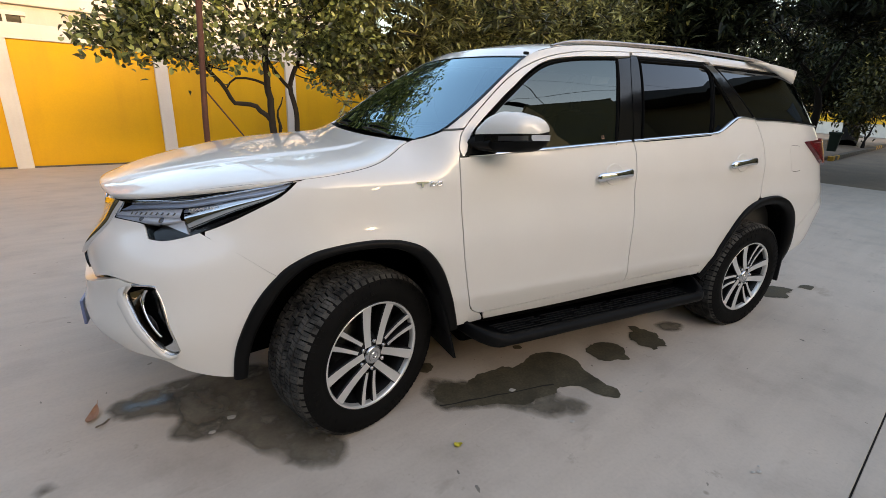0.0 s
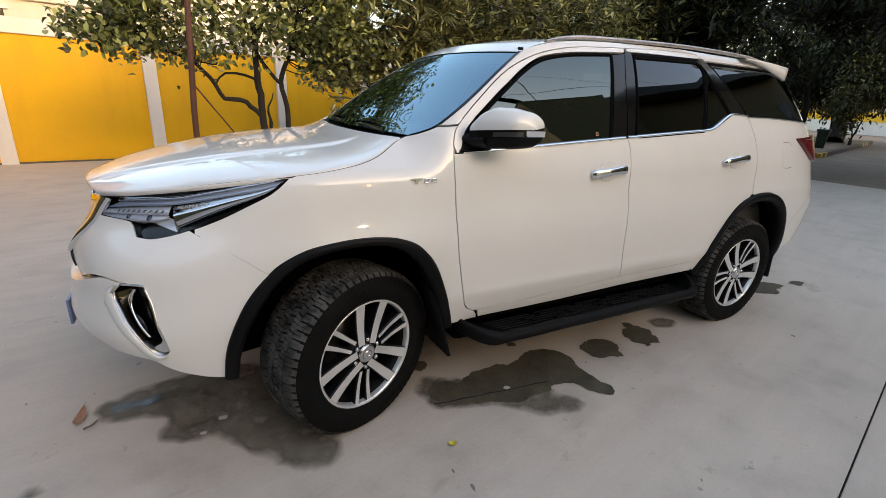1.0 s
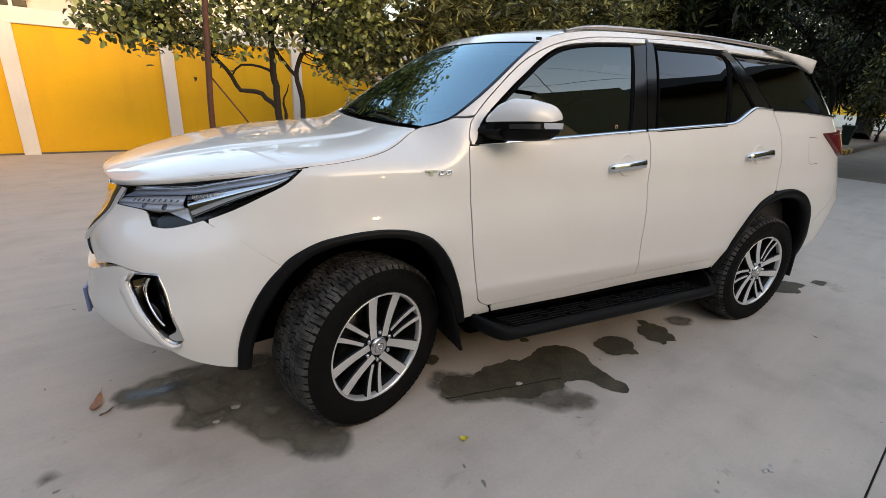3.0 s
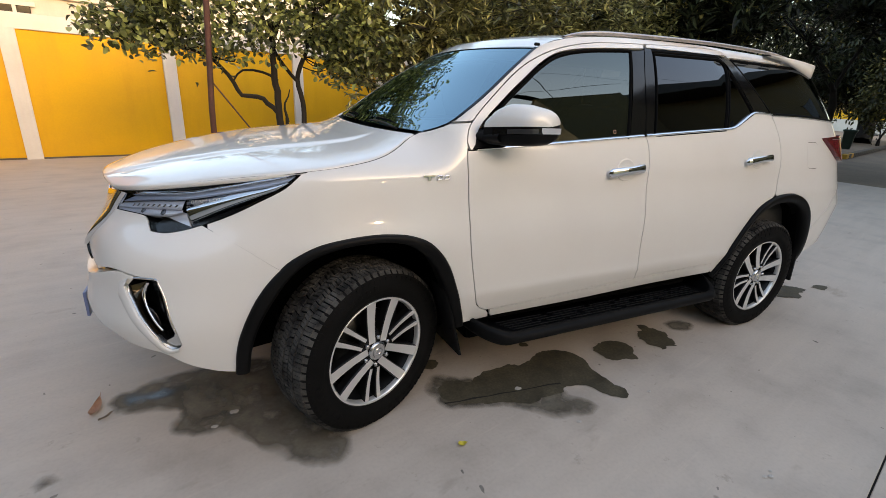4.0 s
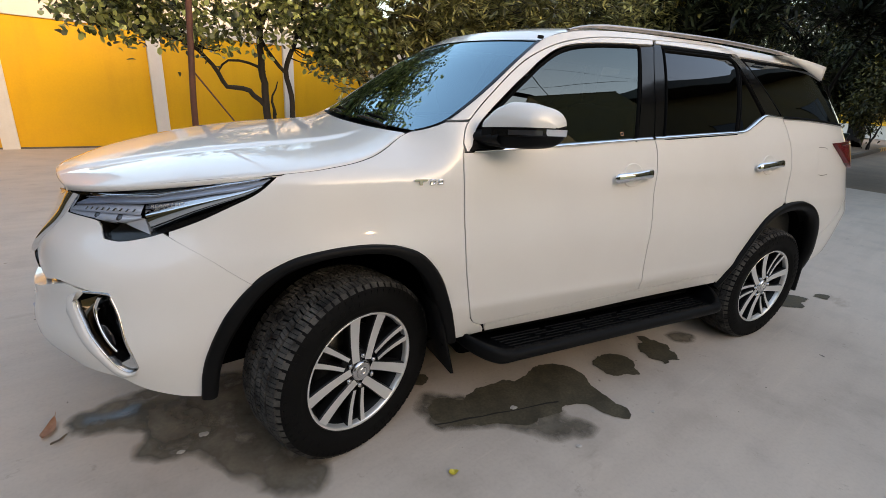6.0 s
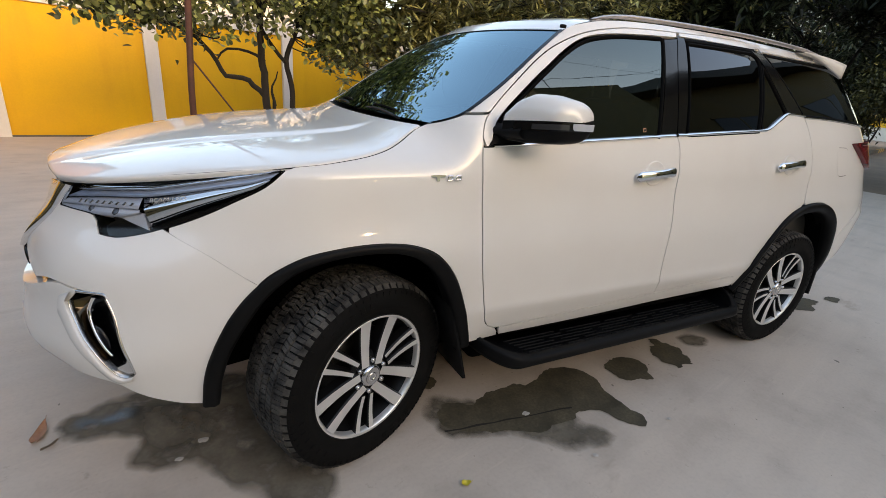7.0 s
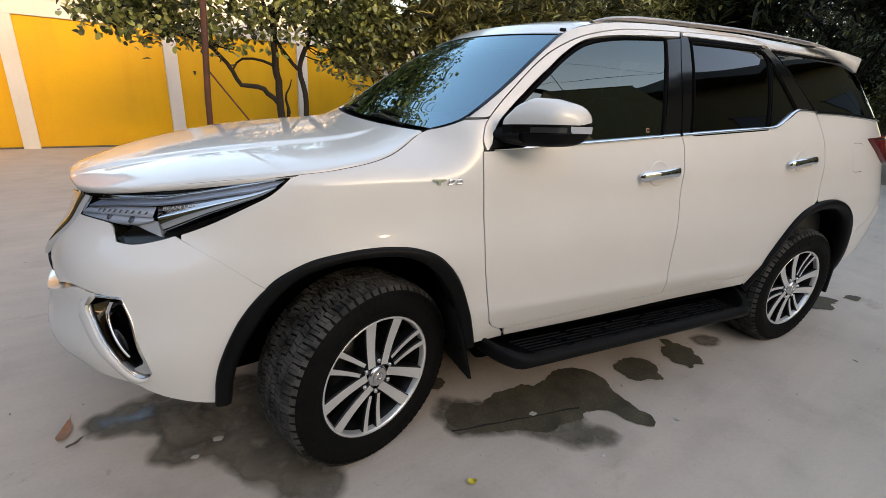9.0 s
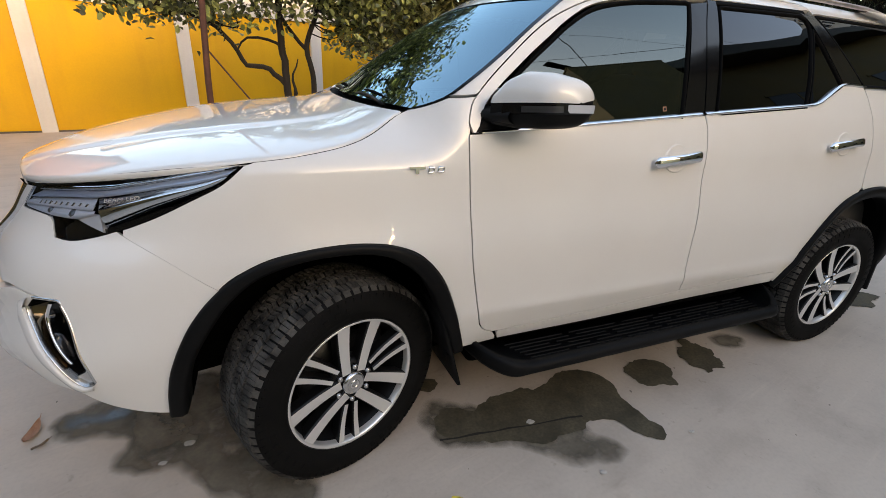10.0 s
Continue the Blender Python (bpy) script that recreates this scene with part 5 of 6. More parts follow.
def spoke(r0, r1, a0, a1, w0, w1):
    """A spoke between two radii and bearings: a machined face on dark flanks."""
    pa, pb = np.array([r0 * math.cos(a0), r0 * math.sin(a0)]), np.array([r1 * math.cos(a1), r1 * math.sin(a1)])
    way = (pb - pa) / np.linalg.norm(pb - pa)
    across = np.array([-way[1], way[0]])
    verts, faces, slots = [], [], []
    n = 6
    for i in range(n):
        t = i / (n - 1)
        c, w = pa + (pb - pa) * t, (w0 + (w1 - w0) * t**1.5) / 2
        y = -0.112 - 0.010 * t + 0.006 * math.sin(math.pi * t)
        l, r = c - across * w, c + across * w
        l2, r2 = c - across * (w + 0.004), c + across * (w + 0.004)
        verts += [(l[0], y, l[1]), (r[0], y, r[1]), (r2[0], y + 0.006, r2[1]), (r2[0], y + 0.045, r2[1]), (l2[0], y + 0.045, l2[1]), (l2[0], y + 0.006, l2[1])]
    for i in range(n - 1):
        for j in range(6):
            k = (j + 1) % 6
            faces.append((i * 6 + j, i * 6 + k, (i + 1) * 6 + k, (i + 1) * 6 + j))
            slots.append(0 if j == 0 else 1)
    faces += [(0, 1, 2, 3, 4, 5), tuple(range(n * 6 - 1, n * 6 - 7, -1))]
    slots += [1, 1]
    return mesh_from("spoke", verts, faces, [ALLOY, ALLOY_DARK], False, slots)


def tread_mesh():
    """Rows of tread blocks round the tyre: wide shoulder lugs and staggered inner blocks, each cut by a sipe."""
    verts, faces = [], []
    rnd = random.Random(3)
    rows = ((-0.116, -0.077, 66, 0.10, 0.43), (-0.071, -0.040, 66, -0.22, 0.42), (-0.035, -0.004, 66, 0.24, 0.42), (0.004, 0.035, 66, -0.24, 0.42), (0.040, 0.071, 66, 0.22, 0.42), (0.077, 0.116, 66, -0.10, 0.43))

    def block(a0, a1, y0, y1, slant, top):
        base = len(verts)
        mid_a, mid_y = (a0 + a1) / 2, (y0 + y1) / 2
        for level, k in ((0.370, 1.0), (top, 0.90)):
            for y, a in ((y0, a0), (y1, a0), (y1, a1), (y0, a1)):
                b = mid_a + (a - mid_a) * k + (slant if y == y1 else -slant)
                drop = 0.010 if abs(y) > 0.11 else (0.003 if abs(y) > 0.072 else 0.0012)
                ym = mid_y + (y - mid_y) * (0.94 if k < 1 else 1)
                verts.append(((level - drop) * math.cos(b), ym, (level - drop) * math.sin(b)))
        faces.extend([(base + 4, base + 5, base + 6, base + 7)] + [(base + j, base + (j + 1) % 4, base + 4 + (j + 1) % 4, base + 4 + j) for j in range(4)])

    for row, (y0, y1, count, slant, fill_part) in enumerate(rows):
        pitch = 2 * math.pi / count
        for i in range(count):
            a = pitch * (i + 0.5 * (row % 2) + rnd.uniform(-0.03, 0.03))
            h, top = pitch * fill_part, 0.3865 - rnd.uniform(0, 0.0012)
            block(a - h, a - 0.014 * pitch, y0, y1, slant * h, top)
            block(a + 0.014 * pitch, a + h, y0, y1, slant * h, top)
            if row in (0, 5):  # the lug's foot on the sidewall
                sgn, base = (-1 if row == 0 else 1), len(verts)
                for r, y in ((0.374, 0.1130), (0.359, 0.1295), (0.355, 0.124)):
                    for da in (-0.8 * h, 0.8 * h):
                        verts.append((r * math.cos(a + da), sgn * y, r * math.sin(a + da)))
                faces.extend([(base, base + 1, base + 3, base + 2), (base, base + 2, base + 4), (base + 1, base + 5, base + 3)])
    me = mesh_from("tread", verts, faces, TREAD, False)
    bm = bmesh.new()
    bm.from_mesh(me)
    return from_bm("tread", bm, TREAD)


def wheel_set(car):
    profile = [(0.248, 0.118), (0.262, 0.126), (0.30, 0.136), (0.335, 0.135), (0.358, 0.128), (0.372, 0.112), (0.374, 0.05), (0.374, -0.05), (0.372, -0.112), (0.358, -0.128), (0.345, -0.1325), (0.336, -0.1335), (0.333, -0.1355),
               (0.300, -0.136), (0.285, -0.1355), (0.282, -0.1335), (0.262, -0.127), (0.250, -0.120), (0.246, -0.10)]
    tyre_me = revolve("tyre", profile, RUBBER, 96)
    tread_me = tread_mesh()
    bars = []
    for i, k in enumerate((0, 1, 2, 3, 4, 5, 12, 13, 14, 15, 16, 24, 25, 26, 27, 28, 29, 36, 37, 38, 39)):
        a = 2 * math.pi * k / 46
        bars.append((box("bar", (0.020, 0.003, 0.022), RUBBER, 0.0008, (0, 0, -0.011), 1), pose(0.312 * math.cos(a), -0.1362, 0.312 * math.sin(a)) @ pose(0, 0, 0, 0, 90 - math.degrees(a), 0)))
    for k in range(72):
        a = 2 * math.pi * k / 72
        bars.append((box("rib", (0.004, 0.003, 0.016), RUBBER, 0.0, (0, 0, -0.008)), pose(0.344 * math.cos(a), -0.1328, 0.344 * math.sin(a)) @ pose(0, 0, 0, 0, 90 - math.degrees(a), 0)))
    relief_me = joined("sidewall_relief", bars, [RUBBER])
    rim_profile = [(0.246, 0.11), (0.236, 0.10), (0.222, 0.06), (0.215, -0.02), (0.220, -0.07), (0.236, -0.100), (0.243, -0.116), (0.246, -0.1235), (0.252, -0.126), (0.2555, -0.124), (0.256, -0.118)]
    lip_profile = [(0.236, -0.100), (0.2395, -0.1185), (0.2420, -0.1235), (0.2500, -0.1275), (0.2525, -0.1245), (0.253, -0.119)]
    rim_me = revolve("rim", rim_profile, ALLOY_DARK, 96)
    lip_me = revolve("rim_lip", lip_profile, ALLOY, 96)
    hub_me = revolve("hub", [(0.0001, -0.100), (0.050, -0.102), (0.078, -0.100), (0.090, -0.085), (0.092, -0.05), (0.06, -0.02)], ALLOY_DARK, 48)
    cap_me = revolve("centre_cap", [(0.0001, -0.124), (0.022, -0.124), (0.028, -0.1225), (0.030, -0.1245), (0.039, -0.122), (0.044, -0.112), (0.045, -0.095)], SATIN, 40)
    emblem_me = revolve("cap_emblem", [(0.010, -0.124), (0.0125, -0.1265), (0.0155, -0.1265), (0.018, -0.124)], CHROME, 24)
    nut_me = revolve("lug_nut", [(0.0001, -0.121), (0.007, -0.121), (0.0095, -0.118), (0.0105, -0.100)], SATIN, 12)
    disc_me = revolve("brake_disc", [(0.06, -0.022), (0.165, -0.022), (0.167, -0.010), (0.06, -0.010)], DISC, 48)
    back_me = revolve("back_plate", [(0.0001, 0.03), (0.22, 0.03)], SHADOW, 40)
    base_turn = math.radians(83)
    wide, thin = [], []
    for k in range(3):
        t = base_turn + k * 2 * math.pi / 3
        for sgn in (-1, 1):
            wide.append(spoke(0.050, 0.243, t + sgn * radians(36), t + sgn * radians(15.5), 0.034, 0.047))
            q = t + math.pi / 3
            thin.append(spoke(0.088, 0.243, q + sgn * radians(13), q + sgn * radians(8.0), 0.015, 0.022))
    caliper_me = box("brake_caliper", (0.07, 0.05, 0.16), ALLOY_DARK, 0.012, (0.14, -0.02, -0.04))
    for me in (tyre_me, tread_me):  # the tyres sit flat on the ground
        for v in me.vertices:
            v.co.z = max(v.co.z, -0.3695)
    for at, spin in ((pose(-0.023, -0.776, 0.370, 0, 0, 20.9), 0), (pose(2.745, -0.778, 0.370), -41), (pose(-0.023, 0.776, 0.370, 0, 0, 200.9), 10), (pose(2.745, 0.778, 0.370, 0, 0, 180), 25)):
        ob = part("wheel", tyre_me, car, "all-terrain tyre on a machined alloy wheel", at)
        turned = pose(0, 0, 0, 0, spin, 0)
        part("tread", tread_me, ob, "dusty tread blocks")
        part("sidewall_relief", relief_me, ob)["kind"] = "stuff"
        part("rim", rim_me, ob, "dark wheel barrel")
        part("rim_lip", lip_me, ob, "bright machined lip")
        part("hub", hub_me, ob)
        part("centre_cap", cap_me, ob, "brushed silver centre cap")
        part("cap_emblem", emblem_me, ob)
        for me in wide + thin:
            part("spoke", me, ob, "machined silver spoke", turned)
        for k in range(6):
            a = base_turn + k * math.pi / 3
            part("lug_nut", nut_me, ob, at=turned @ Matrix.Translation((0.066 * math.cos(a), 0, 0.066 * math.sin(a))))
        part("brake_disc", disc_me, ob, "grey brake disc")
        part("brake_caliper", caliper_me, ob)
        part("back_plate", back_me, ob)


car = thing("car", "pearl white off-road estate car with black arch mouldings, parked on concrete", "car")
for flip in (False, True):
    car_side(car, flip)
car_middle(car)
for flip in (False, True):
    doors = [o for o in car.children if o.name.startswith("front_door")]
    rears = [o for o in car.children if o.name.startswith("rear_door")]
    mirror(doors[int(flip)], flip)
    door_handle(doors[int(flip)], flip, 1.195, 1.445, 1.120, 1.140)
    door_handle(rears[int(flip)], flip, 2.290, 2.565, 1.156, 1.176)
wheel_set(car)


# ---- the yard ----
YARD = pose(-3.38, 7.93, 0, 0, 0, 13)  # along the yellow wall: x runs with it, y into it
ground = thing("ground", "dusty brown earth reaching to the horizon", "ground", kind="structure",
               me=mesh_from("ground", [(-600, -600, -0.03), (600, -600, -0.03), (600, 600, -0.03), (-600, 600, -0.03)], [(0, 1, 2, 3)], EARTH))
pavement = thing("pavement", "pale worn concrete yard in large slabs with dark joints", "pavement", kind="structure",
                 me=mesh_from("pavement", [(-60, -40, -0.014), (14.0, -40, -0.014), (14.0, -0.02, -0.014), (-60, -0.02, -0.014)], [(0, 1, 2, 3)], CRACK), at=YARD)
slab_rows = [-0.02, -10.88, -14.4, -18.0, -21.5, -25.0]
for i, (top, low) in enumerate(zip(slab_rows, slab_rows[1:])):
    for k, (a, b) in enumerate(((-22, 14.0),)):
        slab = box("slab", (b - a - 0.007, top - low - 0.007, 0.012), CONCRETE, 0.003, ((a + b) / 2, (top + low) / 2, -0.012), 1)
        part("slab", slab, pavement)


def stain(name, outline, mat, z, label, ragged=0.02, seed=1):
    """A thin damp patch with a ragged edge."""
    rnd = random.Random(seed)
    line = curve(list(outline) + [outline[0]], 0.012)[:-1]
    jag = []
    for x, y in line:
        spot = Vector((x, y, 0.37 * seed))
        jag.append((ragged * (0.9 * noise.noise(spot * 14) + 0.7 * noise.noise(spot * 47) + rnd.uniform(-0.12, 0.12)), ragged * (0.9 * noise.noise(spot * 14 + Vector((7, 3, 0))) + 0.7 * noise.noise(spot * 47 + Vector((2, 9, 0))) + rnd.uniform(-0.12, 0.12))))
    line = line + np.array(jag)
    fading = mat is DAMP or mat is SHALLOW
    uv, tris = fill(line, 0.05 if fading else 0.12)
    verts = [(x, y, z) for x, y in uv]
    faces = [f if np.cross(np.subtract(verts[f[1]], verts[f[0]])[:2], np.subtract(verts[f[2]], verts[f[0]])[:2]) > 0 else f[::-1] for f in tris]
    me = mesh_from(name, verts, faces, mat, False)
    if fading:
        edge = np.min(np.linalg.norm(uv[:, None] - line[None], axis=2), axis=1)
        me.attributes.new("wetness", "FLOAT", "POINT").data.foreach_set("value", np.clip(edge / 0.045, 0, 1).astype(np.float32))
    return thing(name, label, "wet patch", kind="stuff", me=me)


def blot(x, y, rx, ry, turn, mat, label, seed, z=0.0030):
    """A small uneven mark."""
    rnd = random.Random(seed)
    ring = []
    for k in range(9):
        a = 2 * math.pi * k / 9
        r = rnd.uniform(0.75, 1.2)
        p, q = rx * r * math.cos(a), ry * r * math.sin(a)
        c, d = math.cos(radians(turn)), math.sin(radians(turn))
        ring.append((x + p * c - q * d, y + p * d + q * c))
    return stain("puddle_stain", ring, mat, z, label, min(rx, ry) * 0.35, seed)


stain("damp_halo", [(0.30, -0.74), (0.40, -0.66), (0.52, -0.70), (0.60, -0.76), (0.70, -0.90), (0.96, -0.98), (1.02, -1.06), (1.09, -1.19), (1.02, -1.25), (0.90, -1.23), (0.78, -1.20), (0.70, -1.09), (0.58, -1.02), (0.44, -0.97), (0.34, -0.92)], DAMP, 0.0020, "half-dried damp edge of a puddle on concrete", 0.02, 3)
stain("puddle_stain", [(0.384, -0.786), (0.43, -0.735), (0.50, -0.745), (0.561, -0.79), (0.62, -0.76), (0.687, -0.735), (0.77, -0.735), (0.845, -0.725), (0.906, -0.750), (0.98, -0.730), (1.06, -0.695), (1.138, -0.682), (1.21, -0.70), (1.273, -0.745), (1.31, -0.80), (1.315, -0.85), (1.29, -0.92),
                       (1.278, -0.982), (1.29, -1.05), (1.296, -1.103), (1.315, -1.15), (1.302, -1.185), (1.263, -1.214), (1.23, -1.19), (1.194, -1.156), (1.17, -1.10), (1.13, -1.05), (1.074, -1.026), (1.007, -1.014), (0.985, -1.04), (0.93, -1.05), (0.86, -1.04), (0.80, -1.06), (0.728, -1.04),
                       (0.624, -0.995), (0.516, -0.955), (0.43, -0.915), (0.375, -0.855)], WET, 0.0035, "dark wet stain on the concrete beside the car", 0.013, 4)
stain("puddle_stain", [(1.437, -0.79), (1.48, -0.745), (1.554, -0.725), (1.62, -0.735), (1.67, -0.765), (1.70, -0.83), (1.655, -0.90), (1.63, -0.955), (1.56, -0.935), (1.506, -0.93), (1.455, -0.88)], WET, 0.0035, "small dark wet stain on concrete", 0.014, 5)
stain("puddle_stain", [(1.949, -0.655), (2.00, -0.645), (2.03, -0.69), (2.045, -0.748), (2.09, -0.79), (2.05, -0.85), (1.99, -0.935), (1.93, -0.925), (1.896, -0.955), (1.86, -0.91), (1.835, -0.83), (1.85, -0.75), (1.92, -0.71)], WET, 0.0035, "small dark wet stain on concrete", 0.030, 6)
stain("damp_halo", [(2.17, -0.68), (2.26, -0.665), (2.35, -0.70), (2.38, -0.79), (2.24, -0.84), (2.14, -0.77)], DAMP, 0.0030, "half-dried damp mark on concrete", 0.01, 7)
stain("puddle_stain", [(3.62, -0.60), (3.83, -0.57), (3.95, -0.68), (3.78, -0.72), (3.70, -0.78), (3.52, -0.70)], WET, 0.0035, "dark wet stain behind the rear wheel", 0.02, 8)
stain("puddle_stain", [(4.05, -0.68), (4.16, -0.66), (4.22, -0.72), (4.10, -0.76)], WET, 0.0035, "small wet drop mark on concrete", 0.01, 9)
# the nose patches paint both damp concrete and the car's own shadow
stain("damp_halo", [(-1.13, -0.29), (-1.05, -0.22), (-0.88, -0.16), (-0.60, -0.10), (-0.30, -0.20), (-0.05, -0.50), (-0.10, -0.92), (-0.17, -1.08), (-0.30, -1.06), (-0.44, -0.93), (-0.55, -0.80), (-0.64, -0.70), (-0.76, -0.69), (-0.86, -0.60), (-0.82, -0.50), (-0.92, -0.45), (-1.05, -0.42)], DAMP, 0.0020, "wide half-dried damp patch with painted shade under the nose", 0.02, 10)
stain("puddle_stain", [(-0.86, -0.30), (-0.735, -0.24), (-0.595, -0.36), (-0.50, -0.52), (-0.53, -0.62), (-0.64, -0.64), (-0.74, -0.64), (-0.79, -0.55), (-0.83, -0.42)], DAMP, 0.0032, "damp patch with painted shade under the car's nose", 0.02, 11)
stain("puddle_stain", [(-1.08, -0.29), (-1.03, -0.26), (-0.95, -0.27), (-0.84, -0.24), (-0.78, -0.27), (-0.84, -0.36), (-0.95, -0.36), (-1.04, -0.36)], SHALLOW, 0.0042, "shallow film of water on the concrete", 0.008, 15)
blot(-0.532, -0.842, 0.045, 0.038, 0, DAMP, "small round oil spot on concrete", 12)
blot(1.064, -0.575, 0.035, 0.025, 0, WET, "small wet drop mark on concrete", 13)
blot(0.43, -0.56, 0.06, 0.04, 20, WET, "small wet mark behind the front wheel", 14)
blot(2.42, -0.83, 0.03, 0.03, 0, DAMP, "small faint drop mark on concrete", 21)
blot(1.25, -1.72, 0.05, 0.025, -50, DAMP, "small faint stain on concrete", 22)
blot(-0.02, -1.30, 0.08, 0.035, 30, DAMP, "small faint stain on concrete", 23)
blot(1.39, -1.02, 0.025, 0.02, 0, DAMP, "small faint drop mark on concrete", 24)
blot(2.50, -1.455, 0.05, 0.018, -40, DAMP, "small faint stain on concrete", 25)
blot(-1.21, -0.74, 0.10, 0.04, 20, DAMP, "faint stain on concrete", 26)
crack = [(0.36, -0.901), (0.434, -0.910), (0.52, -0.918), (0.60, -0.930), (0.664, -0.937), (0.76, -0.951), (0.864, -0.961), (0.95, -0.968), (1.018, -0.980)]
thing("crack", "thin dark crack in the concrete under the puddle", "crack", kind="stuff", me=patch("crack", [[(x, y + 0.004 + 0.003 * math.sin(40 * x), 0.0052) for x, y in crack], [(x, y - 0.005 - 0.002 * math.sin(63 * x), 0.0052) for x, y in crack]], CRACK))


def fallen_leaf(name, at, length, width, mat, label, curl):
    rows = []
    for t in np.linspace(0, 1, 12):
        w = width * math.sin(math.pi * t**0.8) ** 0.8 / 2 + 0.0008
        z = 0.004 + curl * (t - 0.4) ** 2 * 2
        rows.append([(length * (t - 0.5), k * w, z + 0.006 * abs(k) ** 2 + 0.002 * math.sin(7 * t + k)) for k in (-1, -0.5, 0, 0.5, 1)])
    ob = thing(name, label, "leaf", me=patch(name, rows, mat), at=at)
    part("stalk", tube("stalk", [(length * 0.48, 0, 0.004 + curl * 0.7), (length * 0.68, 0.004, 0.006 + curl)], [0.0012, 0.001], mat, 5), ob)
    return ob


fallen_leaf("fallen_leaf", pose(-1.150, -0.33, 0.0, 0, 0, 80), 0.115, 0.042, FALLEN_BROWN, "dry reddish-brown leaf curled on the concrete", 0.03)
fallen_leaf("fallen_leaf", pose(-1.10, -0.415, 0.0, 0, 0, 40), 0.06, 0.012, EARTH, "dark dry leaf scrap on the concrete", 0.01)
fallen_leaf("fallen_leaf", pose(0.312, -1.178, 0.0, 0, 0, -20), 0.036, 0.029, FALLEN_YELLOW, "small yellow leaf on the concrete", 0.01)
for x, y, s in ((0.775, -0.935, 0.03), (0.90, -1.26, 0.022), (-0.578, -0.585, 0.032), (-0.66, -0.66, 0.022), (1.42, -1.22, 0.02), (1.40, -1.83, 0.014), (1.43, -1.84, 0.018), (1.46, -1.82, 0.012)):
    rnd = random.Random(int(100 * x))
    bm = bmesh.new()
    bmesh.ops.create_icosphere(bm, subdivisions=2, radius=s / 2)
    for v in bm.verts:
        v.co *= rnd.uniform(0.75, 1.15)
        v.co.x *= 1.4
        v.co.z = max(v.co.z * 0.22 + s * 0.05, 0)
    thing("pebble", "small pale chip of stone on the concrete", "stone", at=pose(x, y, 0.004), me=from_bm("pebble", bm, CHIP))

def specks():
    """Small dirt marks and scuffs strewn over the slabs, in one mesh."""
    rnd = random.Random(77)
    verts, faces = [], []
    for k in range(420):
        r, a = 0.4 + 6.5 * rnd.random() ** 0.8, rnd.uniform(0, 2 * math.pi)
        x, y = 0.9 + r * math.cos(a), -1.2 + r * math.sin(a)
        if -0.3 < x < 3.7 and -0.55 < y < 0.9:
            continue
        size = 0.002 + 0.008 * rnd.random() ** 3
        long, turn = rnd.uniform(1.0, 2.4), rnd.uniform(0, math.pi)
        base, n = len(verts), 8
        for j in range(n):
            b = 2 * math.pi * j / n
            p, q = size * long * math.cos(b) * rnd.uniform(0.5, 1.2), size * math.sin(b) * rnd.uniform(0.5, 1.2)
            verts.append((x + p * math.cos(turn) - q * math.sin(turn), y + p * math.sin(turn) + q * math.cos(turn), 0.0012))
        faces.append(tuple(range(base, base + n)))
    thing("dirt_specks", "small dark dirt specks and scuffs on the concrete", "dirt", kind="stuff", me=mesh_from("dirt_specks", verts, faces, SPECK, False))


specks()

# ---- walls ----
wall = thing("wall_north", "bright yellow rendered boundary wall with white pilasters and coping", "wall", kind="structure", at=YARD,
             me=box("wall_north", (64, 0.20, 2.14), YELLOW, 0.004, (10, 0.12, -0.02)))
part("coping", box("coping", (64, 0.30, 0.25), WHITE_WALL, 0.012, (10, 0.12, 2.12)), wall, "white coping band")
for s in (-7.2, -4.75, -2.42, -0.09, 2.20, 4.78, 6.98, 9.4, 11.8, 14.2, 16.6, 19.0, 21.4):
    part("pilaster", box("pilaster", (0.225, 0.09, 2.14), WHITE_WALL, 0.006, (s, -0.02, -0.02)), wall, "white pilaster")
part("footing", box("footing", (64, 0.06, 0.045), KERB_GREY, 0.012, (10, -0.01, -0.02)), wall, "grey footing")


def house(name, label, at, size, wall_mat, roof_mat, windows, overhang=0.5, fascia=0.28):
    """A plain building with a roof slab, window openings set in frames and sills."""
    w, d, h = size
    ob = thing(name, label, "building", at=at)
    part("wall", box("wall", (w, d, h), wall_mat, 0.02), ob)
    part("roof", box("roof", (w + overhang, d + overhang, fascia), roof_mat, 0.04, (0, 0, h)), ob, "roof slab with overhang")
    trim = wall_mat if wall_mat is SHADED_YELLOW else WHITE_WALL
    for x, z, ww, hh in windows:
        win = part("window", box("window", (ww, 0.06, hh), GLOSS_BLACK, 0.01, (x, -d / 2 - 0.02, z)), ob, "dark window")
        part("frame", box("frame", (ww + 0.16, 0.05, 0.08), trim, 0.01, (x, -d / 2 - 0.03, z + hh)), win)
        part("sill", box("sill", (ww + 0.2, 0.14, 0.07), trim, 0.01, (x, -d / 2 - 0.06, z - 0.08)), win)
        part("mullion", box("mullion", (0.06, 0.07, hh), trim, 0.005, (x, -d / 2 - 0.03, z)), win)
    return ob


house("house", "pale rendered house behind the yellow wall", YARD @ pose(3.4, 7.0, 0, 0, 0, 0), (9.0, 5.0, 4.6), RENDERED, ROOFING, [(-3.2, 3.2, 0.9, 0.7)])
house("house", "faded brick house behind the yellow wall", YARD @ pose(-5.6, 6.2, 0, 0, 0, 0), (6.0, 4.0, 7.6), BRICKY, ROOFING, [(1.0, 2.7, 1.0, 0.8)])
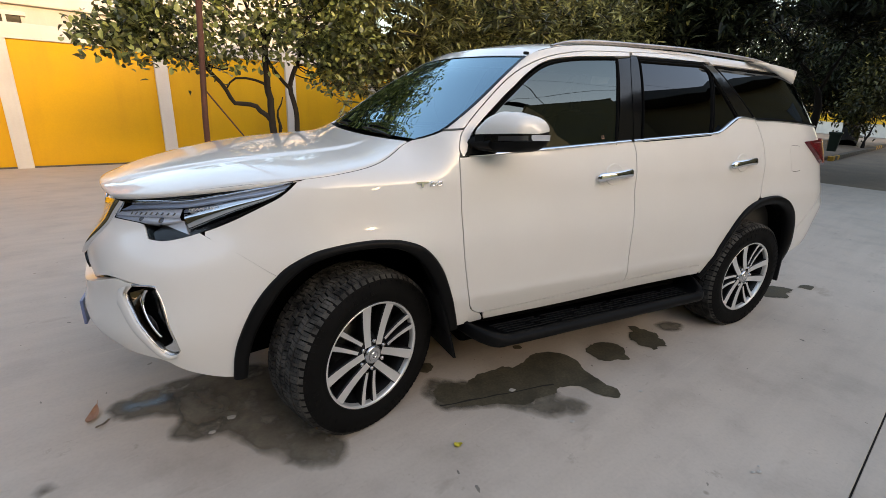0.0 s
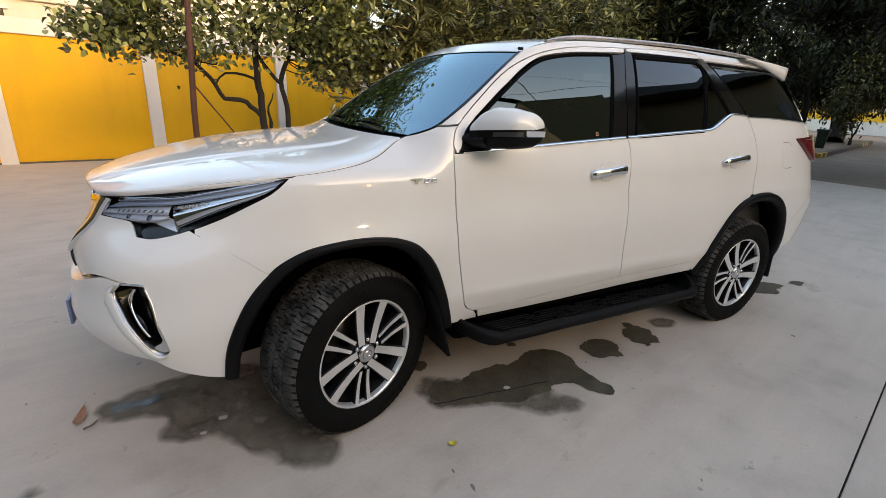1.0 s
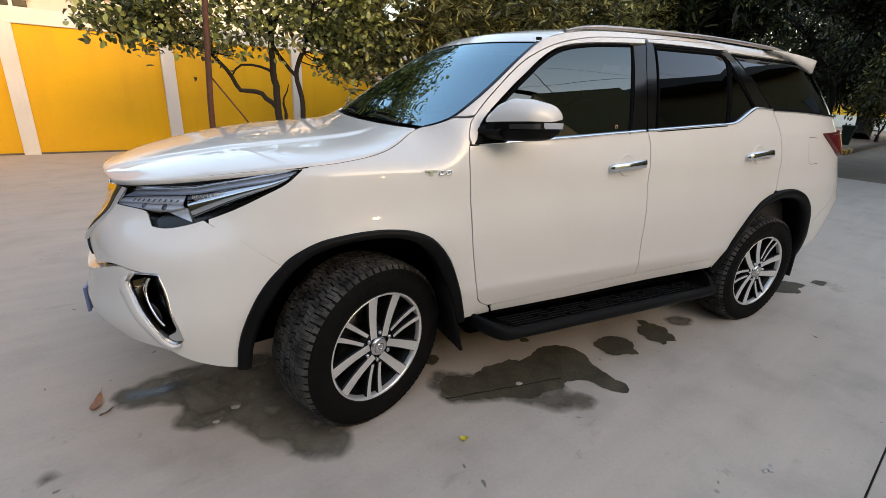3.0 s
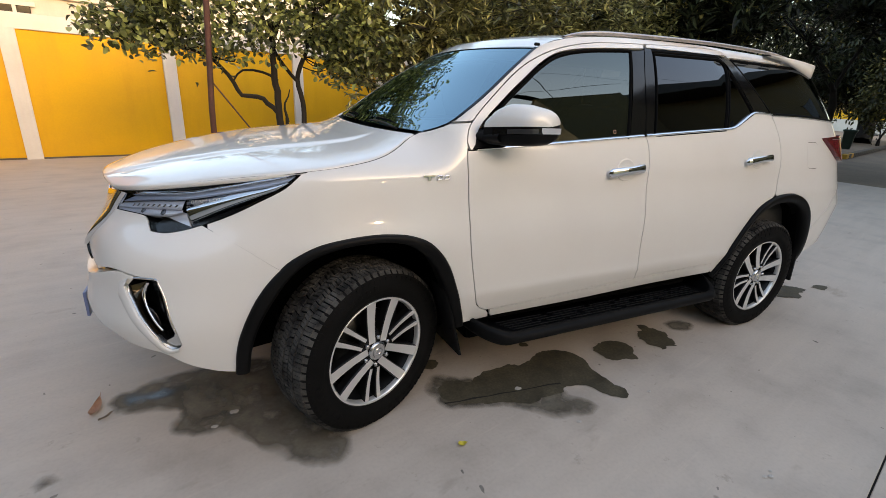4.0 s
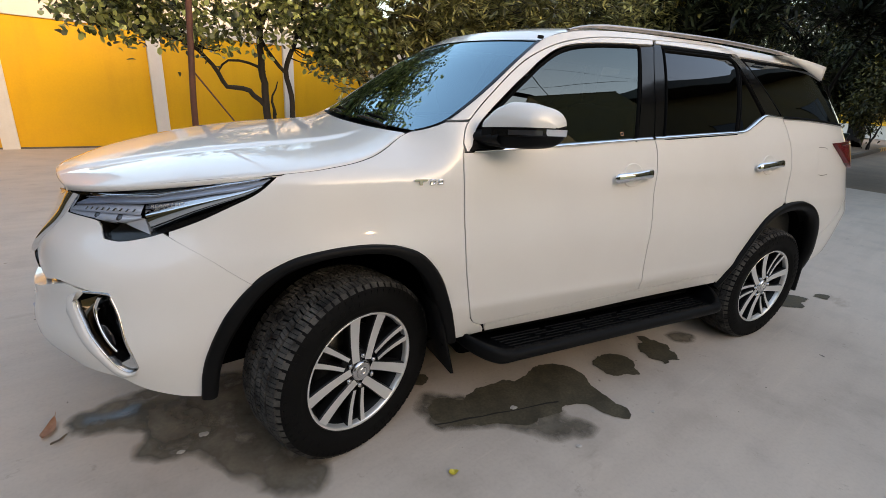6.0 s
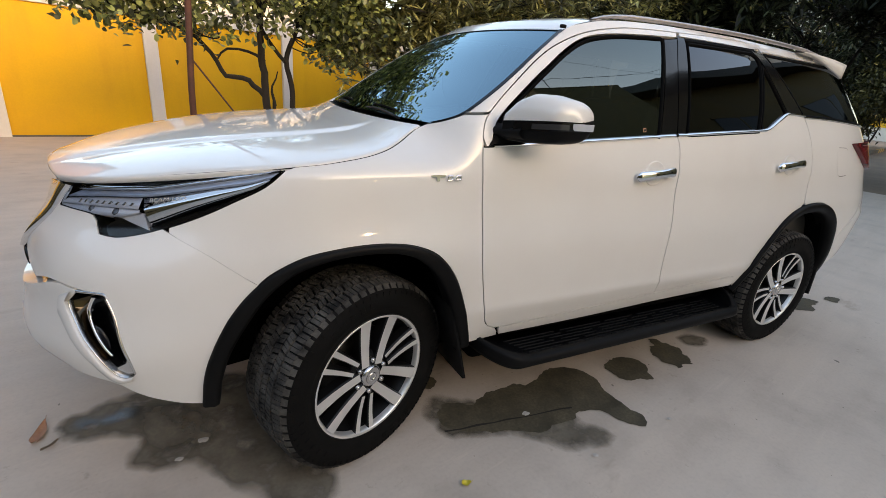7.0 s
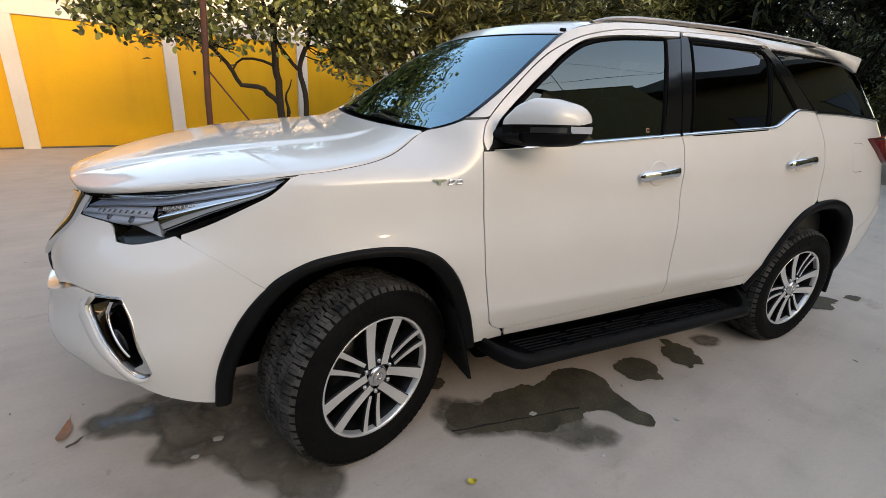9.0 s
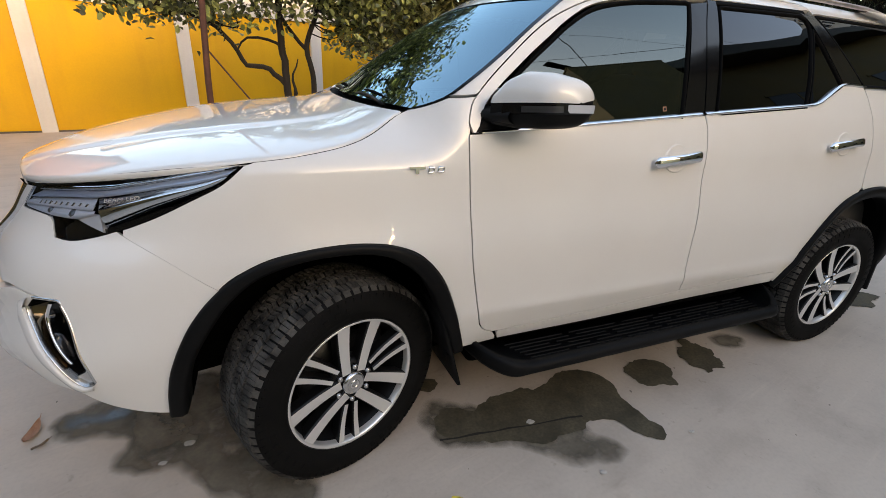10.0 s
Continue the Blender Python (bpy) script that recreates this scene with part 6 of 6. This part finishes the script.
house("shed", "low pale shed behind the wall", YARD @ pose(0.6, 3.4, 0, 0, 0, 0), (5.0, 2.0, 2.9), RENDERED, WHITE_WALL, [(-0.6, 2.35, 0.5, 0.35)], 0.2)
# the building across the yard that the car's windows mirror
house("building", "tall yellow building in shade-dark paint with dark roof across the yard", pose(17.87, -6.37, 0, 0, 0, 228), (16.0, 7.0, 8.6), SHADED_YELLOW, ROOFING, [(-6 + 4.0 * k, 1.2 + 3.8 * j, 1.6, 1.6) for k in range(4) for j in range(2)], 2.0, 0.58)
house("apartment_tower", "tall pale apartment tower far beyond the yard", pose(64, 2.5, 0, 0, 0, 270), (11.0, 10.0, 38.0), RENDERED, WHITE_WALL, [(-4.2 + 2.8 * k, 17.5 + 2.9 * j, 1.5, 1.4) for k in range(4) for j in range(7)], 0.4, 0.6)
# unseen block, added to keep the low southern sky off the car's side
house("building", "long unseen building added to block low sky, in shade-dark yellow", pose(-15.6, -13.2, 0, 0, 0, 180), (29.0, 5.0, 7.0), SHADED_YELLOW, ROOFING, [(-11 + 5.5 * k, 1.1, 1.6, 1.4) for k in range(5)], 1.0, 0.6)
# added wall out of view: blocks sunset glow, its slot makes the fender glint
south = thing("wall_south", "unseen cream wall added to block low sun glow, with a small slot for a glint", "wall", kind="structure", at=pose(0, -11.2, 0), me=box("wall_south", (4.36, 0.3, 5.3), CREAM, 0.01, (0.48, 0, -0.02)))
part("wall_part", box("wall_part", (2.18, 0.3, 5.3), CREAM, 0.01, (3.91, 0, -0.02)), south)
part("wall_part", box("wall_part", (8.2, 0.3, 5.5), CREAM, 0.01, (9.1, 0, -0.02)), south)
part("opening_sill", box("opening_sill", (0.16, 0.26, 2.52), CREAM, 0.01, (2.74, 0, -0.02)), south)
part("opening_head", box("opening_head", (0.16, 0.26, 2.60), CREAM, 0.01, (2.74, 0, 2.68)), south)
# added outside the view to cut western sky from the bumper and ground
house("building", "unseen building added on the west to block sky, in shade-dark yellow", pose(-11.2, -2.0, 0, 0, 0, 90), (16.0, 6.0, 4.6), SHADED_YELLOW, ROOFING, [(-6 + 4.0 * k, 1.0, 1.5, 1.3) for k in range(4)], 0.5, 0.3)
house("building", "yellow building in shade-dark paint with dark roof east of the yard", pose(35, -7, 0, 0, 0, 200), (20.0, 6.0, 8.6), SHADED_YELLOW, ROOFING, [(-7 + 3.5 * k, 1.2 + 3.8 * j, 1.5, 1.5) for k in range(5) for j in range(2)], 1.0, 0.5)
# overhead lines and a yard lamp that the door glass mirrors
for label, thick, points in (("black drop cable sagging over the yard", 0.015, [(-4.5, 4.5, 7.3), (-1.0, 1.2, 7.0), (2.5, -2.0, 7.2), (5.2, -4.25, 7.9), (6.52, -5.25, 8.38), (7.74, -6.15, 8.96), (9.0, -7.4, 9.17)]),
                             ("thin black overhead cable between the buildings", 0.009, [(-2.5, -10.0, 7.2), (1.5, -7.2, 7.1), (5.85, -5.93, 7.55), (7.88, -5.46, 7.90), (10.3, -5.10, 8.30), (11.7, -4.40, 8.77), (14.5, -4.2, 9.1)]),
                             ("thin black overhead cable between the buildings", 0.007, [(-2.5, -10.0, 7.4), (2.0, -6.6, 7.9), (6.6, -5.1, 8.4), (10.8, -5.5, 9.1), (14.0, -5.3, 9.15)])):
    line = curve(points, 0.4)
    thing("overhead_cable", label, "cable", "overhead cables", me=tube("overhead_cable", line, [thick] * len(line), SHADOW, 6))
flood = thing("floodlight", "flat dark floodlight on a bracket at the roof corner", "lamp", at=pose(8.75, -7.75, 9.0))
part("bracket", tube("bracket", [(0.05, -0.1, 0.1), (0.0, 0.05, 0.2), (-0.15, 0.02, 0.25)], [0.025] * 3, SHADOW, 8), flood)
part("lamp_head", box("lamp_head", (0.80, 0.36, 0.14), SHADOW, 0.03), flood, "flat dark lamp head", at=pose(-0.50, 0.0, 0.33, 24, 18, -8))
house("building", "narrow yellow building in shade-dark paint with a plain parapet across the yard", pose(10.37, -8.48, 0, 0, 0, 202.4), (3.0, 3.0, 9.1), SHADED_YELLOW, SHADED_YELLOW, [(0.0, 1.2, 1.0, 1.2)], 0.06, 0.08)
far_wall = thing("wall_east", "distant pale wall with a yellow band beyond the trees", "wall", kind="structure", at=pose(52, 18, 0, 0, 0, 75), me=box("wall_east", (60, 0.3, 1.1), RENDERED, 0.01, (0, 0, -0.03)))
part("band", box("band", (60, 0.34, 0.8), YELLOW, 0.01, (0, 0, 1.07)), far_wall, "yellow upper band")

# ---- pole and its stay ----
pole = thing("steel_pole", "thin rusty steel pole with a diagonal stay, standing beside the tree", "pole", at=pose(-0.568, 2.75, 0))
part("pole_shaft", tube("pole_shaft", [(0, 0, -0.03), (0.022, 0, 1.2), (0.085, 0, 2.4), (0.155, 0, 4.2)], [0.028, 0.028, 0.027, 0.026], RUST, 14), pole)
part("stay", tube("stay", [(0.045, 0, 1.46), (0.46, 0.29, 0.88), (0.80, 0.52, 0.40), (1.08, 0.7, 0.0)], [0.008] * 4, RUST, 8), pole, "thin rusty stay")
part("base_plate", box("base_plate", (0.16, 0.16, 0.02), RUST, 0.004, (0, 0, -0.002)), pole)

# ---- kerb, bin ----
for k in range(36):
    x, y = 19.5 + 0.42 * k, 5.95 + 0.112 * k
    painted = k in (0, 2, 26, 28, 30)
    thing("kerb_stone", "painted yellow concrete kerb block" if painted else "bare dirty concrete kerb block", "kerb", "kerb stones", at=pose(x, y, -0.03, 0, 0, 14.9),
          me=box("kerb_stone", (0.40, 0.16, 0.17), KERB_YELLOW if painted else KERB_GREY, 0.025))
bed = thing("planting_bed", "raised earth bed behind the kerb under trees", "ground", kind="structure", me=mesh_from("planting_bed", [(18.9, 6.0, 0.10), (36, 10.5, 0.10), (32, 24, 0.10), (15.5, 16, 0.10), (18.9, 6.0, -0.05), (36, 10.5, -0.05), (32, 24, -0.05), (15.5, 16, -0.05)],
        [(0, 1, 2, 3), (0, 4, 5, 1), (1, 5, 6, 2), (2, 6, 7, 3), (3, 7, 4, 0)], EARTH, False))
bin_ob = thing("litter_bin", "dark green plastic litter bin standing by the kerb", "bin", at=pose(23.2, 7.62, 0.09, 0, 0, 20))
rows = []
for z, w in ((0, 0.15), (0.04, 0.16), (0.66, 0.20), (0.69, 0.22), (0.73, 0.22)):
    rows.append([(w * max(-1, min(1, 1.25 * math.cos(a))), w * max(-1, min(1, 1.25 * math.sin(a))), z) for a in np.linspace(0, 2 * math.pi, 25)[:-1]])
part("bin_body", patch("bin_body", rows, BIN_GREEN, closed=True), bin_ob)
part("lid", box("lid", (0.47, 0.47, 0.08), BIN_GREEN, 0.03, (0, 0, 0.72)), bin_ob)


# ---- trees ----
def leaf_cloud(name, spots, rnd, length, width, mat, droop=0.3, per=9, spread=0.16, fold=0.25, whorl=False, blunt=False):
    """Many small bent leaves round the given twig ends."""
    k = len(spots) * per
    base = np.repeat(np.array(spots), per, 0) + rnd.normal(0, spread, (k, 3))
    way = rnd.normal(0, 1, (k, 3))
    if whorl:
        lean = np.repeat(rnd.normal(0, 0.5, (len(spots), 3)) + (0, 0, 0.35), per, 0)
        turn = np.tile(np.arange(per) * 2 * math.pi / per, len(spots)) + np.repeat(rnd.uniform(0, 6, len(spots)), per)
        way = np.stack([np.cos(turn), np.sin(turn), rnd.uniform(-0.5, 0.5, k)], 1) + lean + rnd.normal(0, 0.15, (k, 3))
    way[:, 2] -= droop
    way /= np.linalg.norm(way, axis=1)[:, None]
    flat = np.cross(way, rnd.normal(0, 0.35, (k, 3)) + (0, 0, 1))
    flat /= np.linalg.norm(flat, axis=1)[:, None] + 1e-9
    up = np.cross(flat, way)
    l, w = length * rnd.uniform(0.6, 1.25, (k, 1)), width * rnd.uniform(0.65, 1.2, (k, 1))
    a, b, wide = (0.42, 0.82, 0.46) if blunt else (0.35, 0.75, 0.36)
    pts = [base, base + way * l * a + flat * w * 0.5 + up * w * fold, base + way * l * 0.45, base + way * l * a - flat * w * 0.5 + up * w * fold,
           base + way * l * b + flat * w * wide + up * (w * fold * 0.6 - l * 0.05), base + way * l * b - flat * w * wide + up * (w * fold * 0.6 - l * 0.05), base + way * l - up * l * 0.10]
    verts = np.stack(pts, 1).reshape(-1, 3)
    idx = np.arange(k)[:, None] * 7
    quads = np.concatenate([idx + (0, 1, 2), idx + (0, 2, 3), idx + (1, 4, 2), idx + (3, 2, 5), idx + (2, 4, 6), idx + (2, 6, 5)])
    return mesh_from(name, verts, quads, mat, True)


def limbs(rnd, start, way, length, radius, depth, out, ends, bend=0.35, fork=(2, 3), shrink=0.72):
    """Grows limbs from start: fills out with (points, radii) and ends with twig ends."""
    pts, rad = [Vector(start)], [radius]
    d = Vector(way).normalized()
    for i in range(5):
        d = (d + Vector(rnd.normal(0, bend, 3)) * 0.35 + Vector((0, 0, 0.03))).normalized()
        pts.append(pts[-1] + d * length / 5)
        rad.append(radius * (1 - 0.09 * (i + 1)))
    out.append((pts, rad))
    if depth == 0:
        ends += [tuple(pts[k]) for k in (3, 4, 5)]
        return
    if depth <= 2:
        ends += [tuple(pts[k]) for k in (4, 5)]
    for _ in range(rnd.integers(fork[0], fork[1] + 1)):
        turn = Vector(rnd.normal(0, 1, 3))
        turn = (turn - d * turn.dot(d)).normalized()
        limbs(rnd, pts[-1], d * 0.85 + turn * rnd.uniform(0.5, 0.95), length * shrink * rnd.uniform(0.85, 1.2), rad[-1] * 0.68, depth - 1, out, ends, bend, fork, shrink)


def tree(name, label, at, trunks, seed, leaf, mat, height=1.4, depth=4, per=9, spread=0.16, length=0.8, extra=(), drawn=(), least=0.3, whorl=False, singles=0, twigs=0):
    """A tree: trunk with limbs in one mesh, and a crown of single leaves with gaps. drawn: limbs of a given course; least: the lowest leaves."""
    rnd = np.random.default_rng(seed)
    out, ends = [], []
    for start, way, rise, radius in trunks:
        limbs(rnd, start, way, rise, radius, depth, out, ends, shrink=length)
    for points, thick, thin in drawn:
        line = curve(points, 0.08)
        line = line + rnd.normal(0, 0.006, line.shape)
        out.append((line, np.linspace(thick, thin, len(line))))
        ends.append(tuple(line[-1]))
    nodes = np.array([tuple(p) for pts, rad in out for p in pts])
    for x, y, z in [extra[k] for k in rnd.permutation(len(extra))[:twigs]]:
        tip = np.array((x, y, z))
        gap = np.linalg.norm(nodes - tip, axis=1) + 0.6 * np.clip(nodes[:, 2] - z, 0, None)
        root = nodes[int(np.argmin(gap))]
        if 0.1 < np.linalg.norm(tip - root) < 1.4:
            bend = (root + tip) / 2 + rnd.normal(0, 0.05, 3) - (0, 0, 0.04)
            out.append((curve([root, bend, tip], 0.12), None))
    out = [(p, r if r is not None else np.linspace(0.009, 0.0035, len(p))) for p, r in out]
    ob = thing(name, label, "tree", at=at)
    pieces = [(tube("limb", p, r, BARK, 9 if r[0] > 0.03 else 5, False), Matrix()) for p, r in out]
    part("trunk", joined("trunk", pieces, [BARK]), ob, "dark brown trunk and limbs")
    ends = [e for e in ends if e[2] > least] + list(extra)
    part("crown", leaf_cloud("crown", ends, rnd, leaf[0], leaf[1], mat, 0.25, per, spread, whorl=whorl, blunt=mat is LEAF_ROUND), ob, "crown of small leaves")["kind"] = "stuff"
    if singles:
        kinds = []
        for k in range(5):
            kinds.append(leaf_cloud("leaf", [(0, 0, 0)], np.random.default_rng(700 + k), leaf[0], leaf[1], LEAF_SINGLE, 0.25, 1, 0.0, blunt=True))
        low = [e for e in ends if e[2] < 2.45]
        for k in range(singles):
            x, y, z = low[rnd.integers(len(low))]
            part("leaf", kinds[k % 5], ob, at=pose(x + rnd.normal(0, 0.10), y + rnd.normal(0, 0.10), z + rnd.normal(0, 0.09), rnd.uniform(-40, 40), rnd.uniform(-40, 40), rnd.uniform(0, 360)))
    return ob


def cloud_spots(rnd, centre, size, count, hollow=0.55):
    """Twig ends through a lumpy crown, thicker towards its skin."""
    p = rnd.normal(0, 1, (count, 3))
    p /= np.linalg.norm(p, axis=1)[:, None]
    p *= (hollow + (1 - hollow) * rnd.random((count, 1)) ** 0.6)
    lump = 0.82 + 0.3 * np.array([noise.noise(Vector(q * 2.3 + np.array(centre) * 0.37)) for q in p])[:, None]
    return [tuple(q) for q in np.array(centre) + p * lump * np.array(size)]


rnd = np.random.default_rng(5)
left_extra = (cloud_spots(rnd, (0.7, 0.4, 3.7), (1.1, 0.9, 0.6), 70) + cloud_spots(rnd, (0.40, 0.20, 2.85), (1.45, 1.1, 0.85), 210) + cloud_spots(rnd, (-0.70, -0.1, 2.12), (1.10, 0.6, 0.24), 80) + cloud_spots(rnd, (-1.25, 0.0, 1.94), (0.55, 0.4, 0.12), 34) + cloud_spots(rnd, (-1.62, 0.0, 1.98), (0.30, 0.3, 0.07), 14)
              + cloud_spots(rnd, (1.10, 0.0, 2.05), (0.62, 0.7, 0.50), 150) + cloud_spots(rnd, (0.45, -0.2, 2.15), (0.35, 0.4, 0.20), 24)
              + cloud_spots(rnd, (-0.72, -0.1, 1.86), (0.62, 0.4, 0.13), 24) + cloud_spots(rnd, (0.86, -0.05, 1.68), (0.36, 0.4, 0.17), 20) + cloud_spots(rnd, (0.0, -0.15, 1.92), (0.34, 0.3, 0.10), 10))
tree("tree", "small spreading tree with round olive-green leaves and two thin dark trunks", pose(0.15, 4.0, 0),
     [((0.02, 0, 2.05), (-0.3, 0, 1), 0.5, 0.030), ((0.10, 0, 2.05), (0.4, 0.1, 1), 0.5, 0.030), ((0.50, 0.1, 1.95), (0.5, 0, 1), 0.5, 0.028), ((-0.55, 0, 1.72), (-1, 0.1, 0.45), 0.45, 0.018)],
     11, (0.090, 0.056), LEAF_ROUND, depth=3, per=11, spread=0.10, length=0.72, extra=left_extra, least=1.80, singles=280, twigs=170,
     drawn=[([(0.10, 0, -0.05), (0.11, 0, 0.6), (0.09, 0, 1.2), (0.06, 0, 1.7), (0.06, 0, 2.2)], 0.054, 0.036), ([(0.43, 0.1, -0.05), (0.42, 0.1, 0.7), (0.42, 0.1, 1.25), (0.36, 0.1, 1.55), (0.52, 0.1, 2.0)], 0.042, 0.028),
            ([(0.10, 0, 1.08), (-0.04, 0, 1.24), (-0.16, 0, 1.30), (-0.34, 0, 1.31), (-0.42, 0, 1.45), (-0.55, 0, 1.64), (-0.80, 0, 1.78), (-1.20, 0, 1.88), (-1.70, 0, 1.97)], 0.034, 0.006),
            ([(0.08, 0, 1.50), (-0.08, 0, 1.60), (-0.30, 0, 1.60), (-0.42, 0, 1.50), (-0.48, 0, 1.54)], 0.020, 0.008), ([(0.36, 0.1, 1.52), (0.16, 0.05, 1.72), (0.02, 0.0, 1.98)], 0.026, 0.018),
            ([(0.20, 0, 1.0), (0.16, -0.02, 1.16), (0.24, -0.02, 1.40)], 0.022, 0.006), ([(0.20, 0, -0.05), (0.21, 0, 0.6), (0.18, 0, 1.05)], 0.03, 0.022)])
for k, (x, y, h, w) in enumerate(((2.2, 4.7, 2.7, 1.6), (4.3, 5.0, 2.9, 1.7), (6.3, 5.5, 3.0, 1.8), (8.4, 6.2, 3.3, 1.9))):
    rnd = np.random.default_rng(40 + k)
    spots = cloud_spots(rnd, (0, 0, h), (w, 1.3, 1.25), 680, 0.35) + cloud_spots(rnd, (0.1, -0.2, h - 0.9), (w * 0.9, 1.0, 0.9), 380, 0.35)
    tree("shrub_tree", "dense tree with narrow grey-green leaves behind the car", pose(x, y, 0), [((0, 0, -0.05), (0.1, 0, 1), 1.1, 0.06), ((0.25, 0.1, -0.05), (0.3, 0.1, 1), 1.0, 0.05)], 60 + k, (0.19, 0.038), LEAF_NARROW, depth=3, per=12, spread=0.022, length=0.8, extra=spots, whorl=True, twigs=70)
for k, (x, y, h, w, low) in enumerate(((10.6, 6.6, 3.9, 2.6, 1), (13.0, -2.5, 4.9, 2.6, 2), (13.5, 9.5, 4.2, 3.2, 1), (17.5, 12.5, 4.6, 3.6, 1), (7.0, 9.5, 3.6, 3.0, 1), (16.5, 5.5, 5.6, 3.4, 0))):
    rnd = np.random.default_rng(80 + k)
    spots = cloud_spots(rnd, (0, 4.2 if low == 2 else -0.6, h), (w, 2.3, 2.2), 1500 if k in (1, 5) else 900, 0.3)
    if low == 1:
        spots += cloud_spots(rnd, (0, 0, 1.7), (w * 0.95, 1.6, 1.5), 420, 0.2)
    tree("mango_tree", "large mango tree with shade-darkened leaves over the yard", pose(x, y, 0), [((0, 0, -0.05), (0.02, 0, 1), 2.2, 0.16)], 90 + k, (0.30, 0.075), LEAF_MANGO, depth=3, per=14, spread=0.06, length=0.85, extra=spots, whorl=True)
rnd = np.random.default_rng(150)
tree("shrub_tree", "olive-green shrub growing behind the kerb", pose(27.5, 8.3, 0.2), [((0, 0, -0.05), (0, 0, 1), 1.2, 0.05), ((0.2, 0, -0.05), (0.3, 0, 1), 0.8, 0.04)], 151, (0.22, 0.10), LEAF_OLIVE, depth=3, per=10, spread=0.22, length=0.8, extra=cloud_spots(rnd, (0.4, 0, 2.9), (1.8, 1.4, 1.5), 420, 0.4))
rnd = np.random.default_rng(130)
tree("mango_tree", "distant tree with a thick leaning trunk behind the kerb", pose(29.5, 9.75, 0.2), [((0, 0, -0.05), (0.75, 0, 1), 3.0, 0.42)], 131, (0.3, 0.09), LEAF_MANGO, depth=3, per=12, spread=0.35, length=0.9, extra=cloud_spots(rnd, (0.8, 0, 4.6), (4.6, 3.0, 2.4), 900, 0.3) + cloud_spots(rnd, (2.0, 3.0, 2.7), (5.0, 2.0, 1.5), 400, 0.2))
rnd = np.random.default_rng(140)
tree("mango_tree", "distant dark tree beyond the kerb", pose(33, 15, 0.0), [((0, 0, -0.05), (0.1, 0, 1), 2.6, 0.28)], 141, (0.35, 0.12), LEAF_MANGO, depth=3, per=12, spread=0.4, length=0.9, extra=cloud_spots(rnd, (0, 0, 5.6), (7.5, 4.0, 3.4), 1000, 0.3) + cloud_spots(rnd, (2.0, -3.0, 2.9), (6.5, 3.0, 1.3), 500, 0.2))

# tree added out of view; its crown shades the left ground and hood
rnd = np.random.default_rng(170)
tree("mango_tree", "tall unseen mango tree added to shade the yard's left and dapple the hood", pose(-6.4, 4.4, 0), [((0, 0, -0.05), (0.30, -0.05, 1), 3.6, 0.20)], 171, (0.22, 0.07), LEAF_MANGO, depth=3, per=12, spread=0.06, length=0.9, whorl=True, least=5.2,
     extra=cloud_spots(rnd, (2.8, -1.0, 6.9), (3.6, 3.6, 1.5), 1050, 0.3))
